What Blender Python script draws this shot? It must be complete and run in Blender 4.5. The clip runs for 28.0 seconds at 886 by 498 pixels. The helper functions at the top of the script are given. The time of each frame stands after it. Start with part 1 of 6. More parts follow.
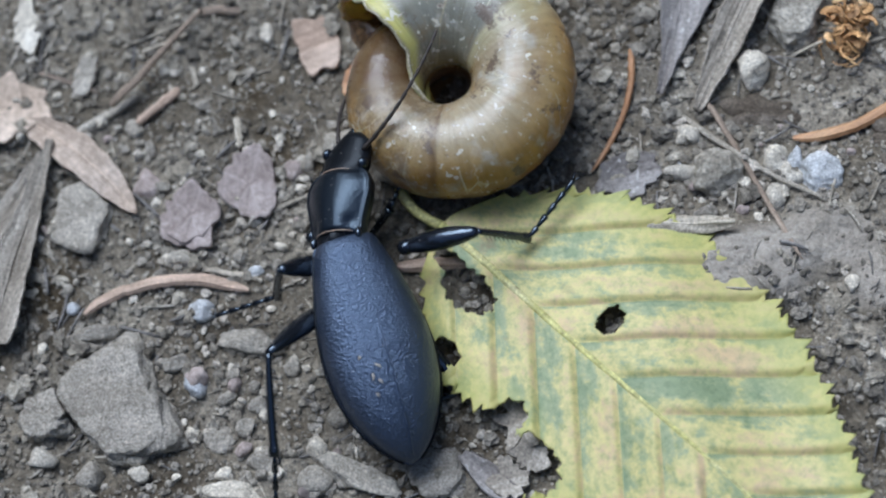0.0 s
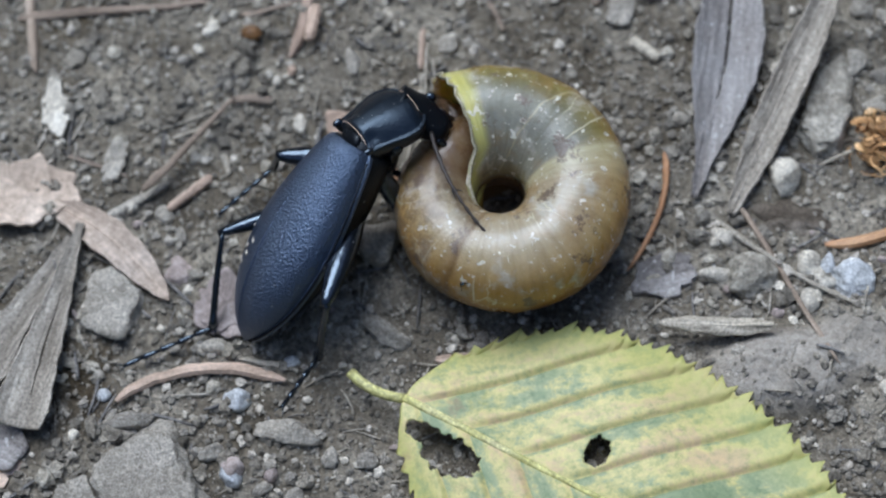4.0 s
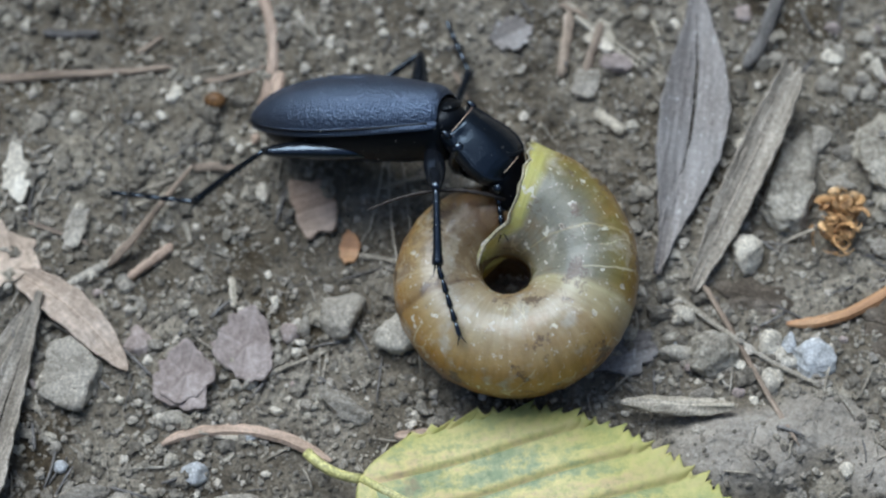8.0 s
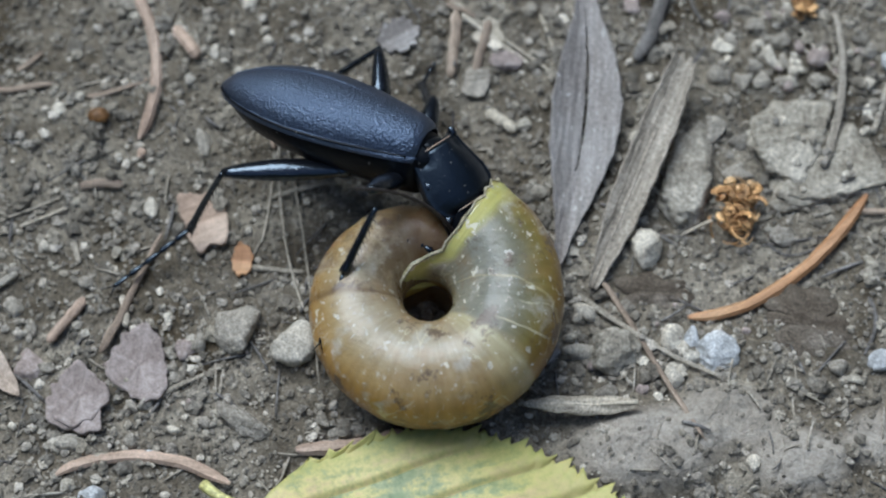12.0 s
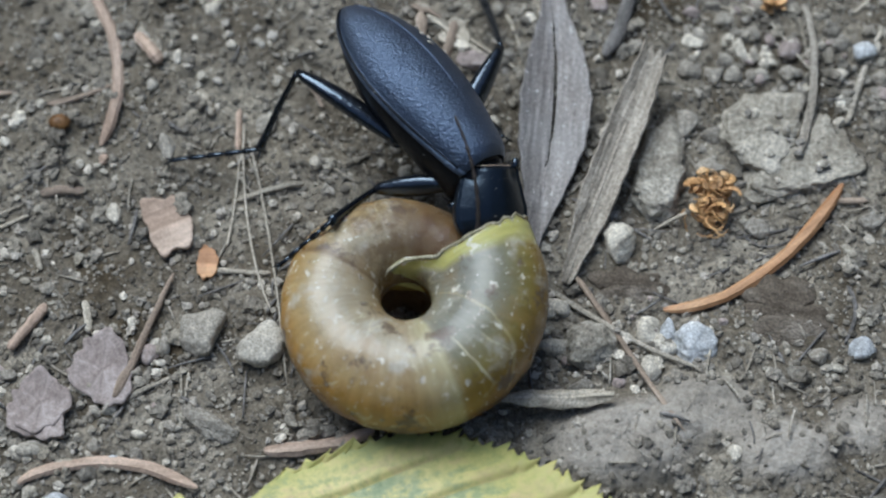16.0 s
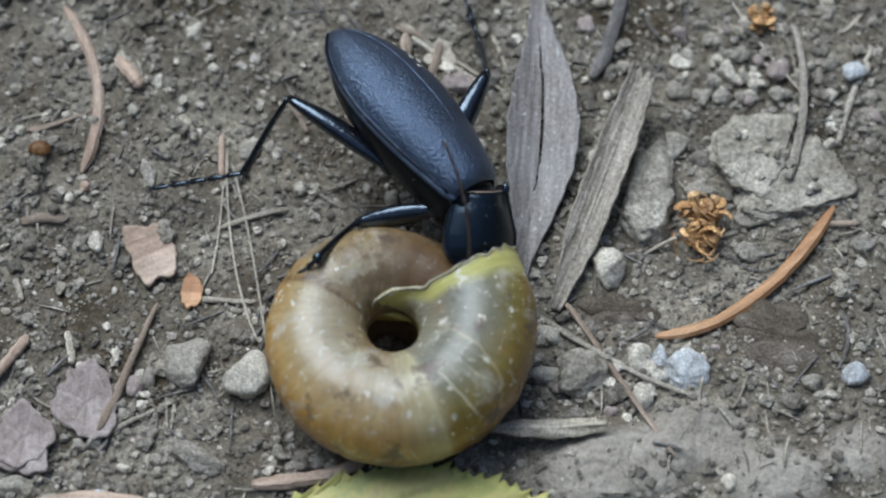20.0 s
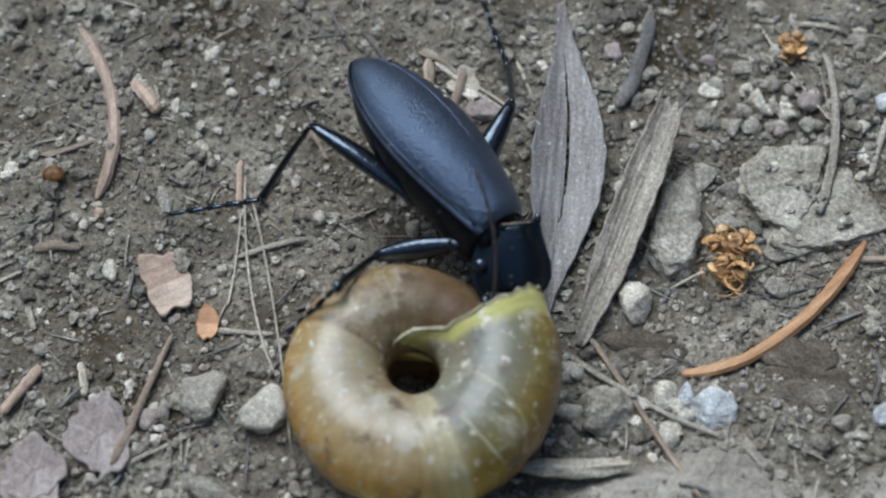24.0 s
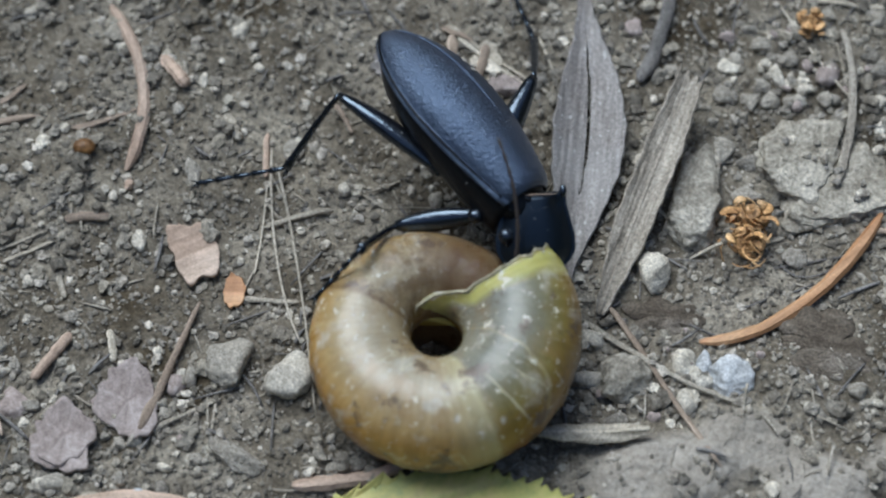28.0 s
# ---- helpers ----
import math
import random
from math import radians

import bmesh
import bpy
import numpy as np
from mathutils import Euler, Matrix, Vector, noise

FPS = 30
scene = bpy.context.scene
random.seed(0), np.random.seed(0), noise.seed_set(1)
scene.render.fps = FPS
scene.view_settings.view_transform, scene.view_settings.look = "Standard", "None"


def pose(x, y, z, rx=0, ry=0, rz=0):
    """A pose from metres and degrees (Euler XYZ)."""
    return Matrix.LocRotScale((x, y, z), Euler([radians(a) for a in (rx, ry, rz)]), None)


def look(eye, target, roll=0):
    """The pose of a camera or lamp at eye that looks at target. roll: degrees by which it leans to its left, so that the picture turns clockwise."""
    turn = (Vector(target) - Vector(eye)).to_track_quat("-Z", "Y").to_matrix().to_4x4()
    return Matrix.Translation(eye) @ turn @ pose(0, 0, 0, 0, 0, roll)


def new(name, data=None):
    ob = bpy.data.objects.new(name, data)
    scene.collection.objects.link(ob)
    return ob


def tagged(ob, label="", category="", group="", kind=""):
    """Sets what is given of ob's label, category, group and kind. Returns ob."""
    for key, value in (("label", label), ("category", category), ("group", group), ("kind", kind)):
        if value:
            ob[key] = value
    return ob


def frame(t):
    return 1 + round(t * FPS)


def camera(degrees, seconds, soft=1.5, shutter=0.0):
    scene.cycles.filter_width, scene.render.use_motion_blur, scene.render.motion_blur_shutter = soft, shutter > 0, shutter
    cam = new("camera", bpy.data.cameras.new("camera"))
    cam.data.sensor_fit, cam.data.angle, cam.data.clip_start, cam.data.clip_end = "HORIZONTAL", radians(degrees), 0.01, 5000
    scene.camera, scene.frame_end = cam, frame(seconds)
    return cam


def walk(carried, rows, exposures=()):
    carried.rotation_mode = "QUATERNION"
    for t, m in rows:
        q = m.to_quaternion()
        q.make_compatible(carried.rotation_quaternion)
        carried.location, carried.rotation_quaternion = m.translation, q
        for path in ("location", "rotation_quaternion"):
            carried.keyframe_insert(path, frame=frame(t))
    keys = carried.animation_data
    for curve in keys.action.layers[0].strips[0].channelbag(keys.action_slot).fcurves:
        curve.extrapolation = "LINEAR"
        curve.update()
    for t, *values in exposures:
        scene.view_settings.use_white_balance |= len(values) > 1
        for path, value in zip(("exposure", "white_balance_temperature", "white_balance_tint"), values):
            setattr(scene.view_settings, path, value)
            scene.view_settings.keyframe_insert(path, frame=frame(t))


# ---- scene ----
cam = camera(24.0, 28.0, soft=2.2)
cam.data.dof.use_dof, cam.data.dof.focus_distance, cam.data.dof.aperture_fstop = True, 0.198, 18.0

# The path: seconds, place in millimetres, turn in degrees
PATH = [
    (0, 18.97, -85.44, 190.88, 19.224, 7.558, 4.388),
    (0.5, 18.31, -87.17, 189.68, 20.133, 8.043, 5.016),
    (1, 21.39, -86.19, 186.54, 19.926, 8.506, 4.852),
    (1.5, 21.56, -83.76, 191.73, 18.642, 8.068, 4.354),
    (2, 26.22, -83.34, 192.57, 19.685, 9.995, 6.227),
    (2.5, -5.75, -89.53, 195.64, 20.959, 2.434, 3.488),
    (3, -2.29, -88.31, 194.97, 22.177, 3.417, 4.833),
    (3.5, -2.87, -88.34, 193.92, 21.970, 2.481, 4.093),
    (5.5, -3.46, -81.03, 194.32, 21.263, 1.688, 4.203),
    (6, -6.82, -82.11, 195.90, 21.475, 0.765, 3.997),
    (6.5, -6.14, -82.91, 195.62, 21.977, 0.844, 4.192),
    (7, -5.69, -81.45, 195.45, 21.761, 0.576, 4.080),
    (7.5, -5.34, -81.12, 194.01, 21.808, 0.790, 4.296),
    (8, -2.88, -79.82, 195.99, 21.676, 1.070, 4.482),
    (8.5, -6.08, -86.11, 192.64, 23.553, 0.577, 3.758),
    (9, -2.44, -80.05, 194.67, 21.899, 0.816, 3.413),
    (9.5, -1.58, -81.07, 195.51, 21.986, 0.477, 3.001),
    (10, -3.59, -79.72, 194.05, 21.921, -0.213, 2.721),
    (10.5, -5.14, -79.46, 193.84, 22.261, -0.759, 2.464),
    (11, -3.26, -81.31, 192.53, 22.953, 0.069, 2.729),
    (11.5, 0.06, -76.71, 194.00, 21.145, 0.121, 2.023),
    (13.5, 0.28, -87.95, 185.06, 25.554, -0.229, 0.686),
    (14, -1.48, -84.56, 187.35, 24.924, -0.950, 0.257),
    (14.5, 0.95, -87.03, 185.00, 25.552, -0.141, 0.576),
    (15, 1.81, -86.78, 185.49, 25.012, -0.214, 0.045),
    (15.5, 2.04, -83.96, 185.23, 24.093, 0.029, 0.033),
    (16, 2.63, -88.25, 183.69, 25.280, 0.469, 0.169),
    (16.5, -1.81, -85.37, 185.44, 24.238, -0.593, -0.542),
    (17, 0.00, -86.60, 185.71, 25.000, -0.000, -0.000),
    (17.5, -0.15, -85.78, 185.09, 25.151, -0.074, 0.113),
    (18, 0.67, -85.40, 185.11, 25.192, -0.049, -0.022),
    (18.5, -1.04, -87.95, 183.02, 25.962, -0.160, -0.132),
    (19, -1.30, -84.65, 183.99, 24.998, -0.348, -0.413),
    (19.5, -0.47, -85.65, 184.01, 25.160, -0.499, -0.856),
    (20, 0.27, -83.84, 182.77, 24.987, -0.266, -0.634),
    (20.5, 0.39, -82.98, 181.32, 24.692, -0.325, -0.741),
    (22.5, 1.72, -80.19, 177.58, 24.568, 0.265, -0.466),
    (23, -1.50, -78.15, 178.04, 24.116, -0.065, -0.447),
    (23.5, -0.43, -79.76, 177.21, 25.351, 0.693, 0.589),
    (24, -0.74, -78.93, 180.00, 24.920, -0.235, 0.016),
    (24.5, -2.00, -86.46, 177.83, 27.571, 0.718, 1.142),
    (25, 0.59, -79.22, 175.85, 25.095, 0.449, 0.479),
    (25.5, 0.64, -81.88, 176.52, 25.531, 0.366, 0.152),
    (26, 3.41, -80.13, 175.32, 24.528, 0.763, 0.103),
    (26.5, 4.35, -77.28, 176.26, 23.359, 0.279, -0.513),
    (27, 0.45, -78.38, 179.18, 24.512, 0.185, 0.349),
    (27.5, -0.15, -83.58, 180.33, 25.670, 0.501, 0.490),
    (28, 0.36, -83.93, 181.57, 25.226, 0.556, 0.512),
]
MM = 0.001
walk(cam, [(t, pose(x * MM, y * MM, z * MM, rx, ry, rz)) for t, x, y, z, rx, ry, rz in PATH], [(0, 0.21, 5320, 9), (3.5, 0.21, 5320, 9), (6, 0.18, 5480, 5), (28, 0.17, 5500, 5)])

# ---- light: a forest floor in open shade, under a bright, hazy sky ----
world = bpy.data.worlds.new("sky")
scene.world = world
world.use_nodes = True
wn = world.node_tree.nodes
sky = wn.new("ShaderNodeTexSky")
sky.sky_type, sky.sun_disc = "NISHITA", False
sky.sun_elevation, sky.sun_rotation = radians(56), radians(-32)
sky.air_density, sky.dust_density, sky.ozone_density = 1.0, 3.0, 1.0
world.node_tree.links.new(sky.outputs[0], wn["Background"].inputs[0])
wn["Background"].inputs[1].default_value = 0.105
sun = new("sun", bpy.data.lights.new("sun", "SUN"))
sun.data.energy, sun.data.angle, sun.data.color = 2.9, radians(45), (1.0, 0.98, 0.95)
sun.matrix_world = look((-0.53, 0.85, 1.48), (0, 0, 0))

# ---- materials ----
def material(name, rough=0.6, metal=0.0, spec=0.5):
    m = bpy.data.materials.new(name)
    m.use_nodes = True
    nt = m.node_tree
    b = nt.nodes["Principled BSDF"]
    b.inputs["Roughness"].default_value = rough
    b.inputs["Metallic"].default_value = metal
    b.inputs["Specular IOR Level"].default_value = spec
    return m, nt, b


def noise_node(nt, scale, detail=6.0, rough=0.6, coords="Object", stretch=None):
    tc = nt.nodes.new("ShaderNodeTexCoord")
    n = nt.nodes.new("ShaderNodeTexNoise")
    n.inputs["Scale"].default_value = scale
    n.inputs["Detail"].default_value = detail
    n.inputs["Roughness"].default_value = rough
    if stretch:
        mp = nt.nodes.new("ShaderNodeMapping")
        mp.inputs["Scale"].default_value = stretch
        nt.links.new(tc.outputs[coords], mp.inputs[0])
        nt.links.new(mp.outputs[0], n.inputs["Vector"])
    else:
        nt.links.new(tc.outputs[coords], n.inputs["Vector"])
    return n.outputs["Fac"]


def ramp(nt, fac, stops):
    r = nt.nodes.new("ShaderNodeValToRGB")
    el = r.color_ramp.elements
    while len(el) < len(stops):
        el.new(0.5)
    for e, (p, c) in zip(el, stops):
        e.position, e.color = p, (*c, 1)
    nt.links.new(fac, r.inputs[0])
    return r.outputs[0]


def mix(nt, fac, a, b, mode="MIX"):
    m = nt.nodes.new("ShaderNodeMix")
    m.data_type, m.blend_type = "RGBA", mode
    for socket, value in ((m.inputs[0], fac), (m.inputs[6], a), (m.inputs[7], b)):
        if isinstance(value, (int, float)):
            socket.default_value = value
        elif isinstance(value, tuple):
            socket.default_value = (*value, 1)
        else:
            nt.links.new(value, socket)
    return m.outputs[2]


def bump(nt, b, height, strength, distance=0.0003):
    n = nt.nodes.new("ShaderNodeBump")
    n.inputs["Strength"].default_value = strength
    n.inputs["Distance"].default_value = distance
    nt.links.new(height, n.inputs["Height"])
    nt.links.new(n.outputs[0], b.inputs["Normal"])


def speckled(name, dark, mid, light, scale, rough=0.9, strength=0.5, fine=6.0, per_thing=0.25, stretch=None, distance=0.0002, spec=0.3, coords="Object", island=False, fleck=0.9):
    """A natural surface: broad stains and fine grain, each thing a little lighter or darker than the next."""
    m, nt, b = material(name, rough, spec=spec)
    broad = noise_node(nt, scale, 4, 0.6, coords, stretch)
    grain = noise_node(nt, scale * fine, 5, 0.7, coords, stretch)
    c = ramp(nt, broad, [(0.3, dark), (0.5, mid), (0.72, light)])
    g = ramp(nt, grain, [(0.3, (0.55, 0.53, 0.5)), (0.7, (1.25, 1.25, 1.25))])
    c = mix(nt, 0.85, c, g, "MULTIPLY")
    micro = noise_node(nt, max(2600, scale * fine * 2.5), 4, 0.7, coords)
    c = mix(nt, fleck, c, ramp(nt, micro, [(0.32, (0.5, 0.49, 0.47)), (0.5, (0.98, 0.98, 0.98)), (0.68, (1.5, 1.5, 1.48))]), "MULTIPLY")
    if per_thing:
        if island:
            src = nt.nodes.new("ShaderNodeNewGeometry").outputs["Random Per Island"]
        else:
            src = nt.nodes.new("ShaderNodeObjectInfo").outputs["Random"]
        r = ramp(nt, src, [(0.0, (1 - per_thing,) * 3), (0.6, (1, 0.99, 0.97)), (1.0, (1 + per_thing, 1 + per_thing, 1 + 0.9 * per_thing))])
        c = mix(nt, 1.0, c, r, "MULTIPLY")
    nt.links.new(c, b.inputs["Base Color"])
    both = nt.nodes.new("ShaderNodeMath")
    both.operation = "MULTIPLY_ADD"
    nt.links.new(micro, both.inputs[0])
    both.inputs[1].default_value = 0.6
    nt.links.new(grain, both.inputs[2])
    bump(nt, b, both.outputs[0], strength, distance)
    return m


SOIL = speckled("dry_soil", (0.1, 0.084, 0.062), (0.215, 0.193, 0.157), (0.37, 0.342, 0.29), 120, 0.95, 0.9, 9, 0.0, distance=0.0004, spec=0.15)
def packed_clay(m):
    """Where the soil is packed firm it shows a paler, smoother clay."""
    nt = m.node_tree
    b = nt.nodes["Principled BSDF"]
    at = nt.nodes.new("ShaderNodeAttribute")
    at.attribute_name = "packed"
    c = ramp(nt, noise_node(nt, 170, 6, 0.7), [(0.3, (0.29, 0.258, 0.21)), (0.5, (0.41, 0.368, 0.305)), (0.7, (0.51, 0.465, 0.395))])
    c = mix(nt, 0.8, c, ramp(nt, noise_node(nt, 2200, 4, 0.7), [(0.32, (0.62, 0.61, 0.6)), (0.5, (1, 1, 1)), (0.68, (1.3, 1.3, 1.3))]), "MULTIPLY")
    old = b.inputs["Base Color"].links[0].from_socket
    damp = noise_node(nt, 48, 5, 0.65)
    old = mix(nt, 1.0, old, ramp(nt, damp, [(0.37, (0.4, 0.35, 0.27)), (0.47, (0.92, 0.89, 0.83)), (0.62, (1.22, 1.19, 1.11))]), "MULTIPLY")
    nt.links.new(mix(nt, ramp(nt, at.outputs["Fac"], [(0.25, (0, 0, 0)), (0.8, (0.9, 0.9, 0.9))]), old, c), b.inputs["Base Color"])


packed_clay(SOIL)
CRUMB = speckled("soil_crumbs", (0.16, 0.142, 0.112), (0.29, 0.264, 0.218), (0.46, 0.428, 0.365), 260, 0.95, 0.8, 6, 0.45, spec=0.15, island=True)
STONE = speckled("grey_stone", (0.375, 0.34, 0.283), (0.505, 0.464, 0.393), (0.65, 0.603, 0.52), 260, 0.85, 1.0, 7, 0.2, distance=0.0004)
SLAB = speckled("beige_slab", (0.3, 0.268, 0.212), (0.5, 0.46, 0.38), (0.68, 0.635, 0.54), 95, 0.9, 1.0, 9, 0.1, distance=0.0005, spec=0.15)
PALE_GRIT = speckled("pale_grit", (0.38, 0.34, 0.28), (0.5, 0.46, 0.39), (0.68, 0.63, 0.55), 300, 0.75, 0.5, 6, 0.4, island=True)
PALE = speckled("pale_stone", (0.5, 0.455, 0.37), (0.66, 0.61, 0.51), (0.82, 0.78, 0.68), 300, 0.7, 0.5, 6, 0.2)
QUARTZ = speckled("white_quartz", (0.42, 0.43, 0.43), (0.6, 0.62, 0.63), (0.8, 0.81, 0.81), 350, 0.4, 0.5, 5, 0.15, spec=0.5)
CLAY = speckled("mauve_clay", (0.32, 0.262, 0.236), (0.4, 0.338, 0.308), (0.48, 0.418, 0.388), 200, 0.9, 0.3, 7, 0.15, fleck=0.5)
CLOD = speckled("pale_clod", (0.31, 0.287, 0.25), (0.385, 0.36, 0.317), (0.45, 0.425, 0.38), 160, 0.95, 0.9, 8, 0.1, distance=0.0003, spec=0.15)
TAN = speckled("tan_bark", (0.4, 0.29, 0.215), (0.54, 0.41, 0.315), (0.64, 0.52, 0.42), 180, 0.85, 0.6, 7, 0.15, stretch=(0.12, 1, 1), fleck=0.4)
ORANGE = speckled("rust_needle", (0.36, 0.17, 0.07), (0.53, 0.28, 0.13), (0.66, 0.41, 0.22), 300, 0.45, 0.3, 4, 0.15, stretch=(0.08, 1, 1), fleck=0.25)
HUSK = speckled("brown_seed_coat", (0.09, 0.045, 0.018), (0.2, 0.105, 0.04), (0.4, 0.22, 0.08), 500, 0.4, 0.3, 3, 0.0, fleck=0.3)
TWIG = speckled("dry_twig", (0.22, 0.168, 0.125), (0.37, 0.295, 0.228), (0.53, 0.45, 0.365), 300, 0.85, 0.7, 5, 0.2, stretch=(0.12, 1, 1), fleck=0.5)
GREY_TWIG = speckled("grey_twig", (0.1, 0.095, 0.09), (0.17, 0.16, 0.15), (0.26, 0.25, 0.24), 300, 0.85, 0.7, 5, 0.2, stretch=(0.25, 1, 1))
STRAW = speckled("straw", (0.36, 0.32, 0.25), (0.5, 0.45, 0.36), (0.66, 0.61, 0.52), 300, 0.7, 0.5, 5, 0.2, stretch=(0.15, 1, 1))
PETAL = speckled("papery_petal", (0.48, 0.25, 0.095), (0.66, 0.4, 0.175), (0.79, 0.57, 0.32), 400, 0.5, 0.3, 4, 0.25)
ROT = speckled("rotten_bark", (0.08, 0.063, 0.046), (0.165, 0.137, 0.105), (0.29, 0.255, 0.21), 260, 0.95, 1.0, 6, 0.1, stretch=(0.4, 1, 1), distance=0.0004)
WARM_BLADE = speckled("straw_grey_blade", (0.22, 0.192, 0.152), (0.385, 0.347, 0.288), (0.53, 0.485, 0.41), 150, 0.75, 0.6, 8, 0.1, stretch=(0.16, 1.6, 1), distance=0.00025)
BLADE = speckled("weathered_blade", (0.16, 0.144, 0.132), (0.262, 0.24, 0.224), (0.39, 0.365, 0.345), 160, 0.75, 0.6, 8, 0.12, stretch=(0.1, 1.6, 1), distance=0.00025)
def dusty(m):
    """Pale specks of dust caught on a dry leaf, thicker in some places."""
    nt = m.node_tree
    b = nt.nodes["Principled BSDF"]
    old = b.inputs["Base Color"].links[0].from_socket
    veil = ramp(nt, noise_node(nt, 110, 5, 0.65), [(0.45, (0, 0, 0)), (0.65, (0.4, 0.4, 0.4))])
    c = mix(nt, veil, old, (0.38, 0.365, 0.345))
    c = mix(nt, ramp(nt, noise_node(nt, 1700, 2, 0.5), [(0.665, (0, 0, 0)), (0.7, (0.8, 0.8, 0.8))]), c, (0.6, 0.58, 0.54))
    nt.links.new(c, b.inputs["Base Color"])


dusty(BLADE)
DRYLEAF = speckled("dry_leaf", (0.46, 0.36, 0.275), (0.58, 0.47, 0.37), (0.67, 0.565, 0.465), 140, 0.8, 0.3, 8, 0.12, fleck=0.4)


def nt_math(nt, value, factor):
    n = nt.nodes.new("ShaderNodeMath")
    n.operation = "MULTIPLY"
    nt.links.new(value, n.inputs[0])
    n.inputs[1].default_value = factor
    return n.outputs[0]


def shell_material():
    m, nt, b = material("glossy_horn_shell", 0.3, spec=0.25)
    geo = nt.nodes.new("ShaderNodeAttribute")
    geo.attribute_name = "whorl"  # x: along the whorl, y: from the navel (0) to the outer edge and on to the underside (1)
    sep = nt.nodes.new("ShaderNodeSeparateXYZ")
    nt.links.new(geo.outputs["Vector"], sep.inputs[0])
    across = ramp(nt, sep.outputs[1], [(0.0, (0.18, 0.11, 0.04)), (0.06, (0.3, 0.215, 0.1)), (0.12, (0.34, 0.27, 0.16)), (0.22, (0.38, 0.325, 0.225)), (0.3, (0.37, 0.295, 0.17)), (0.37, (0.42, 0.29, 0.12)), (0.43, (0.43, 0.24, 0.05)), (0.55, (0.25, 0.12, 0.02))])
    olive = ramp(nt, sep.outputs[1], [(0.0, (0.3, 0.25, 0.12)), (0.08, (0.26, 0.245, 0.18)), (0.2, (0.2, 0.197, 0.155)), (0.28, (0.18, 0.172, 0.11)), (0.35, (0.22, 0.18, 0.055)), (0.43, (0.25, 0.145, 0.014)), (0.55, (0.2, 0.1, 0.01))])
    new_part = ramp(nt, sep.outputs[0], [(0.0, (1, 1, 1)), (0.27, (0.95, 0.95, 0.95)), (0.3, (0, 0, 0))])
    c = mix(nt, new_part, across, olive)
    blotch = noise_node(nt, 230, 5, 0.65)
    c = mix(nt, ramp(nt, blotch, [(0.5, (0, 0, 0)), (0.68, (0.5, 0.5, 0.5))]), c, (0.26, 0.15, 0.045))
    c = mix(nt, ramp(nt, noise_node(nt, 310, 4, 0.6), [(0.56, (0, 0, 0)), (0.68, (0.6, 0.6, 0.6))]), c, (0.5, 0.47, 0.4))
    lip = nt.nodes.new("ShaderNodeMath")
    lip.operation = "MULTIPLY_ADD"
    nt.links.new(noise_node(nt, 330, 4, 0.6), lip.inputs[0])
    lip.inputs[1].default_value = 0.02
    nt.links.new(sep.outputs[0], lip.inputs[2])
    ripe = ramp(nt, lip.outputs[0], [(0.0, (0.3, 0.3, 0.3)), (0.014, (0.3, 0.3, 0.3)), (0.022, (0.95, 0.95, 0.95)), (0.042, (0.85, 0.85, 0.85)), (0.064, (0, 0, 0))])
    c = mix(nt, ripe, c, (0.56, 0.52, 0.16))
    band = ramp(nt, lip.outputs[0], [(0.288, (0, 0, 0)), (0.298, (0.8, 0.8, 0.8)), (0.325, (0.55, 0.55, 0.55)), (0.36, (0, 0, 0))])
    c = mix(nt, band, c, (0.46, 0.41, 0.24))
    slope = nt.nodes.new("ShaderNodeMath")
    slope.operation = "MULTIPLY_ADD"
    nt.links.new(sep.outputs[1], slope.inputs[0])
    slope.inputs[1].default_value = -0.24
    nt.links.new(lip.outputs[0], slope.inputs[2])
    crack = ramp(nt, slope.outputs[0], [(0.116, (0, 0, 0)), (0.1185, (0.85, 0.85, 0.85)), (0.121, (0, 0, 0))])
    c = mix(nt, crack, c, (0.62, 0.55, 0.32))
    streak = nt.nodes.new("ShaderNodeTexNoise")
    smp = nt.nodes.new("ShaderNodeMapping")
    smp.inputs["Scale"].default_value = (70, 5, 0)
    nt.links.new(geo.outputs["Vector"], smp.inputs[0])
    nt.links.new(smp.outputs[0], streak.inputs["Vector"])
    streak.inputs["Scale"].default_value, streak.inputs["Detail"].default_value = 1.5, 5.0
    c = mix(nt, 0.75, c, ramp(nt, streak.outputs["Fac"], [(0.3, (0.8, 0.78, 0.72)), (0.5, (1, 1, 1)), (0.68, (1.15, 1.15, 1.16))]), "MULTIPLY")
    fleck = noise_node(nt, 1500, 3, 0.7)
    # pale scratches, with wet glints painted into the same flecks
    c = mix(nt, ramp(nt, fleck, [(0.62, (0, 0, 0)), (0.67, (0.75, 0.75, 0.75))]), c, (0.66, 0.62, 0.52))
    chip = noise_node(nt, 760, 2, 0.5)
    c = mix(nt, ramp(nt, chip, [(0.665, (0, 0, 0)), (0.69, (0.85, 0.85, 0.85))]), c, (0.74, 0.69, 0.56))
    hair = nt.nodes.new("ShaderNodeTexVoronoi")  # pale branching hairline cracks, here and there
    hair.feature = "DISTANCE_TO_EDGE"
    wmp = nt.nodes.new("ShaderNodeMapping")
    wmp.inputs["Scale"].default_value = (26, 7, 0)
    nt.links.new(geo.outputs["Vector"], wmp.inputs[0])
    warp = nt.nodes.new("ShaderNodeMixRGB")
    warp.inputs[0].default_value = 0.35
    nt.links.new(wmp.outputs[0], warp.inputs[1])
    nt.links.new(noise_node(nt, 700, 4, 0.6), warp.inputs[2])
    nt.links.new(warp.outputs[0], hair.inputs["Vector"])
    hair.inputs["Scale"].default_value = 1.0
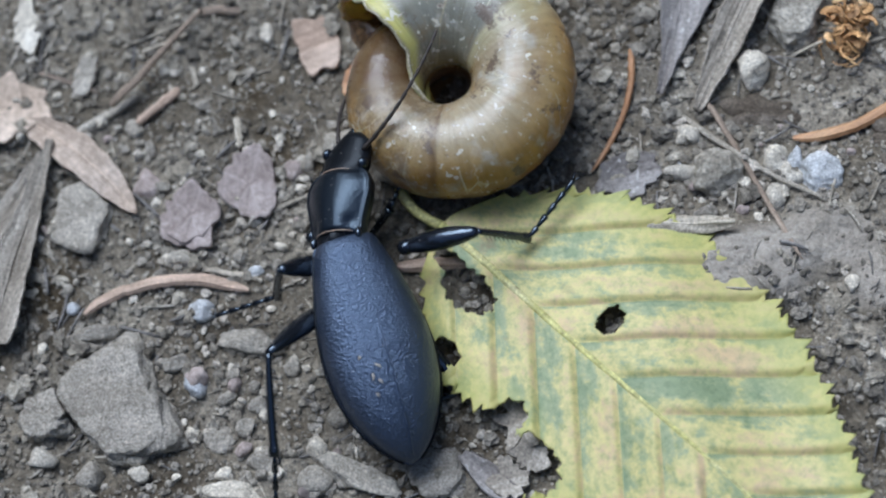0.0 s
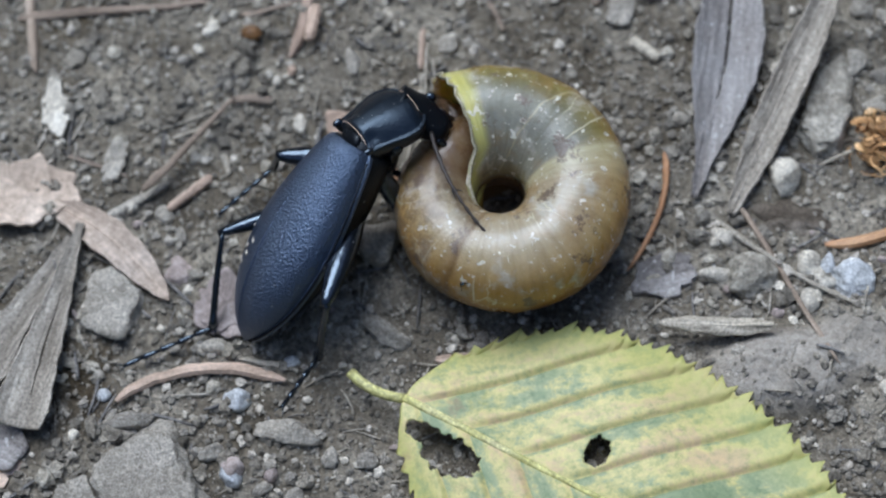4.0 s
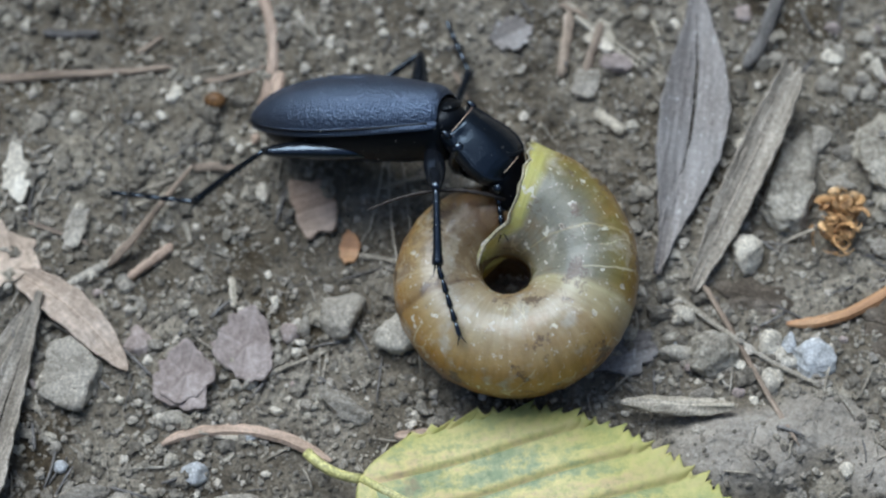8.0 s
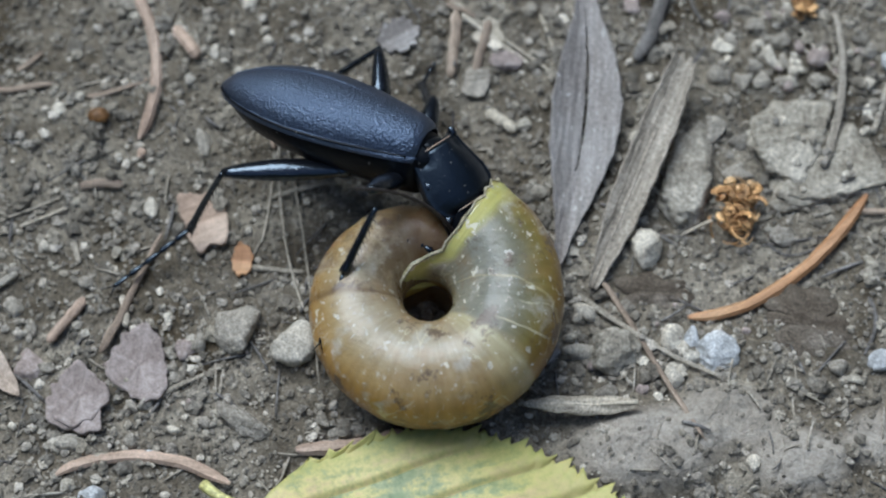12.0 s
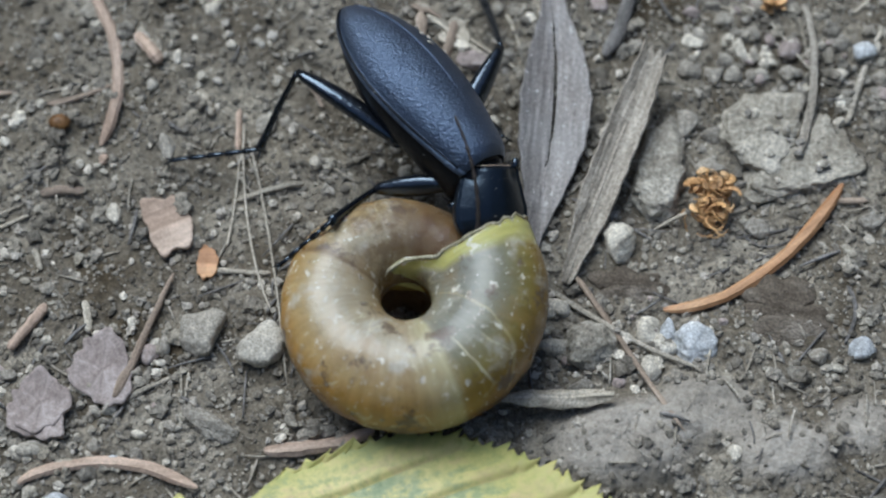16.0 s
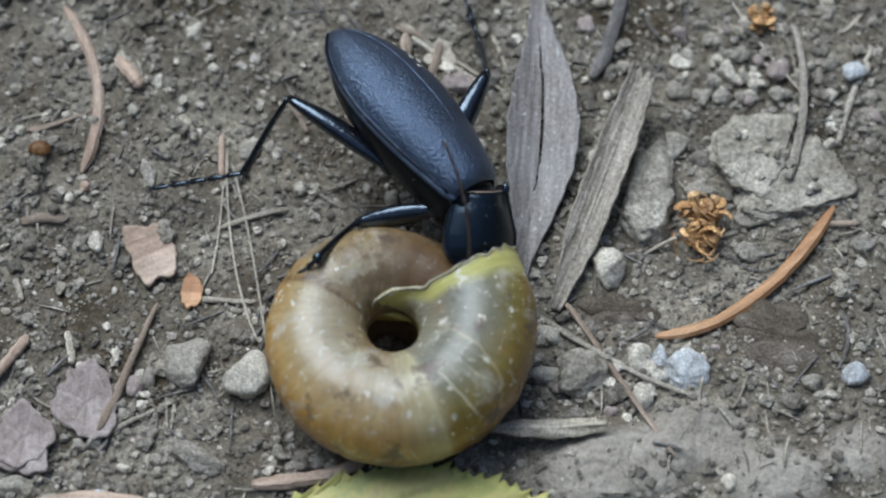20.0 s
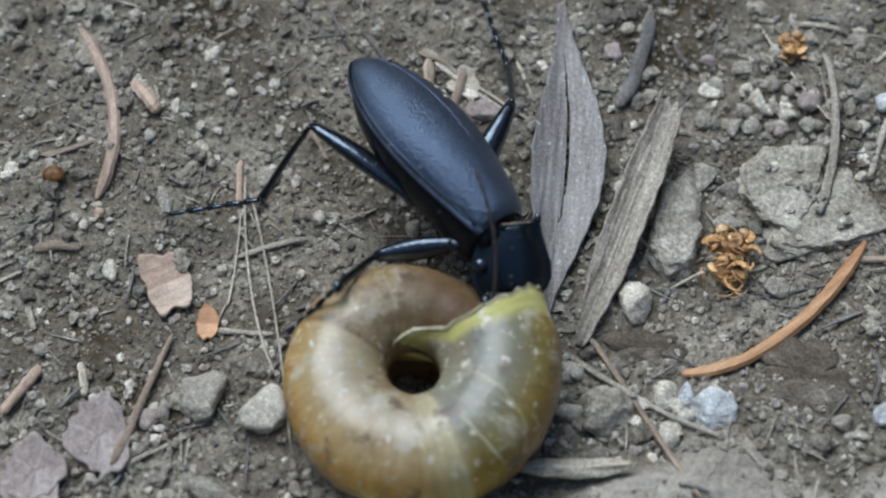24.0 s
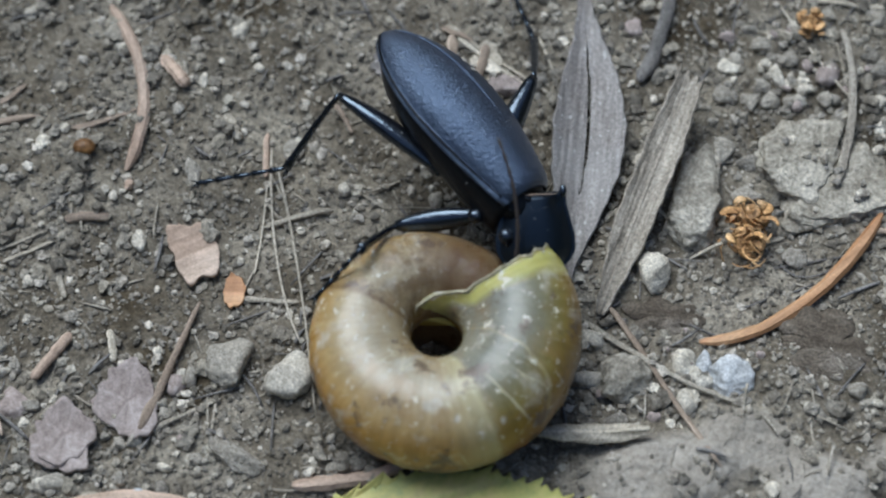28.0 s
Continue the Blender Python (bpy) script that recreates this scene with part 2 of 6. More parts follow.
    lines_at = mix(nt, 1.0, ramp(nt, hair.outputs["Distance"], [(0.006, (0.8, 0.8, 0.8)), (0.02, (0, 0, 0))]), ramp(nt, noise_node(nt, 150, 3, 0.5), [(0.52, (0, 0, 0)), (0.6, (1, 1, 1))]), "MULTIPLY")
    c = mix(nt, lines_at, c, (0.62, 0.56, 0.38))
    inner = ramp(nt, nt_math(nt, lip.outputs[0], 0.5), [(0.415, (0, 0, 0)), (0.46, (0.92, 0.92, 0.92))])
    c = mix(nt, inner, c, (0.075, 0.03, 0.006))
    seam = ramp(nt, lip.outputs[0], [(0.675, (0, 0, 0)), (0.685, (0.85, 0.85, 0.85)), (0.692, (0.5, 0.5, 0.5)), (0.72, (0, 0, 0))])
    c = mix(nt, seam, c, (0.13, 0.075, 0.03))
    smear = mix(nt, 1.0, ramp(nt, lip.outputs[0], [(0.69, (0, 0, 0)), (0.74, (0.75, 0.75, 0.75)), (0.86, (0.9, 0.9, 0.9))]), ramp(nt, noise_node(nt, 420, 5, 0.7), [(0.4, (0.1, 0.1, 0.1)), (0.58, (1, 1, 1))]), "MULTIPLY")
    c = mix(nt, smear, c, (0.15, 0.1, 0.05))
    dirt = noise_node(nt, 190, 6, 0.7)
    c = mix(nt, ramp(nt, dirt, [(0.57, (0, 0, 0)), (0.62, (0.85, 0.85, 0.85))]), c, (0.11, 0.075, 0.05))
    nt.links.new(c, b.inputs["Base Color"])
    uneven = noise_node(nt, 260, 2, 0.45)
    lines = nt.nodes.new("ShaderNodeMath")
    lines.operation = "MULTIPLY_ADD"
    lines.inputs[1].default_value = 0.34
    nt.links.new(fleck, lines.inputs[0])
    nt.links.new(uneven, lines.inputs[2])
    bump(nt, b, lines.outputs[0], 0.4, 0.0006)
    nt.links.new(ramp(nt, dirt, [(0.3, (0.2, 0.2, 0.2)), (0.5, (0.34, 0.34, 0.34)), (0.7, (0.6, 0.6, 0.6))]), b.inputs["Roughness"])
    b.inputs["Subsurface Weight"].default_value = 0.25
    b.inputs["Subsurface Radius"].default_value = (0.003, 0.002, 0.001)
    b.inputs["Subsurface Scale"].default_value = 0.6
    b.inputs["Coat Weight"].default_value = 0.4
    b.inputs["Coat Roughness"].default_value = 0.1
    nt.links.new(b.inputs["Normal"].links[0].from_socket, b.inputs["Coat Normal"])
    return m


def leaf_material():
    m, nt, b = material("yellowing_leaf", 0.45, spec=0.35)
    at = nt.nodes.new("ShaderNodeAttribute")
    at.attribute_name = "panel"  # x: across the panels between the veins, y: along them
    patch = nt.nodes.new("ShaderNodeTexNoise")
    mp = nt.nodes.new("ShaderNodeMapping")
    mp.inputs["Scale"].default_value = (1.0, 0.6, 1.0)
    nt.links.new(at.outputs["Vector"], mp.inputs[0])
    nt.links.new(mp.outputs[0], patch.inputs["Vector"])
    patch.inputs["Scale"].default_value, patch.inputs["Detail"].default_value, patch.inputs["Roughness"].default_value = 0.95, 5.0, 0.62
    fine = noise_node(nt, 520, 6, 0.75)
    big = nt.nodes.new("ShaderNodeMath")
    big.operation = "MULTIPLY_ADD"
    nt.links.new(fine, big.inputs[0])
    big.inputs[1].default_value = 0.6
    sep = nt.nodes.new("ShaderNodeSeparateXYZ")
    nt.links.new(at.outputs["Vector"], sep.inputs[0])
    fold = nt.nodes.new("ShaderNodeMath")
    fold.operation = "FRACT"
    nt.links.new(sep.outputs[0], fold.inputs[0])
    lean = nt.nodes.new("ShaderNodeMath")  # greener beyond each vein, yellow towards the next
    lean.operation = "MULTIPLY_ADD"
    nt.links.new(fold.outputs[0], lean.inputs[0])
    lean.inputs[1].default_value = 0.16
    nt.links.new(patch.outputs["Fac"], lean.inputs[2])
    nt.links.new(lean.outputs[0], big.inputs[2])
    c = ramp(nt, nt_math(nt, big.outputs[0], 0.6), [(0.43, (0.3, 0.37, 0.2)), (0.48, (0.42, 0.465, 0.25)), (0.515, (0.61, 0.58, 0.25)), (0.55, (0.74, 0.67, 0.29)), (0.63, (0.71, 0.56, 0.32))])
    spots = ramp(nt, noise_node(nt, 1100, 5, 0.75), [(0.34, (0.64, 0.73, 0.65)), (0.48, (0.98, 0.98, 0.98)), (0.66, (1.16, 1.14, 1.1))])
    c = mix(nt, 0.8, c, spots, "MULTIPLY")
    rim = nt.nodes.new("ShaderNodeAttribute")
    rim.attribute_name = "rim"
    c = mix(nt, ramp(nt, rim.outputs["Fac"], [(0.6, (0, 0, 0)), (0.97, (0.7, 0.7, 0.7))]), c, mix(nt, fine, (0.42, 0.46, 0.1), (0.7, 0.64, 0.2)))
    brown = noise_node(nt, 160, 5, 0.7)
    c = mix(nt, ramp(nt, brown, [(0.62, (0, 0, 0)), (0.74, (0.65, 0.65, 0.65))]), c, (0.44, 0.3, 0.18))
    nt.links.new(c, b.inputs["Base Color"])
    bump(nt, b, fine, 0.35, 0.0002)
    t = nt.nodes.new("ShaderNodeBsdfTranslucent")
    nt.links.new(c, t.inputs[0])
    s = nt.nodes.new("ShaderNodeMixShader")
    s.inputs[0].default_value = 0.25
    nt.links.new(b.outputs[0], s.inputs[1])
    nt.links.new(t.outputs[0], s.inputs[2])
    nt.links.new(s.outputs[0], nt.nodes["Material Output"].inputs[0])
    return m


def chitin(name, rough, strength, scale, colour=(0.008, 0.009, 0.012), sheen=(0.85, 0.93, 1.0), spec=0.5, coarse=0.0):
    """Black horn with fine relief, and a little dust; coarse adds the wrinkled grain of the wing cases."""
    m, nt, b = material(name, rough, spec=spec)
    b.inputs["Specular Tint"].default_value = (*sheen, 1)
    n = noise_node(nt, scale, 3, 0.55)
    dust = noise_node(nt, 420, 6, 0.75)
    c = mix(nt, ramp(nt, dust, [(0.68, (0, 0, 0)), (0.78, (0.35, 0.35, 0.35))]), colour, (0.16, 0.15, 0.14))
    speck = noise_node(nt, 2400, 2, 0.6)
    c = mix(nt, ramp(nt, speck, [(0.715, (0, 0, 0)), (0.75, (0.6, 0.6, 0.6))]), c, (0.4, 0.39, 0.36))
    nt.links.new(c, b.inputs["Base Color"])
    h = n
    if coarse:
        wrinkle = noise_node(nt, 2100, 4, 0.6, stretch=(1.15, 0.85, 1.0))
        both = nt.nodes.new("ShaderNodeMath")
        both.operation = "MULTIPLY_ADD"
        nt.links.new(wrinkle, both.inputs[0])
        both.inputs[1].default_value = coarse
        nt.links.new(n, both.inputs[2])
        h = both.outputs[0]
    bump(nt, b, h, strength, 0.0003)
    return m


RIM = speckled("shell_edge", (0.3, 0.27, 0.17), (0.45, 0.41, 0.28), (0.6, 0.56, 0.42), 500, 0.6, 0.6, 4, 0.0)
FLESH = speckled("wet_flesh", (0.03, 0.015, 0.007), (0.09, 0.05, 0.022), (0.24, 0.15, 0.07), 420, 0.25, 0.5, 4, 0.0, spec=0.6)
SHELL, LEAF = shell_material(), leaf_material()
ELYTRA = chitin("matt_black_chitin", 0.38, 0.65, 4200, (0.016, 0.021, 0.036), (0.5, 0.68, 1.0), 1.0, coarse=0.32)
gloss = ELYTRA.node_tree.nodes["Principled BSDF"].inputs
gloss["Coat Weight"].default_value, gloss["Coat Roughness"].default_value, gloss["IOR"].default_value = 0.35, 0.3, 1.75
ELYTRA.node_tree.links.new(gloss["Normal"].links[0].from_socket, gloss["Coat Normal"])
BLACK = chitin("glossy_black_chitin", 0.38, 0.25, 1500, (0.005, 0.006, 0.008), (0.85, 0.93, 1.0), 0.2)
SATIN = chitin("satin_black_chitin", 0.33, 0.16, 3200, (0.005, 0.007, 0.011), (0.65, 0.82, 1.0), 0.6)
LEGS = chitin("leg_black_chitin", 0.2, 0.25, 1200, (0.008, 0.009, 0.012), (0.7, 0.85, 1.0), 1.0)
FEELER = chitin("antenna_chitin", 0.5, 0.4, 3000, (0.035, 0.028, 0.024), (1.0, 0.95, 0.9), 0.5)
VEIN = speckled("leaf_vein", (0.5, 0.48, 0.16), (0.63, 0.6, 0.24), (0.72, 0.68, 0.36), 200, 0.5, 0.2, 5, 0.0)


# ---- mesh helpers (millimetres in, metres out) ----
def part(name, verts, faces, mat, parent=None, label="", smooth=True):
    """One mesh object under a thing or under a part; verts in millimetres."""
    me = bpy.data.meshes.new(name)
    v = np.asarray(verts, dtype=float) * MM
    me.from_pydata(v.tolist(), [], [tuple(f) for f in faces])
    me.materials.append(mat)
    if smooth:
        me.polygons.foreach_set("use_smooth", [True] * len(me.polygons))
    me.update()
    ob = new(name, me)
    if parent is not None:
        ob.parent = parent
    return tagged(ob, label)


def sheet_faces(nu, nv, wrap=False):
    f = []
    for i in range(nu - 1):
        for j in range(nv if wrap else nv - 1):
            k = (j + 1) % nv
            f.append((i * nv + j, i * nv + k, (i + 1) * nv + k, (i + 1) * nv + j))
    return f


def tube(points, radii, sides=8, flat=1.0, cap=True):
    """A tapered tube along points; flat < 1 presses it in height."""
    p = np.asarray(points, float)
    n = len(p)
    d = np.gradient(p, axis=0)
    d /= np.linalg.norm(d, axis=1)[:, None] + 1e-12
    up = np.array([0, 0, 1.0])
    out = []
    for i in range(n):
        s = np.cross(up, d[i])
        if np.linalg.norm(s) < 1e-3:
            s = np.array([0, 1.0, 0])
        s /= np.linalg.norm(s)
        w = np.cross(d[i], s)
        r = radii[i] if hasattr(radii, "__len__") else radii
        for k in range(sides):
            a = 2 * math.pi * k / sides
            out.append(p[i] + r * (math.cos(a) * s + flat * math.sin(a) * w))
    f = sheet_faces(n, sides, True)
    if cap:
        f.append(tuple(range(sides))[::-1])
        f.append(tuple((n - 1) * sides + k for k in range(sides)))
    return out, f


def bezier(a, b, c, n=12):
    t = np.linspace(0, 1, n)[:, None]
    a, b, c = (np.asarray(v, float) for v in (a, b, c))
    return (1 - t) ** 2 * a + 2 * t * (1 - t) * b + t * t * c


def joined(pieces):
    v, f = [], []
    for pv, pf in pieces:
        k = len(v)
        v.extend(pv)
        f.extend(tuple(i + k for i in q) for q in pf)
    return v, f


def ball(c, r, nu=10, nv=12):
    c, r = np.asarray(c, float), np.asarray(r, float) * np.ones(3)
    v = []
    for i in range(nu):
        a = math.pi * (i / (nu - 1) - 0.5)
        for j in range(nv):
            b = 2 * math.pi * j / nv
            v.append(c + r * (math.cos(a) * math.cos(b), math.cos(a) * math.sin(b), math.sin(a)))
    return v, sheet_faces(nu, nv, True)




def lattice(x, y, seed):
    """Smooth value noise in -1..1 at unit spacing."""
    xi, yi = np.floor(x).astype(np.int64), np.floor(y).astype(np.int64)
    fx, fy = x - xi, y - yi
    fx, fy = fx * fx * (3 - 2 * fx), fy * fy * (3 - 2 * fy)

    def h(a, b):
        n = (a * 374761393 + b * 668265263 + seed * 974711) & 0xFFFFFFFF
        n = ((n ^ (n >> 13)) * 1274126177) & 0xFFFFFFFF
        return ((n ^ (n >> 16)) & 0xFFFF) / 32767.5 - 1

    return (h(xi, yi) * (1 - fx) + h(xi + 1, yi) * fx) * (1 - fy) + (h(xi, yi + 1) * (1 - fx) + h(xi + 1, yi + 1) * fx) * fy


def lumps(x, y, seed):
    """Rounded crumbs, one in each unit cell: height 0..1."""
    xi, yi = np.floor(x).astype(np.int64), np.floor(y).astype(np.int64)
    best = np.zeros_like(x)
    for dx in (-1, 0, 1):
        for dy in (-1, 0, 1):
            a, b = xi + dx, yi + dy
            n = (a * 374761393 + b * 668265263 + seed * 974711) & 0xFFFFFFFF
            n = ((n ^ (n >> 13)) * 1274126177) & 0xFFFFFFFF
            u, v, w = ((n >> 3) & 255) / 255, ((n >> 11) & 255) / 255, ((n >> 19) & 255) / 255
            d2 = ((a + u - x) ** 2 + (b + v - y) ** 2) / (0.35 + 0.5 * w)
            best = np.maximum(best, (1 - d2) * (0.35 + 0.65 * w))
    return np.clip(best, 0, 1) ** 0.7


# smooth, firm swellings of the soil: place, half widths, height (millimetres)
MOUNDS = [(17.7, -21.8, 6.57, 3.96, 2.88), (25.5, -17.9, 4.54, 2.8, 1.86), (32.2, -22.6, 4.92, 3.18, 2.44), (40.2, -19.9, 3.09, 2.61, 1.44)]


def firm(x, y):
    """How firm and bare the soil is: 1 on the swellings, 0 off them."""
    return sum(np.exp(-(((x - a) / c) ** 2 + ((y - b) / d) ** 2) ** 2 * 0.7) for a, b, c, d, h in MOUNDS).clip(0, 1)


def relief(x, y):
    """Height of the soil in millimetres."""
    x, y = np.asarray(x, float), np.asarray(y, float)
    z = 0.75 * lattice(x / 14, y / 14, 1) + 0.45 * lattice(x / 5.5, y / 5.5, 2) + 0.2 * lattice(x / 2.2, y / 2.2, 3)
    wx, wy = x + 0.5 * lattice(x / 1.3, y / 1.3, 8), y + 0.5 * lattice(x / 1.3 + 9, y / 1.3, 9)
    loose = np.clip(0.55 + 0.6 * lattice(x / 11 + 5, y / 11, 6), 0.12, 1)
    z = z + loose * (0.75 * lumps(wx / 2.6, wy / 2.6, 4) + 0.5 * lumps(wx / 1.25, wy / 1.25, 5) + 0.22 * lumps(wx / 0.7, wy / 0.7, 7))
    bare = firm(x, y)
    z = z * (1 - 0.72 * bare) + bare * (0.3 * lattice(x / 2.4, y / 2.4, 14) + 0.2 * lattice(x / 1.1, y / 1.1, 12) + 0.1 * lattice(x / 0.5, y / 0.5, 13))
    for a, b, c, d, h in MOUNDS:
        z = z + h * np.exp(-(((x - a) / c) ** 2 + ((y - b) / d) ** 2) ** 2 * 0.7)
    return z - 0.75


def ground_sheet():
    xs = np.concatenate([-np.geomspace(6000, 82, 26), np.arange(-78, 56.1, 0.3), np.geomspace(60, 6000, 26)])
    ys = np.concatenate([-np.geomspace(6000, 61, 26), np.arange(-57, 40.1, 0.3), np.geomspace(44, 6000, 26)])
    gx, gy = np.meshgrid(xs, ys, indexing="ij")
    near = np.clip((400 - np.hypot(gx, gy)) / 300, 0, 1)
    z = relief(gx, gy) * near
    v = np.stack([gx, gy, z], -1).reshape(-1, 3)
    n, k = len(xs), len(ys)
    i, j = np.meshgrid(np.arange(n - 1), np.arange(k - 1), indexing="ij")
    a = (i * k + j).ravel()
    f = np.stack([a, a + k, a + k + 1, a + 1], 1)
    ob = part("ground", v, f.tolist(), SOIL)
    at = ob.data.attributes.new("packed", "FLOAT", "POINT")
    at.data.foreach_set("value", firm(gx, gy).ravel())
    return ob


# dark green for the added ring that cuts off low sky, out of view
UNSEEN_RING = speckled("woodland", (0.02, 0.025, 0.012), (0.045, 0.055, 0.028), (0.09, 0.1, 0.06), 1.5, 0.9, 0.5, 5, 0.0)


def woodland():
    """An unseen ring, dark as woodland, added all round to block the low sky."""
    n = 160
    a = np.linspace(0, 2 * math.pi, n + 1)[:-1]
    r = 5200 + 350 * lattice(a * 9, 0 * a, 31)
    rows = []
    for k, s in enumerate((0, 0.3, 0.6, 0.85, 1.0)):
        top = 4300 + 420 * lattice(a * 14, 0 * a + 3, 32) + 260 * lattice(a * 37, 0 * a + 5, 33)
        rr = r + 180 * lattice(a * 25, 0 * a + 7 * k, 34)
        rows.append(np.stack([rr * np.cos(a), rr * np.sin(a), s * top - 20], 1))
    return part("backdrop", np.concatenate(rows), sheet_faces(5, n, True), UNSEEN_RING)


tagged(woodland(), "unseen dark green ring added to block the low sky", "woodland", kind="structure")
ground = tagged(ground_sheet(), "dry grey-brown woodland soil with fine crumbs and grit", "ground", kind="structure")


# ---- snail shell ----
def snail_shell():
    """Lies upside down: the open navel looks up. The mouth is at angle 0 and the whorl runs back clockwise."""
    turns, nu, nv = 2.6, 230, 40
    verts, whorl = [], []
    for i in range(nu):
        a = i / (nu - 1) * turns * 2 * math.pi
        grow = math.exp(-0.05 * a)
        r_out = (13.9 + 0.06 * math.sin(a * 13 + 2.3 * math.sin(a * 5)) + 0.04 * math.sin(a * 31 + 3 * math.sin(a * 7))) * grow + (0.25 * math.exp(-a * 6))
        r_in = 2.35 + 0.35 * math.cos(min(a, 6.28)) if a < 6.28 else 2.7 * math.exp(-0.02 * (a - 6.28))
        rc, ha = (r_out + r_in) / 2, (r_out - r_in) / 2
        hb = 0.425 * r_out
        zc = 5.9 - 0.55 * max(0.0, a - 4.0) ** 1.25
        for j in range(nv):
            b = 2 * math.pi * j / nv  # 0 = outer edge, 90 = top
            cx, cz = math.cos(b), math.sin(b)
            # fuller outside, sloping down to the navel inside
            x = ha * math.copysign(abs(cx) ** 0.92, cx)
            z = hb * math.copysign(abs(cz) ** 0.9, cz)
            if cx < 0:
                z *= 1 - 0.16 * cx * cx
            r = rc + x
            # the mouth's edge leans forward at the outside
            aa = a + (0.10 * cx + 0.1 * max(0.0, cz) * (1 - cx * cx)) * math.exp(-a * 5)
            if cz > -0.2:  # the mouth's inner edge curls on round the navel
                aa -= 1.75 * max(0.0, (-cx - 0.74) / 0.26) ** 1.4 * math.exp(-a * 3)
            jag = 0.0
            if i == 0:
                jag = 0.018 * math.sin(j * 2.9) + 0.016 * math.sin(j * 7.3) + 0.02 * math.sin(j * 1.3 + 1)
            verts.append((r * math.cos(-aa + jag), r * math.sin(-aa + jag), zc + z))
            top = (math.pi - b) / math.pi if b <= math.pi else (b - math.pi) / math.pi
            whorl.append((a / (2 * math.pi), 0.5 * top if b <= math.pi else 1 - 0.5 * (1 - top), 0))
    faces = sheet_faces(nu, nv, True)
    faces.append(tuple((nu - 1) * nv + k for k in range(nv)))
    thing = new("snail_shell")
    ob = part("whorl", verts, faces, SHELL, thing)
    at = ob.data.attributes.new("whorl", "FLOAT_VECTOR", "POINT")
    at.data.foreach_set("vector", np.array(whorl).ravel())
    md = ob.modifiers.new("thickness", "SOLIDIFY")
    md.thickness, md.offset = 0.00035, -1
    rim = [verts[j] for j in range(2, 21)]
    g = np.random.default_rng(5)
    v, f = tube(rim, 0.1 + 0.09 * g.random(19), 7)
    rim_ob = part("mouth_rim", v, f, RIM, thing, "pale broken edge of the mouth")
    v, f = ball((0, 0, 0), (2.3, 4.3, 2.6), 26, 36)
    v = np.array(v)
    v *= (1 + 0.14 * lattice(v[:, 0] * 0.9 + 3, v[:, 1] * 0.9 + v[:, 2], 3) + 0.12 * lattice(v[:, 0] * 1.6, v[:, 1] * 1.6 + v[:, 2] * 1.5, 4))[:, None]
    part("flesh", [(8.2 + q[1], -1.0 + q[0], 4.2 + q[2]) for q in v], f, FLESH, thing, "dark brown wet remains of the snail")
    return tagged(thing, "glossy amber and olive snail shell lying navel up, mouth edge bitten", "snail shell")


shell = snail_shell()


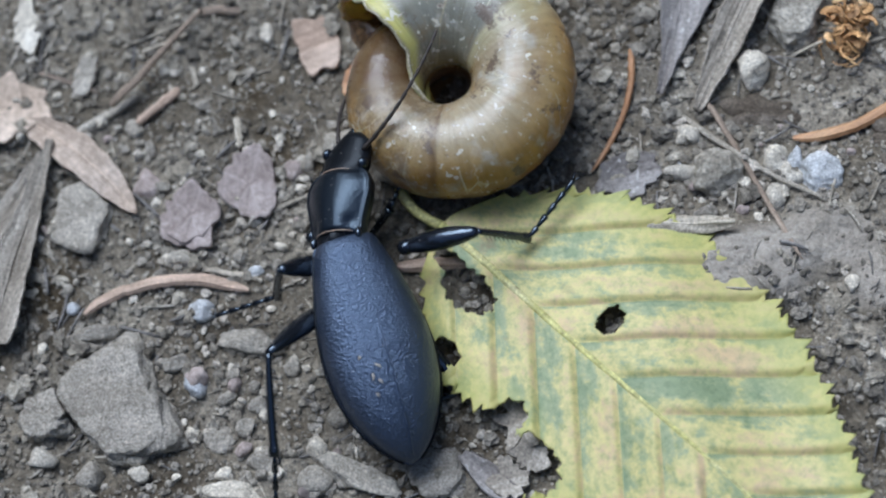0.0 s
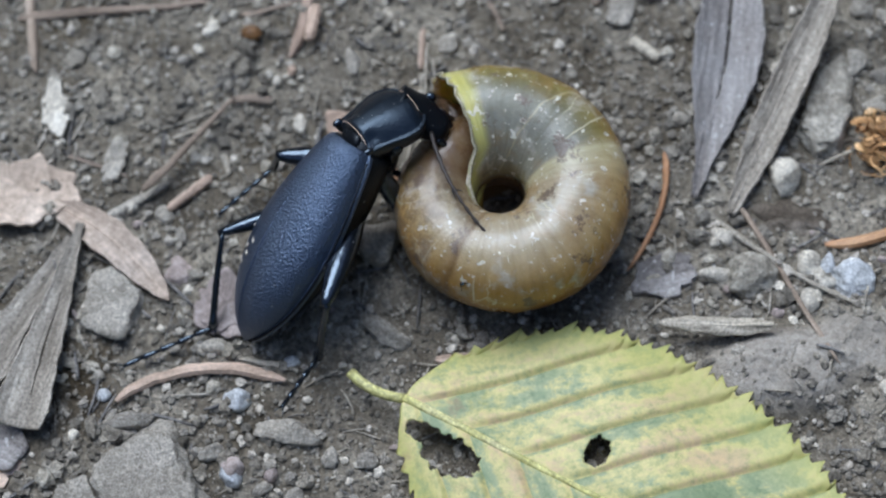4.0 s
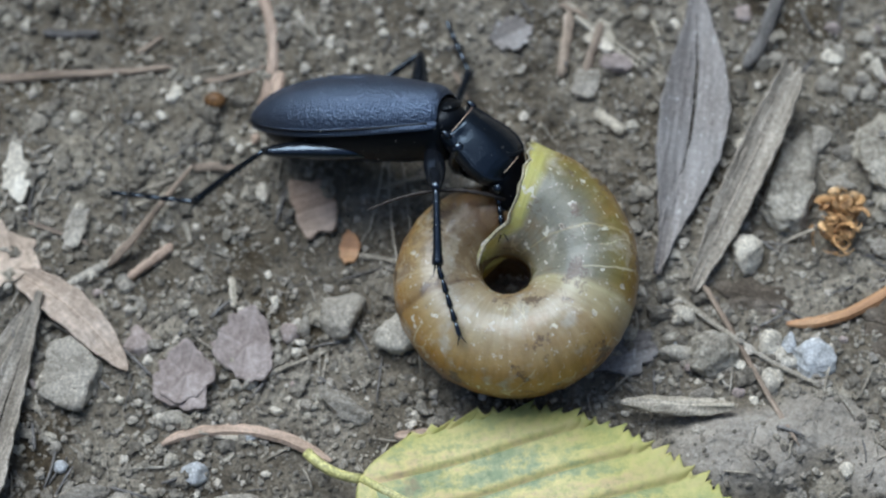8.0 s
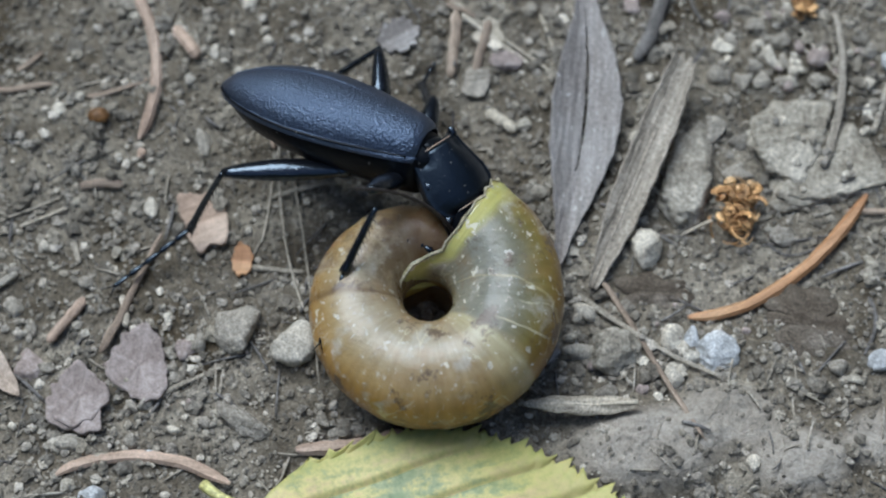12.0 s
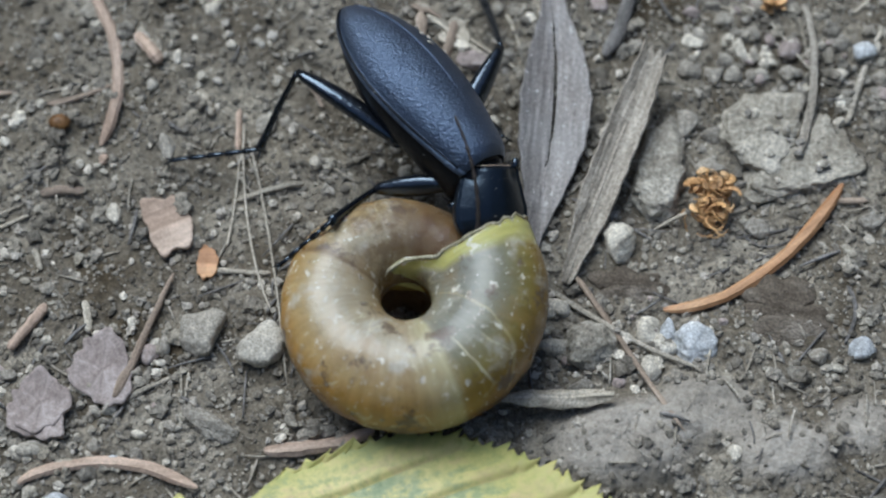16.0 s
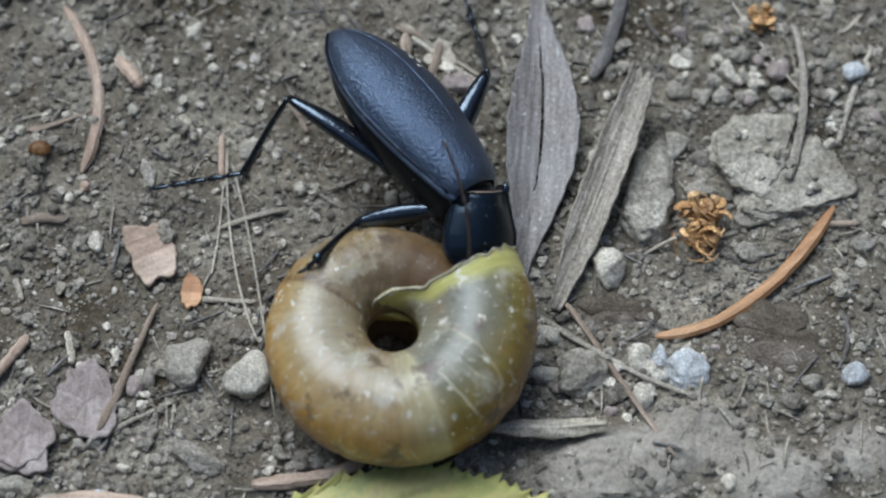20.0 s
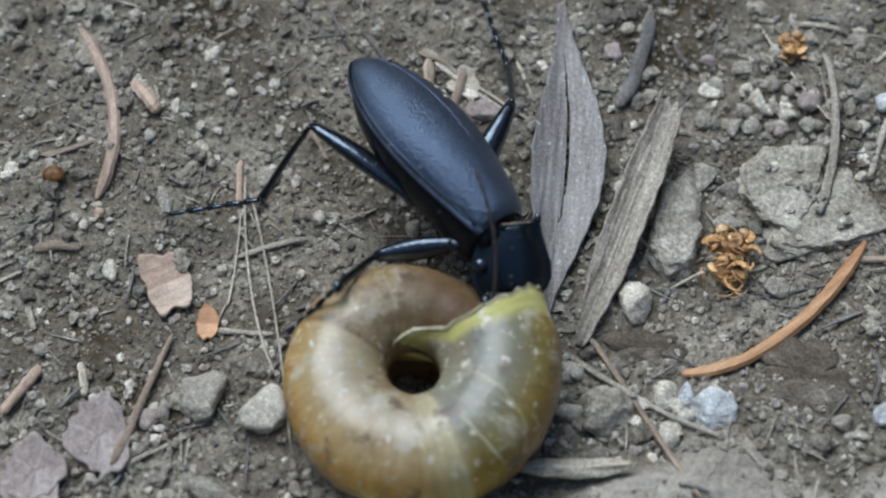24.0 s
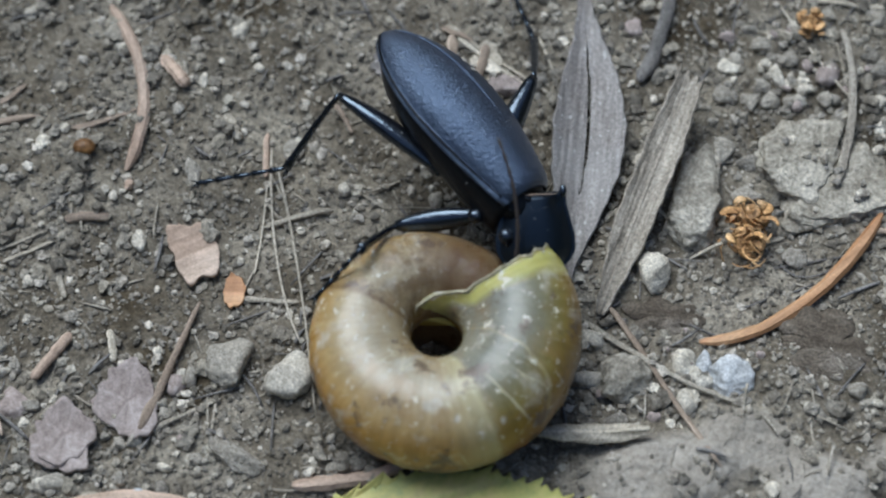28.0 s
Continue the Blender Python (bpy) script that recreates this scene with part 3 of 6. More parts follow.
# ---- hornbeam leaf ----
def hornbeam_leaf():
    """Origin at the stalk's free end, x along the midrib towards the leaf's tip."""
    leaf = new("leaf")
    base, length = 6.0, 54.0
    nu, nv = 260, 130

    def half(u, side=1):
        if side > 0:
            return 16.2 * max(0.0, math.sin(math.pi * u ** 0.78)) ** 0.72 * (1 - 0.06 * u)
        return (14.0 * max(0.0, math.sin(math.pi * u ** 0.8)) ** 0.8) * (1 - 0.28 * math.exp(-((u - 0.33) / 0.1) ** 2))

    verts, rims, panels = [], [], []
    for i in range(nu):
        u = i / (nu - 1)
        for j in range(nv):
            v = 2 * j / (nv - 1) - 1
            w = half(u, v)
            x, y = base + length * u, w * v
            edge = max(0.0, (abs(v) - 0.86) / 0.14)
            slant = (x - 1.04 * abs(y) - 1.5 - base) / 5.4
            tooth = ((x * 0.66) % 1.0) * 0.85 + ((x * 0.217 + 0.3) % 1.0) * 0.95
            y += math.copysign(edge * 1.7 * (tooth - 0.8), v)
            x += edge * 0.3 * tooth
            z = 2.0 + 0.42 * min((slant % 1.0) / 0.84, (1 - slant % 1.0) / 0.16) * min(1, abs(y) / 2) - 0.05 * abs(y) + 0.9 * math.sin(u * 3.0) + 0.5 * math.sin(x * 0.21 + y * 0.3)
            verts.append((x, y, z))
            rims.append(abs(v))
            panels.append((slant, abs(y) / 5.4, 7.0 if v > 0 else 0.0))
    faces = []
    p = np.array(verts)
    gone = [(24.8, 3.8, 1.25, 1.5), (12.6, -3.1, 3.0, 1.9), (9.6, -2.2, 2.2, 1.0), (24.2, -9.6, 1.5, 2.0), (15.2, -8.9, 1.6, 1.2), (28.5, -11.5, 3.2, 2.6)]
    for f in sheet_faces(nu, nv):
        c = p[list(f)].mean(0)
        wob = 0.12 * math.sin(c[0] * 5) + 0.12 * math.sin(c[1] * 6 + 1)
        if any(((c[0] - hx) / rx) ** 2 + ((c[1] - hy) / ry) ** 2 < 1 + wob for hx, hy, rx, ry in gone):
            continue
        faces.append(f)
    blade = part("blade", verts, faces, LEAF, leaf)
    at = blade.data.attributes.new("rim", "FLOAT", "POINT")
    at.data.foreach_set("value", np.array(rims))
    at = blade.data.attributes.new("panel", "FLOAT_VECTOR", "POINT")
    at.data.foreach_set("vector", np.array(panels).ravel())
    md = blade.modifiers.new("thickness", "SOLIDIFY")
    md.thickness = 0.00018

    def top(x, y):
        i = min(nu - 1, max(0, round((x - base) / length * (nu - 1))))
        w = half(i / (nu - 1), y) + 1e-6
        j = min(nv - 1, max(0, round((y / w + 1) / 2 * (nv - 1))))
        return p[i * nv + j][2]

    stalk = bezier((0, 0, 2.0), (3, -1.2, 2.4), (base, 0, top(base, 0)), 10)
    v, f = tube(stalk, np.linspace(0.55, 0.5, 10), 8)
    part("stalk", v, f, VEIN, leaf)
    xs = np.linspace(base, base + length, 60)
    v, f = tube([(x, 0, top(x, 0) + 0.05) for x in xs], np.linspace(0.5, 0.1, 60), 6)
    part("midrib", v, f, VEIN, leaf)
    for k in range(11):
        for side in (1, -1):
            x0 = base + 1.5 + 5.4 * k
            pts = []
            for s in np.linspace(0, 1, 24):
                x = x0 + s * 18.1
                y = side * s * 17.4
                u = (x - base) / length
                if u >= 1 or abs(y) > 0.93 * half(u, side):
                    break
                if any(((x - hx) / rx) ** 2 + ((y - hy) / ry) ** 2 < 1.15 for hx, hy, rx, ry in gone):
                    break
                pts.append((x, y, top(x, y) + 0.02))
            if len(pts) > 3:
                v, f = tube(pts, np.linspace(0.17, 0.07, len(pts)), 5)
                part("vein", v, f, VEIN, leaf)
    return tagged(leaf, "yellow-green hornbeam leaf with toothed edge and bitten holes", "leaf")


leaf = hornbeam_leaf()


# ---- beetle: origin at the waist, x ahead, y to its left, z to its back ----
def beetle_body():
    bug = new("ground_beetle")
    length = 21.5

    def wide(u):
        return 5.25 * (0.56 + 0.44 * math.sin(min(1, u / 0.54) * math.pi / 2)) * (max(0.0, 1 - max(0, (u - 0.5) / 0.5) ** 2.1)) ** 0.7

    def high(u):
        return 4.05 * (0.66 + 0.34 * math.sin(min(1, u / 0.5) * math.pi / 2)) * (max(0.0, 1 - max(0, (u - 0.45) / 0.55) ** 2.4)) ** 0.7

    for side in (1, -1):
        nu, nv = 90, 34
        v = []
        for i in range(nu):
            u = i / (nu - 1)
            sh = min(1, u / 0.05) ** 0.4
            for j in range(nv):
                a = j / (nv - 1) * math.pi * 0.53
                y = wide(u) * math.sin(min(a, math.pi / 2)) ** 0.9 * (0.86 + 0.14 * sh)
                z = high(u) * max(0.0, math.cos(a)) ** 0.85 if a < math.pi / 2 else -0.6 * (a - math.pi / 2) * 10
                if j == nv - 2:
                    y, z = y + 0.16, 0.05
                v.append((0.6 - u * (length + 0.6), side * y, z * (0.75 + 0.25 * sh)))
        f = sheet_faces(nu, nv)
        if side < 0:
            f = [q[::-1] for q in f]
        ob = part("wing_case", v, f, ELYTRA, bug)
        us = np.linspace(0.01, 0.985, 46)
        mv, mf = tube([(-u * length, side * (wide(u) + 0.12), 0.05) for u in us], 0.2 - 0.06 * us, 7, 0.8)
        part("margin", mv, mf, BLACK, bug)
        md = ob.modifiers.new("thickness", "SOLIDIFY")
        md.thickness, md.offset, md.use_rim = 0.00025, -1, False
    for x, y, dx, dy in ((-12.0, 1.5, -0.55, -0.5), (-12.75, 1.9, -0.75, 0.2), (-13.4, 1.55, -0.6, -0.25), (-10.9, 2.6, -0.35, 0.15), (-14.6, 2.1, -0.4, -0.2)):
        line = []
        for k in range(5):
            px, py = x + dx * k / 4, y + dy * k / 4 + 0.08 * math.sin(k * 2.1)
            u = (0.6 - px) / (length + 0.6)
            rise = math.asin(min(1.0, (py / wide(u)) ** (1 / 0.9)))
            line.append((px, py, high(u) * math.cos(rise) ** 0.85 + 0.2))
        v, f = tube(line, (0.03, 0.1, 0.12, 0.08, 0.03), 6)
        part("scratch", v, f, PALE_GRIT, bug, "pale scuff on the black wing case")
    nu, nv = 34, 16
    v = []
    for i in range(nu):
        u = i / (nu - 1)
        ring = 1 + 0.03 * (1 - abs(((u * 7) % 1) * 2 - 1))
        for j in range(nv):
            a = 2 * math.pi * j / nv
            y, z = 0.93 * wide(u) * math.cos(a), math.sin(a) * (0.7 * high(u) if math.sin(a) > 0 else 4.3 * ring * (max(0, 1 - u ** 3)) ** 0.5)
            v.append((-u * length * 0.985 + 0.6, y, z - 0.25))
    part("abdomen", v, sheet_faces(nu, nv, True) + [tuple(range(nv))[::-1]], BLACK, bug)
    us = np.linspace(0.03, 0.96, 40)
    v, f = tube([(-u * length, 0, high(u) - 0.02) for u in us], 0.1 + 0.0 * us, 6)
    part("suture", v, f, ELYTRA, bug)
    v, f = ball((0.2, 0, -0.6), (2.2, 2.6, 1.9))
    part("waist", v, f, BLACK, bug)
    for c in ((0.9, 0, 0.9),):
        v, f = ball(c, (1.0, 1.6, 0.5))
        part("scutellum", v, f, BLACK, bug)
    # forebody
    pro = []
    nu, nv = 48, 64
    for i in range(nu):
        u = i / (nu - 1)
        w = float(np.interp(u, (0, 0.06, 0.2, 0.4, 0.6, 0.78, 0.9, 0.97, 1), (2.7, 2.84, 2.95, 3.3, 3.64, 3.62, 3.2, 2.65, 2.2)))
        end = min(1, u / 0.06, (1 - u) / 0.09) ** 0.5
        for j in range(nv):
            a = 2 * math.pi * j / nv
            ca, sa = math.cos(a), math.sin(a)
            c = math.copysign(abs(ca) ** 0.8, ca)
            if sa >= 0:  # a vaulted shield with a fine groove along the middle and turned-up rims
                z = 1.75 * (1 - abs(c) ** 2.2) * (0.8 + 0.2 * end) * (1 - 0.18 * (u - 0.45) ** 2 * 4) + 0.26 * math.exp(-((abs(c) - 1) / 0.06) ** 2) - 0.07 * math.exp(-((c / 0.03) ** 2))
                z -= 0.28 * math.exp(-((u - 0.12) / 0.1) ** 2) * math.exp(-((abs(c) - 0.66) / 0.16) ** 2)
            else:
                z = -2.5 * abs(sa) ** 0.9 * (0.7 + 0.3 * end)
            lobe = max(0.0, abs(c) - 0.72) / 0.28  # the hind corners reach back, the front ones forward
            pro.append((0.25 + 6.4 * u - 0.6 * lobe ** 1.5 * (1 - u) ** 3 + 0.35 * lobe ** 1.5 * u ** 4, w * c, z - 0.2))
    fore = part("forebody", pro, sheet_faces(nu, nv, True) + [tuple(range(nv))[::-1], tuple((nu - 1) * nv + k for k in range(nv))], SATIN, bug, "glossy black collar shield with raised rims")
    for x, w, h in ((0.2, 2.1, 1.5), (6.62, 1.8, 1.32)):
        th = np.linspace(0.1, math.pi - 0.1, 24)
        v, f = tube(np.stack([0 * th + x, w * np.cos(th), h * np.sin(th) ** 0.9 - 0.15], 1), 0.045, 6)
        part("hair_fringe", v, f, TAN, fore, "fringe of short golden-brown hairs")
    for side in (1, -1):
        v, f = ball((0.0, side * 2.62, 0.05), (0.62, 0.36, 0.34), 9, 12)
        part("hind_corner", v, f, LEGS, fore)
    # head
    hv = []
    for i in range(22):
        u = i / 21
        w = 2.3 + 0.45 * math.exp(-((u - 0.45) / 0.16) ** 2) - 0.85 * max(0, u - 0.6) / 0.4 - 0.15 * (1 - u)
        for j in range(20):
            a = 2 * math.pi * j / 20
            k = max(0.05, math.cos(math.pi / 2 * max(0, (u - 0.85) / 0.15))) ** 0.5 if u > 0.85 else 1
            hv.append((-1.2 + 6.0 * u, w * math.cos(a) * k, 1.5 * math.sin(a) * (1 - 0.35 * u) * k - 0.3))
    head = part("head", hv, sheet_faces(22, 20, True) + [tuple(range(20))[::-1], tuple(21 * 20 + k for k in range(20))], BLACK, bug)
    feelers = []
    for side in (1, -1):
        v, f = ball((1.7, side * 2.3, 0.25), (0.62, 0.5, 0.6))
        part("eye", v, f, LEGS, head)
        pts = bezier((4.0, side * 1.2, -0.4), (5.6, side * 1.6, -0.7), (6.1, -side * 0.1, -1.0), 12)
        v, f = tube(pts, np.linspace(0.62, 0.08, 12), 8, 0.7)
        part("mandible", v, f, LEGS, head)
        pts = bezier((3.6, side * 1.2, -1.0), (5.6, side * 2.2, -2.0), (7.4, side * 1.9, -2.9), 10)
        v, f = tube(pts, [0.16, 0.2, 0.22, 0.16, 0.2, 0.24, 0.16, 0.22, 0.36, 0.3], 7)
        part("palp", v, f, LEGS, head)
        pts = bezier((0, 0, 0), (6.0, side * 3.5, 1.4), (13.0, side * 3.0, -1.2), 34)
        rad = [0.26 - 0.0035 * k - (0.07 if k % 3 == 0 else 0) for k in range(34)]
        v, f = tube(pts, rad, 7)
        fe = part("antenna", v, f, FEELER, head, "thin jointed brown-black antenna")
        fe.location = (3.0 * MM, side * 1.6 * MM, 0.3 * MM)
        feelers.append(fe)
    return tagged(bug, "large black ground beetle with wrinkled matt wing cases", "beetle"), fore, head, feelers


bug, fore, head, feelers = beetle_body()
LEG = {}  # name: (hip in the body's space, femur, tibia, tarsus lengths, side)
SIZES = {"fore": ((2.2, 2.0, -2.8), 5.4, 5.2, 4.6), "mid": ((-0.8, 1.6, -3.0), 7.6, 7.2, 7.0), "hind": ((-4.6, 1.5, -3.3), 11.6, 9.6, 9.4)}
for pair, (hip, fem, tib, tar) in SIZES.items():
    for side, which in ((1, "left"), (-1, "right")):
        n = 16
        u = np.linspace(0, 1, n)
        v, f = tube(np.stack([u * fem, 0 * u, 0.25 * np.sin(u * math.pi)], 1), 0.36 + (0.86 if pair == "hind" else 0.72) * np.clip(np.sin(np.clip(u * 0.9 + 0.08, 0, 1) * math.pi), 0, 1) ** 0.8, 9, 0.75)
        kf, ff = ball((0, 0, 0), (0.95, 0.8, 0.8), 7, 9)
        femur = part("femur", *joined([(v, f), (kf, ff)]), LEGS, bug)
        v, f = tube(np.stack([u * tib, 0 * u, 0.12 * np.sin(u * math.pi)], 1), 0.3 + 0.16 * u + 0.1 * (u > 0.9), 8, 0.85)
        spines = []
        for k in range(9):
            x = tib * (0.15 + 0.085 * k)
            for s in (1, -1):
                spines.append(tube([(x, 0.25 * s, -0.1), (x + 0.5, 0.62 * s, -0.25)], [0.06, 0.015], 4))
        for s in (1, -1):
            spines.append(tube([(tib, 0.25 * s, -0.2), (tib + 1.1, 0.45 * s, -0.4)], [0.12, 0.02], 5))
        tibia = part("tibia", v, f, LEGS, bug)
        for sv, sf in spines:
            part("spine", sv, sf, LEGS, tibia)
        bits = []
        for k in range(5):
            a, b = tar * (k / 5), tar * ((k + 1) / 5)
            w = 0.34 if k < 4 else 0.26
            bits.append(tube([(a, 0, 0), (a + 0.3 * (b - a), 0, 0), (a + 0.85 * (b - a), 0, 0), (b, 0, 0)], [0.16, 0.24, w, 0.18], 7, 0.8))
        for s in (1, -1):
            bits.append(tube(bezier((tar, 0.08 * s, 0), (tar + 0.7, 0.4 * s, 0.1), (tar + 0.9, 0.5 * s, -0.4), 5), np.linspace(0.1, 0.02, 5), 5))
        tarsus = part("tarsus", *joined(bits), LEGS, tibia)
        LEG[pair, which] = (femur, tibia, tarsus, (hip[0], side * hip[1], hip[2]), fem, tib, side)


# ---- the litter on the ground ----
def footing(x, y, r=0.0):
    """The soil's height under a thing."""
    if r <= 0:
        return float(relief(x, y))
    a = np.linspace(0, 2 * math.pi, 9)[:-1]
    return float(np.mean(relief(x + r * np.cos(a), y + r * np.sin(a))))


def unit_sphere(level):
    bm = bmesh.new()
    bmesh.ops.create_icosphere(bm, subdivisions=level, radius=1.0)
    v = np.array([q.co[:] for q in bm.verts])
    f = [tuple(q.index for q in face.verts) for face in bm.faces]
    bm.free()
    return v, f


FINEST, FINE, MEDIUM, COARSE = unit_sphere(5), unit_sphere(4), unit_sphere(3), unit_sphere(1)


def rock_points(v, seed, cuts=14, depth=0.3, rough=0.05, slab=False, sides=None):
    """A unit sphere cut by random planes into a worn, angular stone."""
    g = np.random.default_rng(seed)
    n = g.normal(size=(cuts, 3))
    n /= np.linalg.norm(n, axis=1)[:, None]
    if slab:  # sides broken straight, the top nearly flat
        a = 2 * math.pi * (np.arange(cuts) + 0.55 * g.random(cuts)) / cuts
        n = np.stack([np.cos(a), np.sin(a), 0.25 * g.normal(size=cuts)], 1)
        n = np.concatenate([n, [[0.08, 0.05, 1.0], [0, 0, -1.0]]])
        n /= np.linalg.norm(n, axis=1)[:, None]
        cuts += 2
    if sides:  # (direction in degrees, distance from the middle) of each broken side
        a = np.radians([q[0] for q in sides])
        n = np.concatenate([np.stack([np.cos(a), np.sin(a), 0.12 + 0.16 * g.normal(size=len(a))], 1), [[0.04 * g.normal(), 0.04 * g.normal(), 1.0], [0, 0, -1.0]]])
        n /= np.linalg.norm(n, axis=1)[:, None]
        cuts = len(n)
    d = 1 - depth * g.random(cuts)
    top = 1.0
    if slab:
        d = 0.62 + 0.55 * depth * g.random(cuts)
        d[-2:], top = 0.6, 1.3
    if sides:
        far = max(q[1] for q in sides)
        d = np.array([q[1] / far for q in sides] + [0.62, 0.62])
        top = 1.6
    dots = np.clip(v @ n.T, 1e-3, None)
    r = np.minimum(top, (d / dots).min(1))
    # the edges between the cuts are worn round
    soft = -np.log(np.exp(-14 * np.minimum(d / dots, 1.6)).sum(1) + np.exp(-14.0 * top)) / 14 + 0.06
    r = 0.72 * r + 0.28 * soft
    p = v * r[:, None]
    k = rough * (lattice(v[:, 0] * 4 + seed, v[:, 1] * 4 + v[:, 2] * 3, seed) + 0.6 * lattice(v[:, 0] * 9 + v[:, 2] * 7, v[:, 1] * 9 + seed, seed + 1) + 0.4 * lattice(v[:, 0] * 21 + v[:, 2] * 17, v[:, 1] * 21 - v[:, 2] * 9, seed + 2) + 0.3 * lattice(v[:, 0] * 47 + v[:, 2] * 31, v[:, 1] * 47 - v[:, 2] * 23, seed + 3))
    return p * (1 + k)[:, None]


def stone(x, y, a, b, h, az, seed, mat, label, category="stone", name="stone", sink=0.4, cuts=11, depth=0.5, group="", slab=False, sides=None):
    """A stone of a by b by h millimetres, bedded in the soil."""
    big = max(a, b) > 4
    v, f = FINEST if sides else FINE if big else MEDIUM
    p = rock_points(v, seed, cuts, depth, (0.085 if slab else 0.07) if big else 0.07, slab, sides) * (a / 2, b / 2, h / 2)
    ob = part(name, p, f, mat)
    ob.matrix_world = pose(x * MM, y * MM, (footing(x, y, 0.3 * min(a, b)) + h / 2 - sink * h) * MM, 0, 0, az)
    return tagged(ob, label, category, group)


def stick(p0, p1, p2, r0, r1, mat, label, category="twig", name="twig", lift=0.6, sides=9, knots=5, group="", flat=0.72, seed=1, faceted=False):
    """A stick, needle or stalk from p0 by way of p1 to p2 (x, y in millimetres), lying on the soil."""
    g = np.random.default_rng(seed + int(abs(p0[0] * 13 + p0[1] * 7)))
    n = 26
    pts = bezier((*p0, 0), (2 * p1[0] - (p0[0] + p2[0]) / 2, 2 * p1[1] - (p0[1] + p2[1]) / 2, 0), (*p2, 0), n)
    low = relief(pts[:, 0], pts[:, 1])
    k = np.arange(n)
    fit = np.polyval(np.polyfit(k, low, 3), k)
    rad = np.linspace(r0, r1, n) * (1 + 0.04 * np.sin(k * 0.9 + g.random() * 6) + 0.03 * np.convolve(g.normal(size=n + 4), np.ones(5) / 2.5, "valid"))
    pts[:, 2] = fit + lift * rad + 0.1
    pts[:, :2] += np.stack([np.convolve(g.normal(size=n + 6), np.ones(7) / 7, "valid") for _ in (0, 1)], 1) * 0.35 * min(0.6, max(r0, r1))
    rad[:3] *= (0.35, 0.7, 0.9)
    rad[-3:] *= (0.9, 0.7, 0.3)
    turn = math.atan2(p2[1] - p0[1], p2[0] - p0[0])
    c, s = math.cos(turn), math.sin(turn)
    q = pts - pts[0]
    q = np.stack([q[:, 0] * c + q[:, 1] * s, q[:, 1] * c - q[:, 0] * s, q[:, 2]], 1)
    v, f = tube(q, rad, 6 if faceted else sides, flat)
    ob = part(name, v, f, mat, smooth=not faceted)
    ob.matrix_world = Matrix.Translation(Vector(pts[0]) * MM) @ pose(0, 0, 0, 0, 0, math.degrees(turn))
    return tagged(ob, label, category, group)


def flake(x, y, a, b, az, thick, seed, mat, label, category="bark flake", name="bark_flake", curl=0.4, ragged=0.16, lift=0.3, tilt=(0, 0), corners=5, group="", dome=0.0):
    """A thin, broken piece of leaf, bark or clay."""
    g = np.random.default_rng(seed)
    nr, na = 12, 72
    th = np.linspace(0, 2 * math.pi, na + 1)[:-1]
    out = np.ones(na)
    for k in range(2, 15):
        out += ragged * 1.5 * g.normal() / k ** 0.75 * np.cos(k * th + 6.28 * g.random()) * (1.5 if k == corners else 0.8)
    out = np.clip(out + 0.12 * ragged * g.normal(size=na), 0.45, 1.5)
    v = [(0, 0, 0)]
    for i in range(1, nr + 1):
        s = i / nr
        for k in range(na):
            px, py = a / 2 * s * out[k] * math.cos(th[k]), b / 2 * s * out[k] * math.sin(th[k])
            bend = curl * ((py / (b / 2)) ** 2 - 0.3) + 0.12 * curl * math.sin(px * 1.7 + seed) + 0.07 * float(lattice(np.array(px * 1.3), np.array(py * 1.3 + seed), seed)) - dome * s ** 4 + 0.25 * dome * float(lattice(np.array(px * 0.9), np.array(py * 1.8 + seed), seed + 2))
            v.append((px, py, bend))
    f = [(0, 1 + k, 1 + (k + 1) % na) for k in range(na)]
    for i in range(nr - 1):
        for k in range(na):
            j = (k + 1) % na
            f.append((1 + i * na + k, 1 + (i + 1) * na + k, 1 + (i + 1) * na + j, 1 + i * na + j))
    ob = part(name, v, f, mat)
    md = ob.modifiers.new("thickness", "SOLIDIFY")
    md.thickness, md.offset = thick * MM, 0
    if name == "dry_leaf":
        line = [v[1 + i * na + na // 2] for i in range(nr - 2, -1, -1)] + [v[1 + i * na] for i in range(nr - 1)]
        mv, mf = tube([np.array(q) + (0, 0, 0.06) for q in line], 0.09, 6)
        part("vein", mv, mf, mat, ob)
    ob.matrix_world = pose(x * MM, y * MM, (footing(x, y, 0.35 * min(a, b)) + lift) * MM, tilt[0], tilt[1], az)
    return tagged(ob, label, category, group)


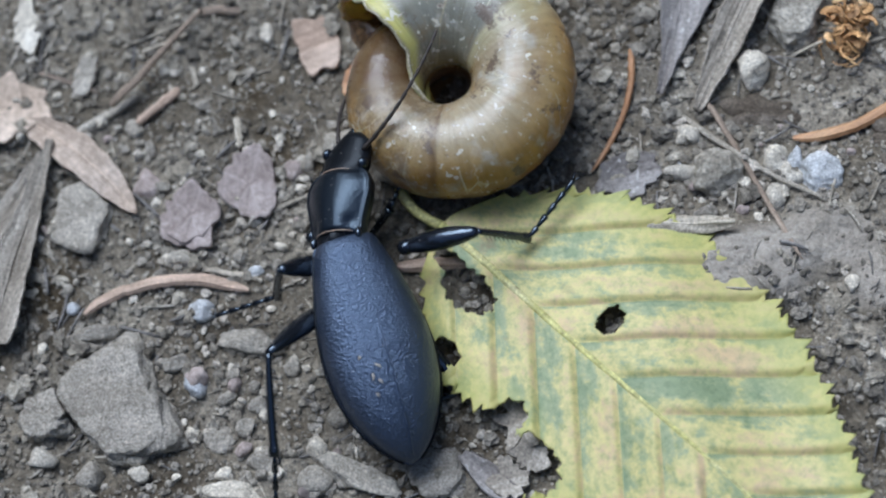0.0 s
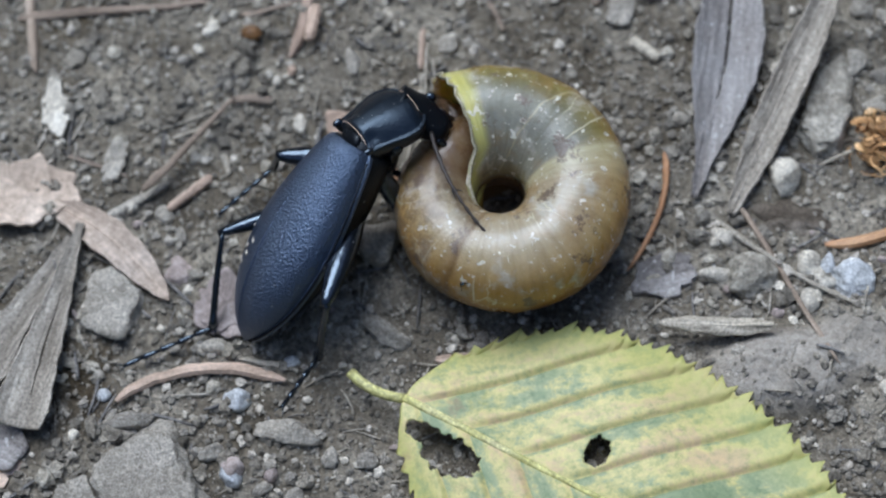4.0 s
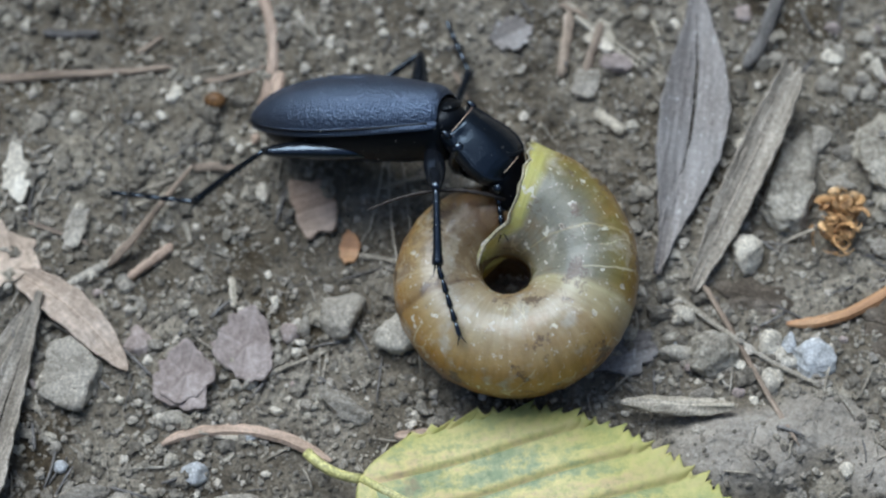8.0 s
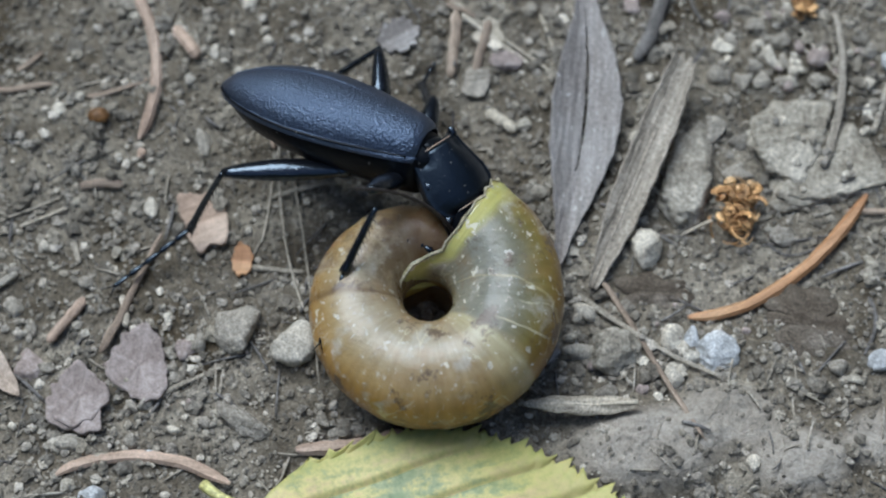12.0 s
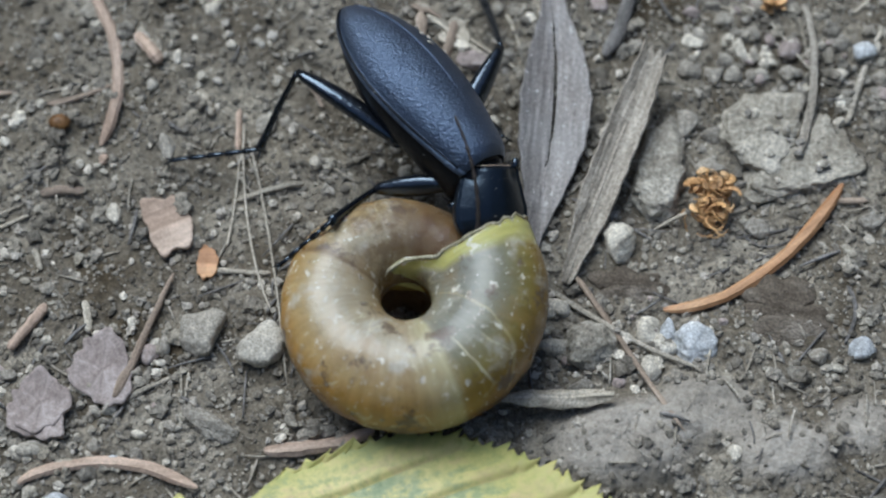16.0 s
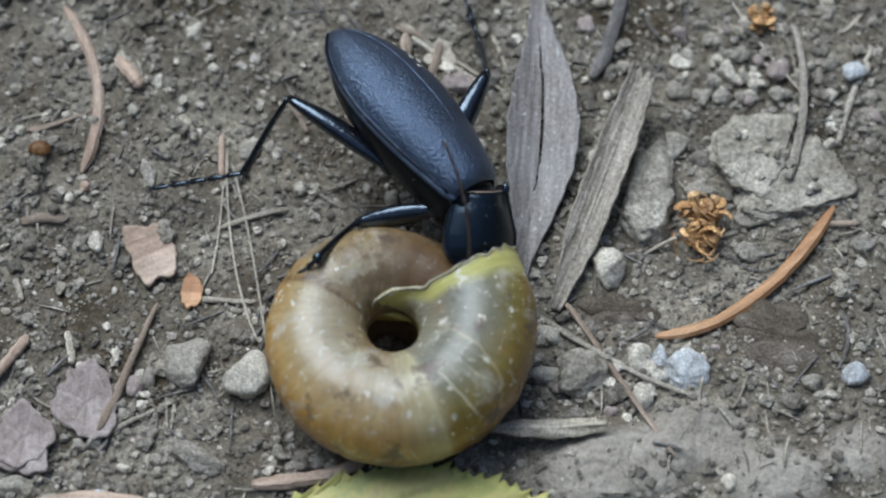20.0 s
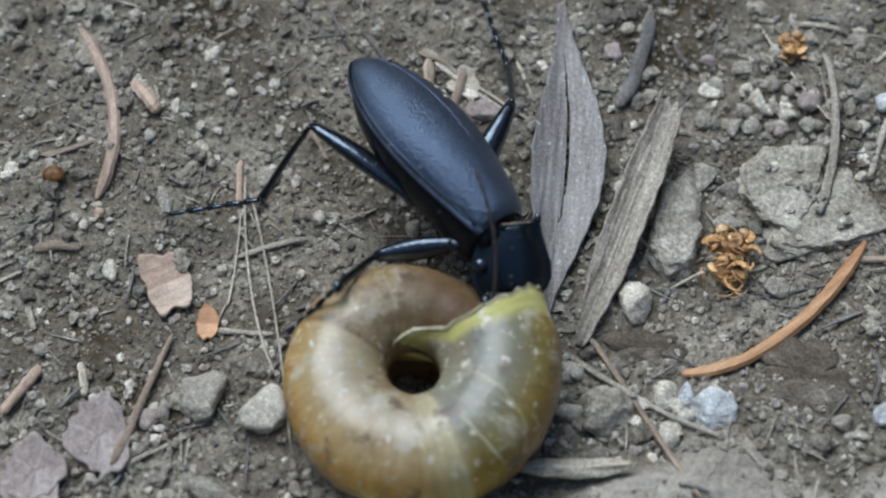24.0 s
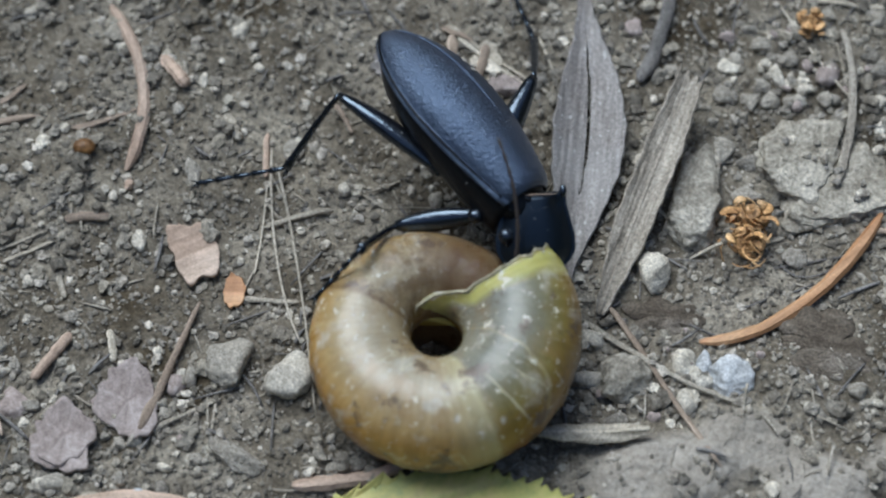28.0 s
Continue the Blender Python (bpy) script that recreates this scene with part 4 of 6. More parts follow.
def blade(p0, p1, width, mat, label, profile="lance", category="dry leaf", name="dry_leaf", lift=(0.5, 1.5), cup=0.8, slit=False, bow=0.0, ribs=7, seed=1, group=""):
    """A long dry leaf from p0 to p1 with lengthwise ribs; slit: it has split along the middle."""
    g = np.random.default_rng(seed)
    p0, p1 = np.array(p0, float), np.array(p1, float)
    run = float(np.linalg.norm(p1 - p0))
    nu, nv = 80, 42
    v = []
    for i in range(nu):
        u = i / (nu - 1)
        if profile == "lance":
            w = float(np.interp(u, (0, 0.12, 0.25, 0.38, 0.52, 0.66, 0.8, 0.9, 1), (0.1, 0.25, 0.6, 0.92, 1, 0.8, 0.42, 0.22, 0.12)))
        elif profile == "strip":
            w = float(np.interp(u, (0, 0.3, 0.7, 1), (0.25, 0.95, 1, 0.7)))
        elif profile == "point":
            w = float(np.interp(u, (0, 0.12, 0.4, 0.7, 0.9, 1), (0.3, 0.75, 1, 0.85, 0.45, 0.06)))
        else:
            w = 0.12 + 0.88 * u if u < 0.9 else 1 - 2.5 * (u - 0.9)
        w = max(0.03, w)
        for j in range(nv):
            s = 2 * j / (nv - 1) - 1
            y = s * w * width / 2
            x = u * run
            if profile == "strip" and i == nu - 1:
                x += 0.5 * math.sin(s * 9 + seed) + 0.4 * s
            z = lift[0] * (1 - u) + lift[1] * u + cup * s * s * w + 0.024 * math.sin(s * math.pi * ribs + 1.6 * math.sin(u * 3 + s * 2 + seed)) * w + 0.07 * float(lattice(np.array(x * 0.35), np.array(y * 3.1), seed + 4)) + 0.25 * math.sin(u * 7 + seed) + 0.1 * float(lattice(np.array(x * 0.8), np.array(y * 2.0), seed))
            y += bow * math.sin(math.pi * u) + 0.06 * math.sin(x * 2.3 + seed) * s
            v.append((x, y, z))
    f = []
    for i in range(nu - 1):
        for j in range(nv - 1):
            u, s = i / nu, 2 * (j + 0.5) / (nv - 1) - 1
            if slit and 0.3 < u < 0.82 and abs(s - 0.06 - 0.05 * math.sin(u * 9)) < 0.02 + 0.035 * math.sin((u - 0.3) / 0.52 * math.pi):
                continue
            f.append((i * nv + j, (i + 1) * nv + j, (i + 1) * nv + j + 1, i * nv + j + 1))
    ob = new(name)
    halves = [f] if not slit else [[q for q in f if q[0] % nv < 0.53 * nv], [q for q in f if q[0] % nv >= 0.53 * nv]]
    for faces in halves:
        used = sorted({i for q in faces for i in q})
        at = {i: k for k, i in enumerate(used)}
        piece = part("half" if slit else "blade", [v[i] for i in used], [tuple(at[i] for i in q) for q in faces], mat, ob)
        md = piece.modifiers.new("thickness", "SOLIDIFY")
        md.thickness, md.offset = 0.00022, 0
    if not slit:
        mid = [np.array(v[i * nv + nv // 2]) + (0, 0, 0.05) for i in range(0, nu, 2)]
        mv, mf = tube(mid, np.linspace(0.2, 0.1, len(mid)), 6)
        part("midrib", mv, mf, mat, ob)
    d = p1 - p0
    ob.matrix_world = pose(p0[0] * MM, p0[1] * MM, (footing(*((p0 + p1) / 2), 2.0)) * MM, 0, 0, math.degrees(math.atan2(d[1], d[0])))
    return tagged(ob, label, category, group)


def scattered(name, label, category, mat, count, low, high, seed, where, base=COARSE, squash=0.75, sink=0.25, keep=None):
    """Grains beyond counting, as one mesh: small stones strewn over a stretch of the ground."""
    g = np.random.default_rng(seed)
    x0, x1, y0, y1 = where
    x, y = g.uniform(x0, x1, count), g.uniform(y0, y1, count)
    thick = lattice(x / 9 + 40, y / 9, seed) + 0.7 * lattice(x / 3.5, y / 3.5 + 11, seed + 3)
    ok = (thick > (-2 if keep is None else keep)) & (g.random(count) > 0.93 * firm(x, y))
    x, y = x[ok], y[ok]
    n = len(x)
    size = low * (high / low) ** (g.random(n) ** 1.8)
    z = relief(x, y)
    v0, f0 = base
    m = len(v0)
    jit = 1 + 0.22 * g.normal(size=(n, m, 1)).clip(-2, 2)
    stretch = np.stack([g.uniform(0.75, 1.35, n), g.uniform(0.7, 1.1, n), squash * g.uniform(0.6, 1.1, n)], -1)
    p = v0[None] * jit * stretch[:, None] * size[:, None, None] / 2
    a = g.uniform(0, 2 * math.pi, n)
    c, s = np.cos(a)[:, None], np.sin(a)[:, None]
    px, py = p[..., 0] * c - p[..., 1] * s, p[..., 0] * s + p[..., 1] * c
    p = np.stack([px + x[:, None], py + y[:, None], p[..., 2] + (z + size * squash * (0.5 - sink))[:, None]], -1)
    f = (np.arange(n)[:, None, None] * m + np.array(f0)[None]).reshape(-1, 3)
    ob = part(name, p.reshape(-1, 3), f.tolist(), mat, smooth=False)
    return tagged(ob, label, category, kind="stuff")


def fibres(name, label, category, mat, count, seed, where, long=(1.0, 4.0), r=(0.05, 0.16)):
    g = np.random.default_rng(seed)
    pieces = []
    for _ in range(count):
        x, y, a = g.uniform(where[0], where[1]), g.uniform(where[2], where[3]), g.uniform(0, 2 * math.pi)
        n, ln, rad, bend = 5, g.uniform(*long), g.uniform(*r), g.normal() * 0.4
        s = np.linspace(-0.5, 0.5, n)
        px, py = x + ln * s * math.cos(a + bend * s[2]) + bend * s * s * math.sin(a), y + ln * s * math.sin(a) - bend * s * s * math.cos(a)
        z = relief(px, py).max() + rad * 0.6 + 0.08 * g.random()
        pieces.append(tube(np.stack([px, py, z + g.normal() * 0.12 * s], 1), rad * np.array([0.7, 1, 1, 0.9, 0.6]), 5))
    v, f = joined(pieces)
    return tagged(part(name, v, f, mat), label, category, kind="stuff")


def tangle(x, y, z0, a, b, h, mat, seed, label):
    """A crumpled dry flower head: a ball of curled strips on a short stalk."""
    g = np.random.default_rng(seed)
    head = new("dry_flower")
    for k in range(96):
        wide = k < 34
        c = np.array([g.uniform(-0.3, 0.3) * a, g.choice((-0.15, 0.14)) * b + g.normal() * 0.08 * b, g.uniform(0.2, 0.8) * h])
        t0, sweep, rr = g.uniform(0, 6.28), g.uniform(1.0, 2.6), g.uniform(0.1, 0.3) * a
        th = np.linspace(t0, t0 + sweep, 14)
        tip = g.normal(size=2) * 0.7
        pts = np.stack([c[0] + rr * np.cos(th), c[1] + rr * 0.8 * np.sin(th), c[2] + rr * (tip[0] * np.cos(th) + tip[1] * np.sin(th))], 1)
        v, f = tube(pts, (g.uniform(0.25, 0.5) if wide else g.uniform(0.07, 0.16)) * np.sin(np.linspace(0.5, 2.7, 14)), 6, 0.13 if wide else 0.8)
        part("petal", v, f, mat, head)
    v, f = tube(bezier((-0.45 * a, -0.1 * b, 0.3 * h), (-0.8 * a, -0.2 * b, 0.3 * h), (-1.15 * a, -0.3 * b, 0.1), 10), np.linspace(0.22, 0.14, 10), 6)
    part("stalk", v, f, STRAW, head)
    v, f = ball((0, 0, 0.2 * h), (0.2 * a, 0.3 * b, 0.16 * h))
    part("core", v, f, mat, head)
    head.location = (x * MM, y * MM, z0 * MM)
    return tagged(head, label, "flower head")



def gravel(x0, x1, y0, y1, count, low, high, seed, label):
    """Loose pebbles, each a stone of its own, over a stretch of the ground."""
    g = np.random.default_rng(seed)
    for k in range(count):
        x, y, a = g.uniform(x0, x1), g.uniform(y0, y1), low * (high / low) ** (g.random() ** 1.6)
        kind = g.random()
        mat, tone = (STONE, "grey") if kind < 0.6 else (PALE, "pale") if kind < 0.85 else (CLAY, "brown")
        stone(x, y, a, a * g.uniform(0.65, 1), a * g.uniform(0.6, 0.85), g.uniform(0, 180), seed * 50 + k, mat, tone + " " + label, name="pebble", category="pebble", sink=0.3, group="loose gravel")


# blades and dry leaves
blade((8.99, -3.74), (11.74, 31.19), 7.22, BLADE, 'grey weathered lance-shaped dry leaf, split along the middle', slit=True, lift=(1.3, 2.2), cup=1.1, bow=-1.7, seed=3)
blade((12.71, -5.10), (22.07, 18.69), 3.67, WARM_BLADE, 'grey-brown weathered strip of dry leaf, broken off square', profile='strip', lift=(0.5, 4.2), cup=0.9, seed=5)
blade((-52.44, -10.34), (-55.42, -32.27), 5.83, WARM_BLADE, 'grey-tan folded dry leaf on the soil', profile='wedge', lift=(0.8, 1.6), cup=1.2, ribs=4, seed=8, slit=True)
blade((-53.59, -11.64), (-60.04, -27.44), 5.00, WARM_BLADE, 'grey-brown curled dry leaf on the soil', profile='wedge', lift=(0.5, 1.4), cup=0.9, ribs=3, seed=9)
blade((-55.52, -8.09), (-42.73, -17.65), 4.00, DRYLEAF, 'pale tan dry leaf piece, pointed at one end', profile='point', lift=(1.2, 0.8), cup=0.5, ribs=1, bow=0.8, seed=11)
flake(-58.45, -7.05, 9.77, 7.43, 10, 0.25, 11, DRYLEAF, 'pale tan lobed dry leaf piece', 'dry leaf', 'dry_leaf', curl=0.8, ragged=0.13, lift=0.8)
flake(-59.62, -31.99, 10.76, 7.60, -25, 0.25, 12, BLADE, 'grey-olive smooth dry leaf', 'dry leaf', 'dry_leaf', curl=0.9, ragged=0.07, lift=1.0, corners=3)
flake(-57.44, -36.75, 4.48, 3.44, 30, 0.20, 13, TAN, 'tan scrap of dry leaf', 'dry leaf', 'dry_leaf')
flake(-2.38, -37.45, 4.29, 5.50, 40, 0.20, 14, WARM_BLADE, 'small grey lobed dry leaf', 'dry leaf', 'dry_leaf', curl=0.3, ragged=0.2, lift=1.3, corners=7)
flake(-1.37, -40.69, 3.73, 3.26, 70, 0.20, 15, WARM_BLADE, 'small grey lobed dry leaf', 'dry leaf', 'dry_leaf', curl=0.3, ragged=0.2, lift=1.1, corners=7)
flake(-3.34, -43.22, 3.19, 4.05, 20, 0.20, 16, WARM_BLADE, 'small grey lobed dry leaf', 'dry leaf', 'dry_leaf', curl=0.3, ragged=0.2, lift=1.1, corners=7)
# bark flakes and clay plates
flake(-26.25, 1.37, 4.47, 6.75, 25, 0.35, 18, TAN, 'pinkish-tan ragged flake of bark', 'bark flake', 'bark_flake', curl=0.4, ragged=0.11, lift=0.6, corners=3)
flake(-22.10, -2.84, 2.16, 3.43, 0, 0.30, 19, ORANGE, 'small rust-brown flake of bark', 'bark flake', 'bark_flake', curl=0.2, lift=0.6, ragged=0.09, corners=3)
flake(-31.34, -14.28, 5.52, 7.91, 15, 0.40, 20, CLAY, 'mauve-grey flat plate of bark', 'bark flake', 'bark_flake', curl=0.3, ragged=0.08, lift=0.95, corners=3)
flake(-37.40, -18.75, 4.66, 6.34, 40, 0.40, 21, CLAY, 'mauve-grey flat plate of bark', 'bark flake', 'bark_flake', curl=0.3, ragged=0.08, lift=0.95, corners=3)
flake(-36.82, -17.75, 5.23, 5.84, 10, 0.40, 22, CLAY, 'mauve-grey flat plate of bark', 'bark flake', 'bark_flake', curl=0.3, ragged=0.08, lift=0.95, corners=3)
flake(6.26, -12.05, 6.62, 4.44, 15, 0.50, 23, BLADE, 'dark slate-grey ragged flake', 'bark flake', 'bark_flake', curl=0.3, ragged=0.15, lift=0.4)
flake(34.13, -8.50, 10.99, 6.10, -14, 0.80, 24, ROT, 'dark fibrous piece of rotten bark', 'bark flake', 'bark_flake', curl=0.1, ragged=0.2, lift=0.35, corners=4, dome=0.7)
flake(19.02, -5.15, 7.01, 3.52, -6, 0.60, 25, ROT, 'dark fibrous piece of rotten bark', 'bark flake', 'bark_flake', curl=0.1, ragged=0.22, lift=0.3, corners=4, dome=0.7)
blade((16.84, -17.87), (5.93, -18.04), 1.89, STRAW, 'pale dry husk with lengthwise ridges', profile='point', category='husk', name='husk', lift=(2.6, 2.2), cup=-0.5, ribs=3, seed=21)
flake(-57.02, 2.47, 2.80, 5.88, 5, 0.40, 27, PALE, 'whitish flake on the soil', 'bark flake', 'bark_flake', curl=0.2, lift=0.5)
flake(-50.16, -2.78, 2.43, 4.38, -15, 0.40, 28, STONE, 'pale grey flake on the soil', 'bark flake', 'bark_flake', curl=0.2, lift=0.5)
flake(-7.32, 22.28, 4.16, 4.01, 35, 0.20, 29, BLADE, 'thin brown leaf scrap', 'bark flake', 'bark_flake', curl=0.4, lift=0.5)
flake(2.06, 22.64, 3.99, 2.63, -30, 0.25, 30, STRAW, 'pale straw scrap beneath the beetle', 'bark flake', 'bark_flake', lift=0.4)
flake(-4.93, -43.29, 8.00, 2.43, -38, 0.30, 31, BLADE, 'grey-brown leaf strip on the soil', 'bark flake', 'bark_flake', curl=0.4, ragged=0.06, lift=0.6)
# twigs, needles and straws
stick((-36.10, 28.81), (-32.11, 18.69), (-33.36, 9.76), 0.62, 0.58, TAN, 'curved tan twig, slightly peeled', 'twig', 'twig', faceted=True)
drawn_piece = stick((-30.69, 22.72), (-29.32, 20.85), (-27.95, 18.98), 0.62, 0.66, TAN, 'short tan piece of twig', 'twig', 'twig', faceted=True)
stick((-23.76, 16.05), (-23.03, 14.71), (-22.30, 13.37), 0.45, 0.50, STRAW, 'short pale chip of wood', 'wood chip', 'wood_chip')
stick((-38.44, 14.14), (-35.57, 15.29), (-32.71, 16.45), 0.30, 0.20, TWIG, 'thin brown twig on the soil', 'twig', 'twig')
stick((-39.04, 4.94), (-36.77, 5.07), (-34.50, 5.21), 0.50, 0.50, TWIG, 'short brown twig half sunk in the soil', 'twig', 'twig', lift=0.1)
stick((-19.64, 4.10), (-16.26, 4.92), (-12.87, 5.75), 0.28, 0.34, STRAW, 'pale dry straw on the soil', 'straw', 'straw', lift=1.2)
stick((-19.08, 12.20), (-18.22, 0.82), (-15.47, -8.74), 0.13, 0.12, STRAW, 'thin dry grass stalk', 'straw', 'straw', lift=6)
stick((-18.52, 10.32), (-15.99, -0.99), (-13.75, -16.13), 0.16, 0.10, STRAW, 'thin dry grass stalk', 'straw', 'straw', lift=6)
stick((-19.40, 8.46), (-19.78, 3.25), (-20.34, -0.96), 0.10, 0.10, STRAW, 'thin dry grass stalk', 'straw', 'straw', lift=3)
stick((-21.32, -3.44), (-18.53, -3.87), (-15.74, -4.31), 0.30, 0.25, STRAW, 'pale dry straw on the soil', 'straw', 'straw', lift=0.9)
drawn_needle = stick((-25.29, -3.99), (-27.62, -10.81), (-29.90, -17.26), 0.25, 0.50, TWIG, 'brown needle, thicker at its foot', 'needle', 'needle', lift=1.5)
stick((-29.28, -17.10), (-26.00, -15.48), (-22.72, -13.86), 0.28, 0.18, STRAW, 'thin forked dry twig', 'twig', 'twig')
stick((-23.15, -13.69), (-23.32, -15.64), (-23.50, -17.60), 0.15, 0.10, STRAW, 'thin dry twig on the soil', 'twig', 'twig')
stick((-15.62, -22.51), (-9.83, -21.69), (-5.42, -20.64), 0.75, 0.60, TAN, 'pinkish-brown root end on the soil', 'root', 'root', faceted=True)
drawn_twig = stick((-46.62, -28.56), (-39.74, -24.83), (-30.34, -25.31), 0.55, 0.62, TAN, 'bent tan twig with a pale broken end', 'twig', 'twig', faceted=True)
stick((-34.87, -23.47), (-32.68, -23.62), (-30.49, -23.76), 0.30, 0.35, STRAW, 'pale splinter of wood', 'wood chip', 'wood_chip')
stick((-62.73, 13.17), (-52.74, 14.59), (-42.11, 15.79), 0.60, 0.30, TWIG, 'long brown twig on the soil', 'twig', 'twig')
stick((-62.51, 21.92), (-61.61, 14.57), (-59.48, 6.49), 0.55, 0.50, TWIG, 'brown twig on the soil', 'twig', 'twig', lift=0.4)
stick((-57.00, 19.42), (-53.83, 19.41), (-50.66, 19.41), 0.50, 0.40, GREY_TWIG, 'grey piece of twig', 'twig', 'twig')
drawn_chip = stick((-40.19, -3.70), (-42.26, -5.69), (-44.34, -7.68), 0.58, 0.50, TAN, 'short tan piece of twig', 'twig', 'twig')
stick((-44.42, -4.59), (-47.30, -6.94), (-50.17, -9.28), 0.42, 0.50, STONE, 'grey stick on the soil', 'twig', 'twig')
stick((-38.97, 14.34), (-36.07, 15.18), (-33.18, 16.03), 0.25, 0.20, TWIG, 'thin brown twig on the soil', 'twig', 'twig')
stick((-19.66, 14.24), (-19.62, 11.79), (-19.58, 9.35), 0.30, 0.35, TAN, 'short tan twig on the soil', 'twig', 'twig', faceted=True)
stick((-1.26, 25.07), (-1.54, 21.44), (-1.83, 17.80), 0.60, 0.55, TWIG, 'brown twig on the soil', 'twig', 'twig')
stick((2.05, 24.60), (1.29, 21.38), (0.52, 18.15), 0.55, 0.50, TWIG, 'brown twig on the soil', 'twig', 'twig')
stick((2.71, 22.96), (5.60, 20.81), (8.48, 18.65), 0.18, 0.14, STRAW, 'thin dry grass stalk', 'straw', 'straw', lift=1.5)
stick((1.87, 13.96), (3.52, 12.93), (5.17, 11.89), 0.65, 0.60, STRAW, 'pale tan chip of wood', 'wood chip', 'wood_chip')
stick((-13.08, 17.62), (-12.15, 16.03), (-11.22, 14.44), 0.30, 0.20, TWIG, 'small brown twig on the soil', 'twig', 'twig')
stick((5.85, 1.05), (5.65, -5.18), (2.64, -11.73), 0.34, 0.23, ORANGE, 'thin red-brown needle on the soil', 'needle', 'needle', lift=2, faceted=True)
stick((21.99, -7.98), (31.19, -4.68), (40.27, 5.40), 0.57, 0.67, ORANGE, 'curved rust-orange spruce needle', 'needle', 'needle', lift=1.2, flat=0.7, faceted=True)
stick((38.15, 3.83), (40.40, 3.78), (42.65, 3.73), 0.36, 0.36, TWIG, 'short brown twig on the soil', 'twig', 'twig')
stick((37.61, 25.66), (38.16, 17.13), (35.93, 8.41), 0.38, 0.48, WARM_BLADE, 'frayed straw lying over the flat stone', 'straw', 'straw', lift=3, flat=0.22)
stick((37.16, 24.33), (37.87, 19.07), (38.17, 13.93), 0.10, 0.08, STRAW, 'frayed straw fibre on the soil', 'straw', 'straw', lift=4)
stick((43.72, 19.02), (42.55, 15.82), (41.37, 12.63), 0.42, 0.30, STRAW, 'grey straw on the soil', 'straw', 'straw', lift=1)
stick((31.90, 28.72), (34.91, 22.69), (38.49, 17.64), 0.14, 0.10, STRAW, 'thin dry grass stalk', 'straw', 'straw', lift=4)
stick((27.71, 26.40), (30.12, 25.88), (32.53, 25.36), 0.10, 0.08, STRAW, 'thin dry grass stalk', 'straw', 'straw', lift=3)
stick((11.19, -5.49), (17.96, -10.65), (25.55, -14.59), 0.30, 0.22, STRAW, 'grey dry stalk on the soil', 'straw', 'straw', lift=1.6)
stick((13.66, -4.22), (17.42, -10.65), (23.20, -21.35), 0.30, 0.25, TWIG, 'grey-brown twig on the soil', 'twig', 'twig', lift=1.6)
stick((39.95, -5.34), (40.30, -8.55), (39.04, -11.71), 0.25, 0.20, GREY_TWIG, 'thin dark root on the soil', 'root', 'root')
stick((20.83, 30.84), (19.59, 25.14), (17.25, 19.89), 0.72, 0.80, GREY_TWIG, 'grey lichened twig end', 'twig', 'twig')
stick((31.98, -15.61), (32.06, -17.97), (32.14, -20.33), 0.12, 0.10, STRAW, 'thin dry grass stalk', 'straw', 'straw')
stick((-46.48, 17.51), (-45.30, 18.49), (-44.12, 19.46), 0.30, 0.30, TWIG, 'short brown twig on the soil', 'twig', 'twig')
stick((35.28, 29.62), (38.91, 29.23), (42.55, 28.84), 0.30, 0.30, STRAW, 'pale straw on the soil', 'straw', 'straw')
stick((-39.42, -0.78), (-38.83, -2.12), (-38.25, -3.46), 0.35, 0.30, STRAW, 'short straw on the soil', 'straw', 'straw')
stick((-33.71, -7.01), (-33.34, -8.60), (-32.97, -10.19), 0.40, 0.40, STRAW, 'short straw on the soil', 'straw', 'straw')
stick((-44.77, 0.43), (-42.42, 1.49), (-40.06, 2.55), 0.22, 0.18, STRAW, 'thin pale stalk on the soil', 'straw', 'straw', lift=1.5)
stick((18.30, 6.68), (20.86, 3.95), (23.42, 1.22), 0.20, 0.15, STRAW, 'thin dry stalk on the soil', 'straw', 'straw')
stick((-55.00, -2.62), (-51.85, -3.52), (-48.69, -4.41), 0.30, 0.20, TWIG, 'thin brown twig on the soil', 'twig', 'twig')
stick((-2.04, 26.34), (0.89, 24.03), (3.82, 21.71), 0.35, 0.20, STRAW, 'dry straw beside the beetle', 'straw', 'straw')
stick((7.34, 25.12), (8.19, 22.62), (9.04, 20.13), 0.20, 0.15, STRAW, 'thin dry stalk on the soil', 'straw', 'straw')
stick((29.63, 0.09), (34.61, 0.95), (39.62, 1.81), 0.12, 0.10, GREY_TWIG, 'thin dark rootlet on the soil', 'root', 'root', lift=1.5)
stick((30.22, 0.69), (32.84, -0.83), (36.80, 0.93), 0.10, 0.08, GREY_TWIG, 'thin dark rootlet on the soil', 'root', 'root', lift=1.5)
stick((42.84, 24.95), (44.12, 26.27), (45.40, 27.60), 0.20, 0.15, STRAW, 'pale dry stalk on the soil', 'straw', 'straw')
stick((45.52, 22.94), (44.76, 20.98), (44.00, 19.02), 0.30, 0.20, STRAW, 'pale dry stalk on the soil', 'straw', 'straw')
stick((30.96, 3.41), (29.27, 2.81), (27.59, 2.22), 0.20, 0.15, STRAW, 'pale dry stalk on the soil', 'straw', 'straw')
stick((-2.49, 25.99), (-0.78, 25.14), (0.94, 24.30), 0.35, 0.25, TWIG, 'brown twig by the beetle', 'twig', 'twig')
stick((-0.78, 24.64), (2.89, 21.99), (6.56, 19.34), 0.30, 0.20, STRAW, 'pale straw under the beetle', 'straw', 'straw')
stick((-46.99, 1.03), (-43.83, 2.36), (-40.67, 3.69), 0.18, 0.12, STRAW, 'thin pale stalk on the soil', 'straw', 'straw', lift=1.5)
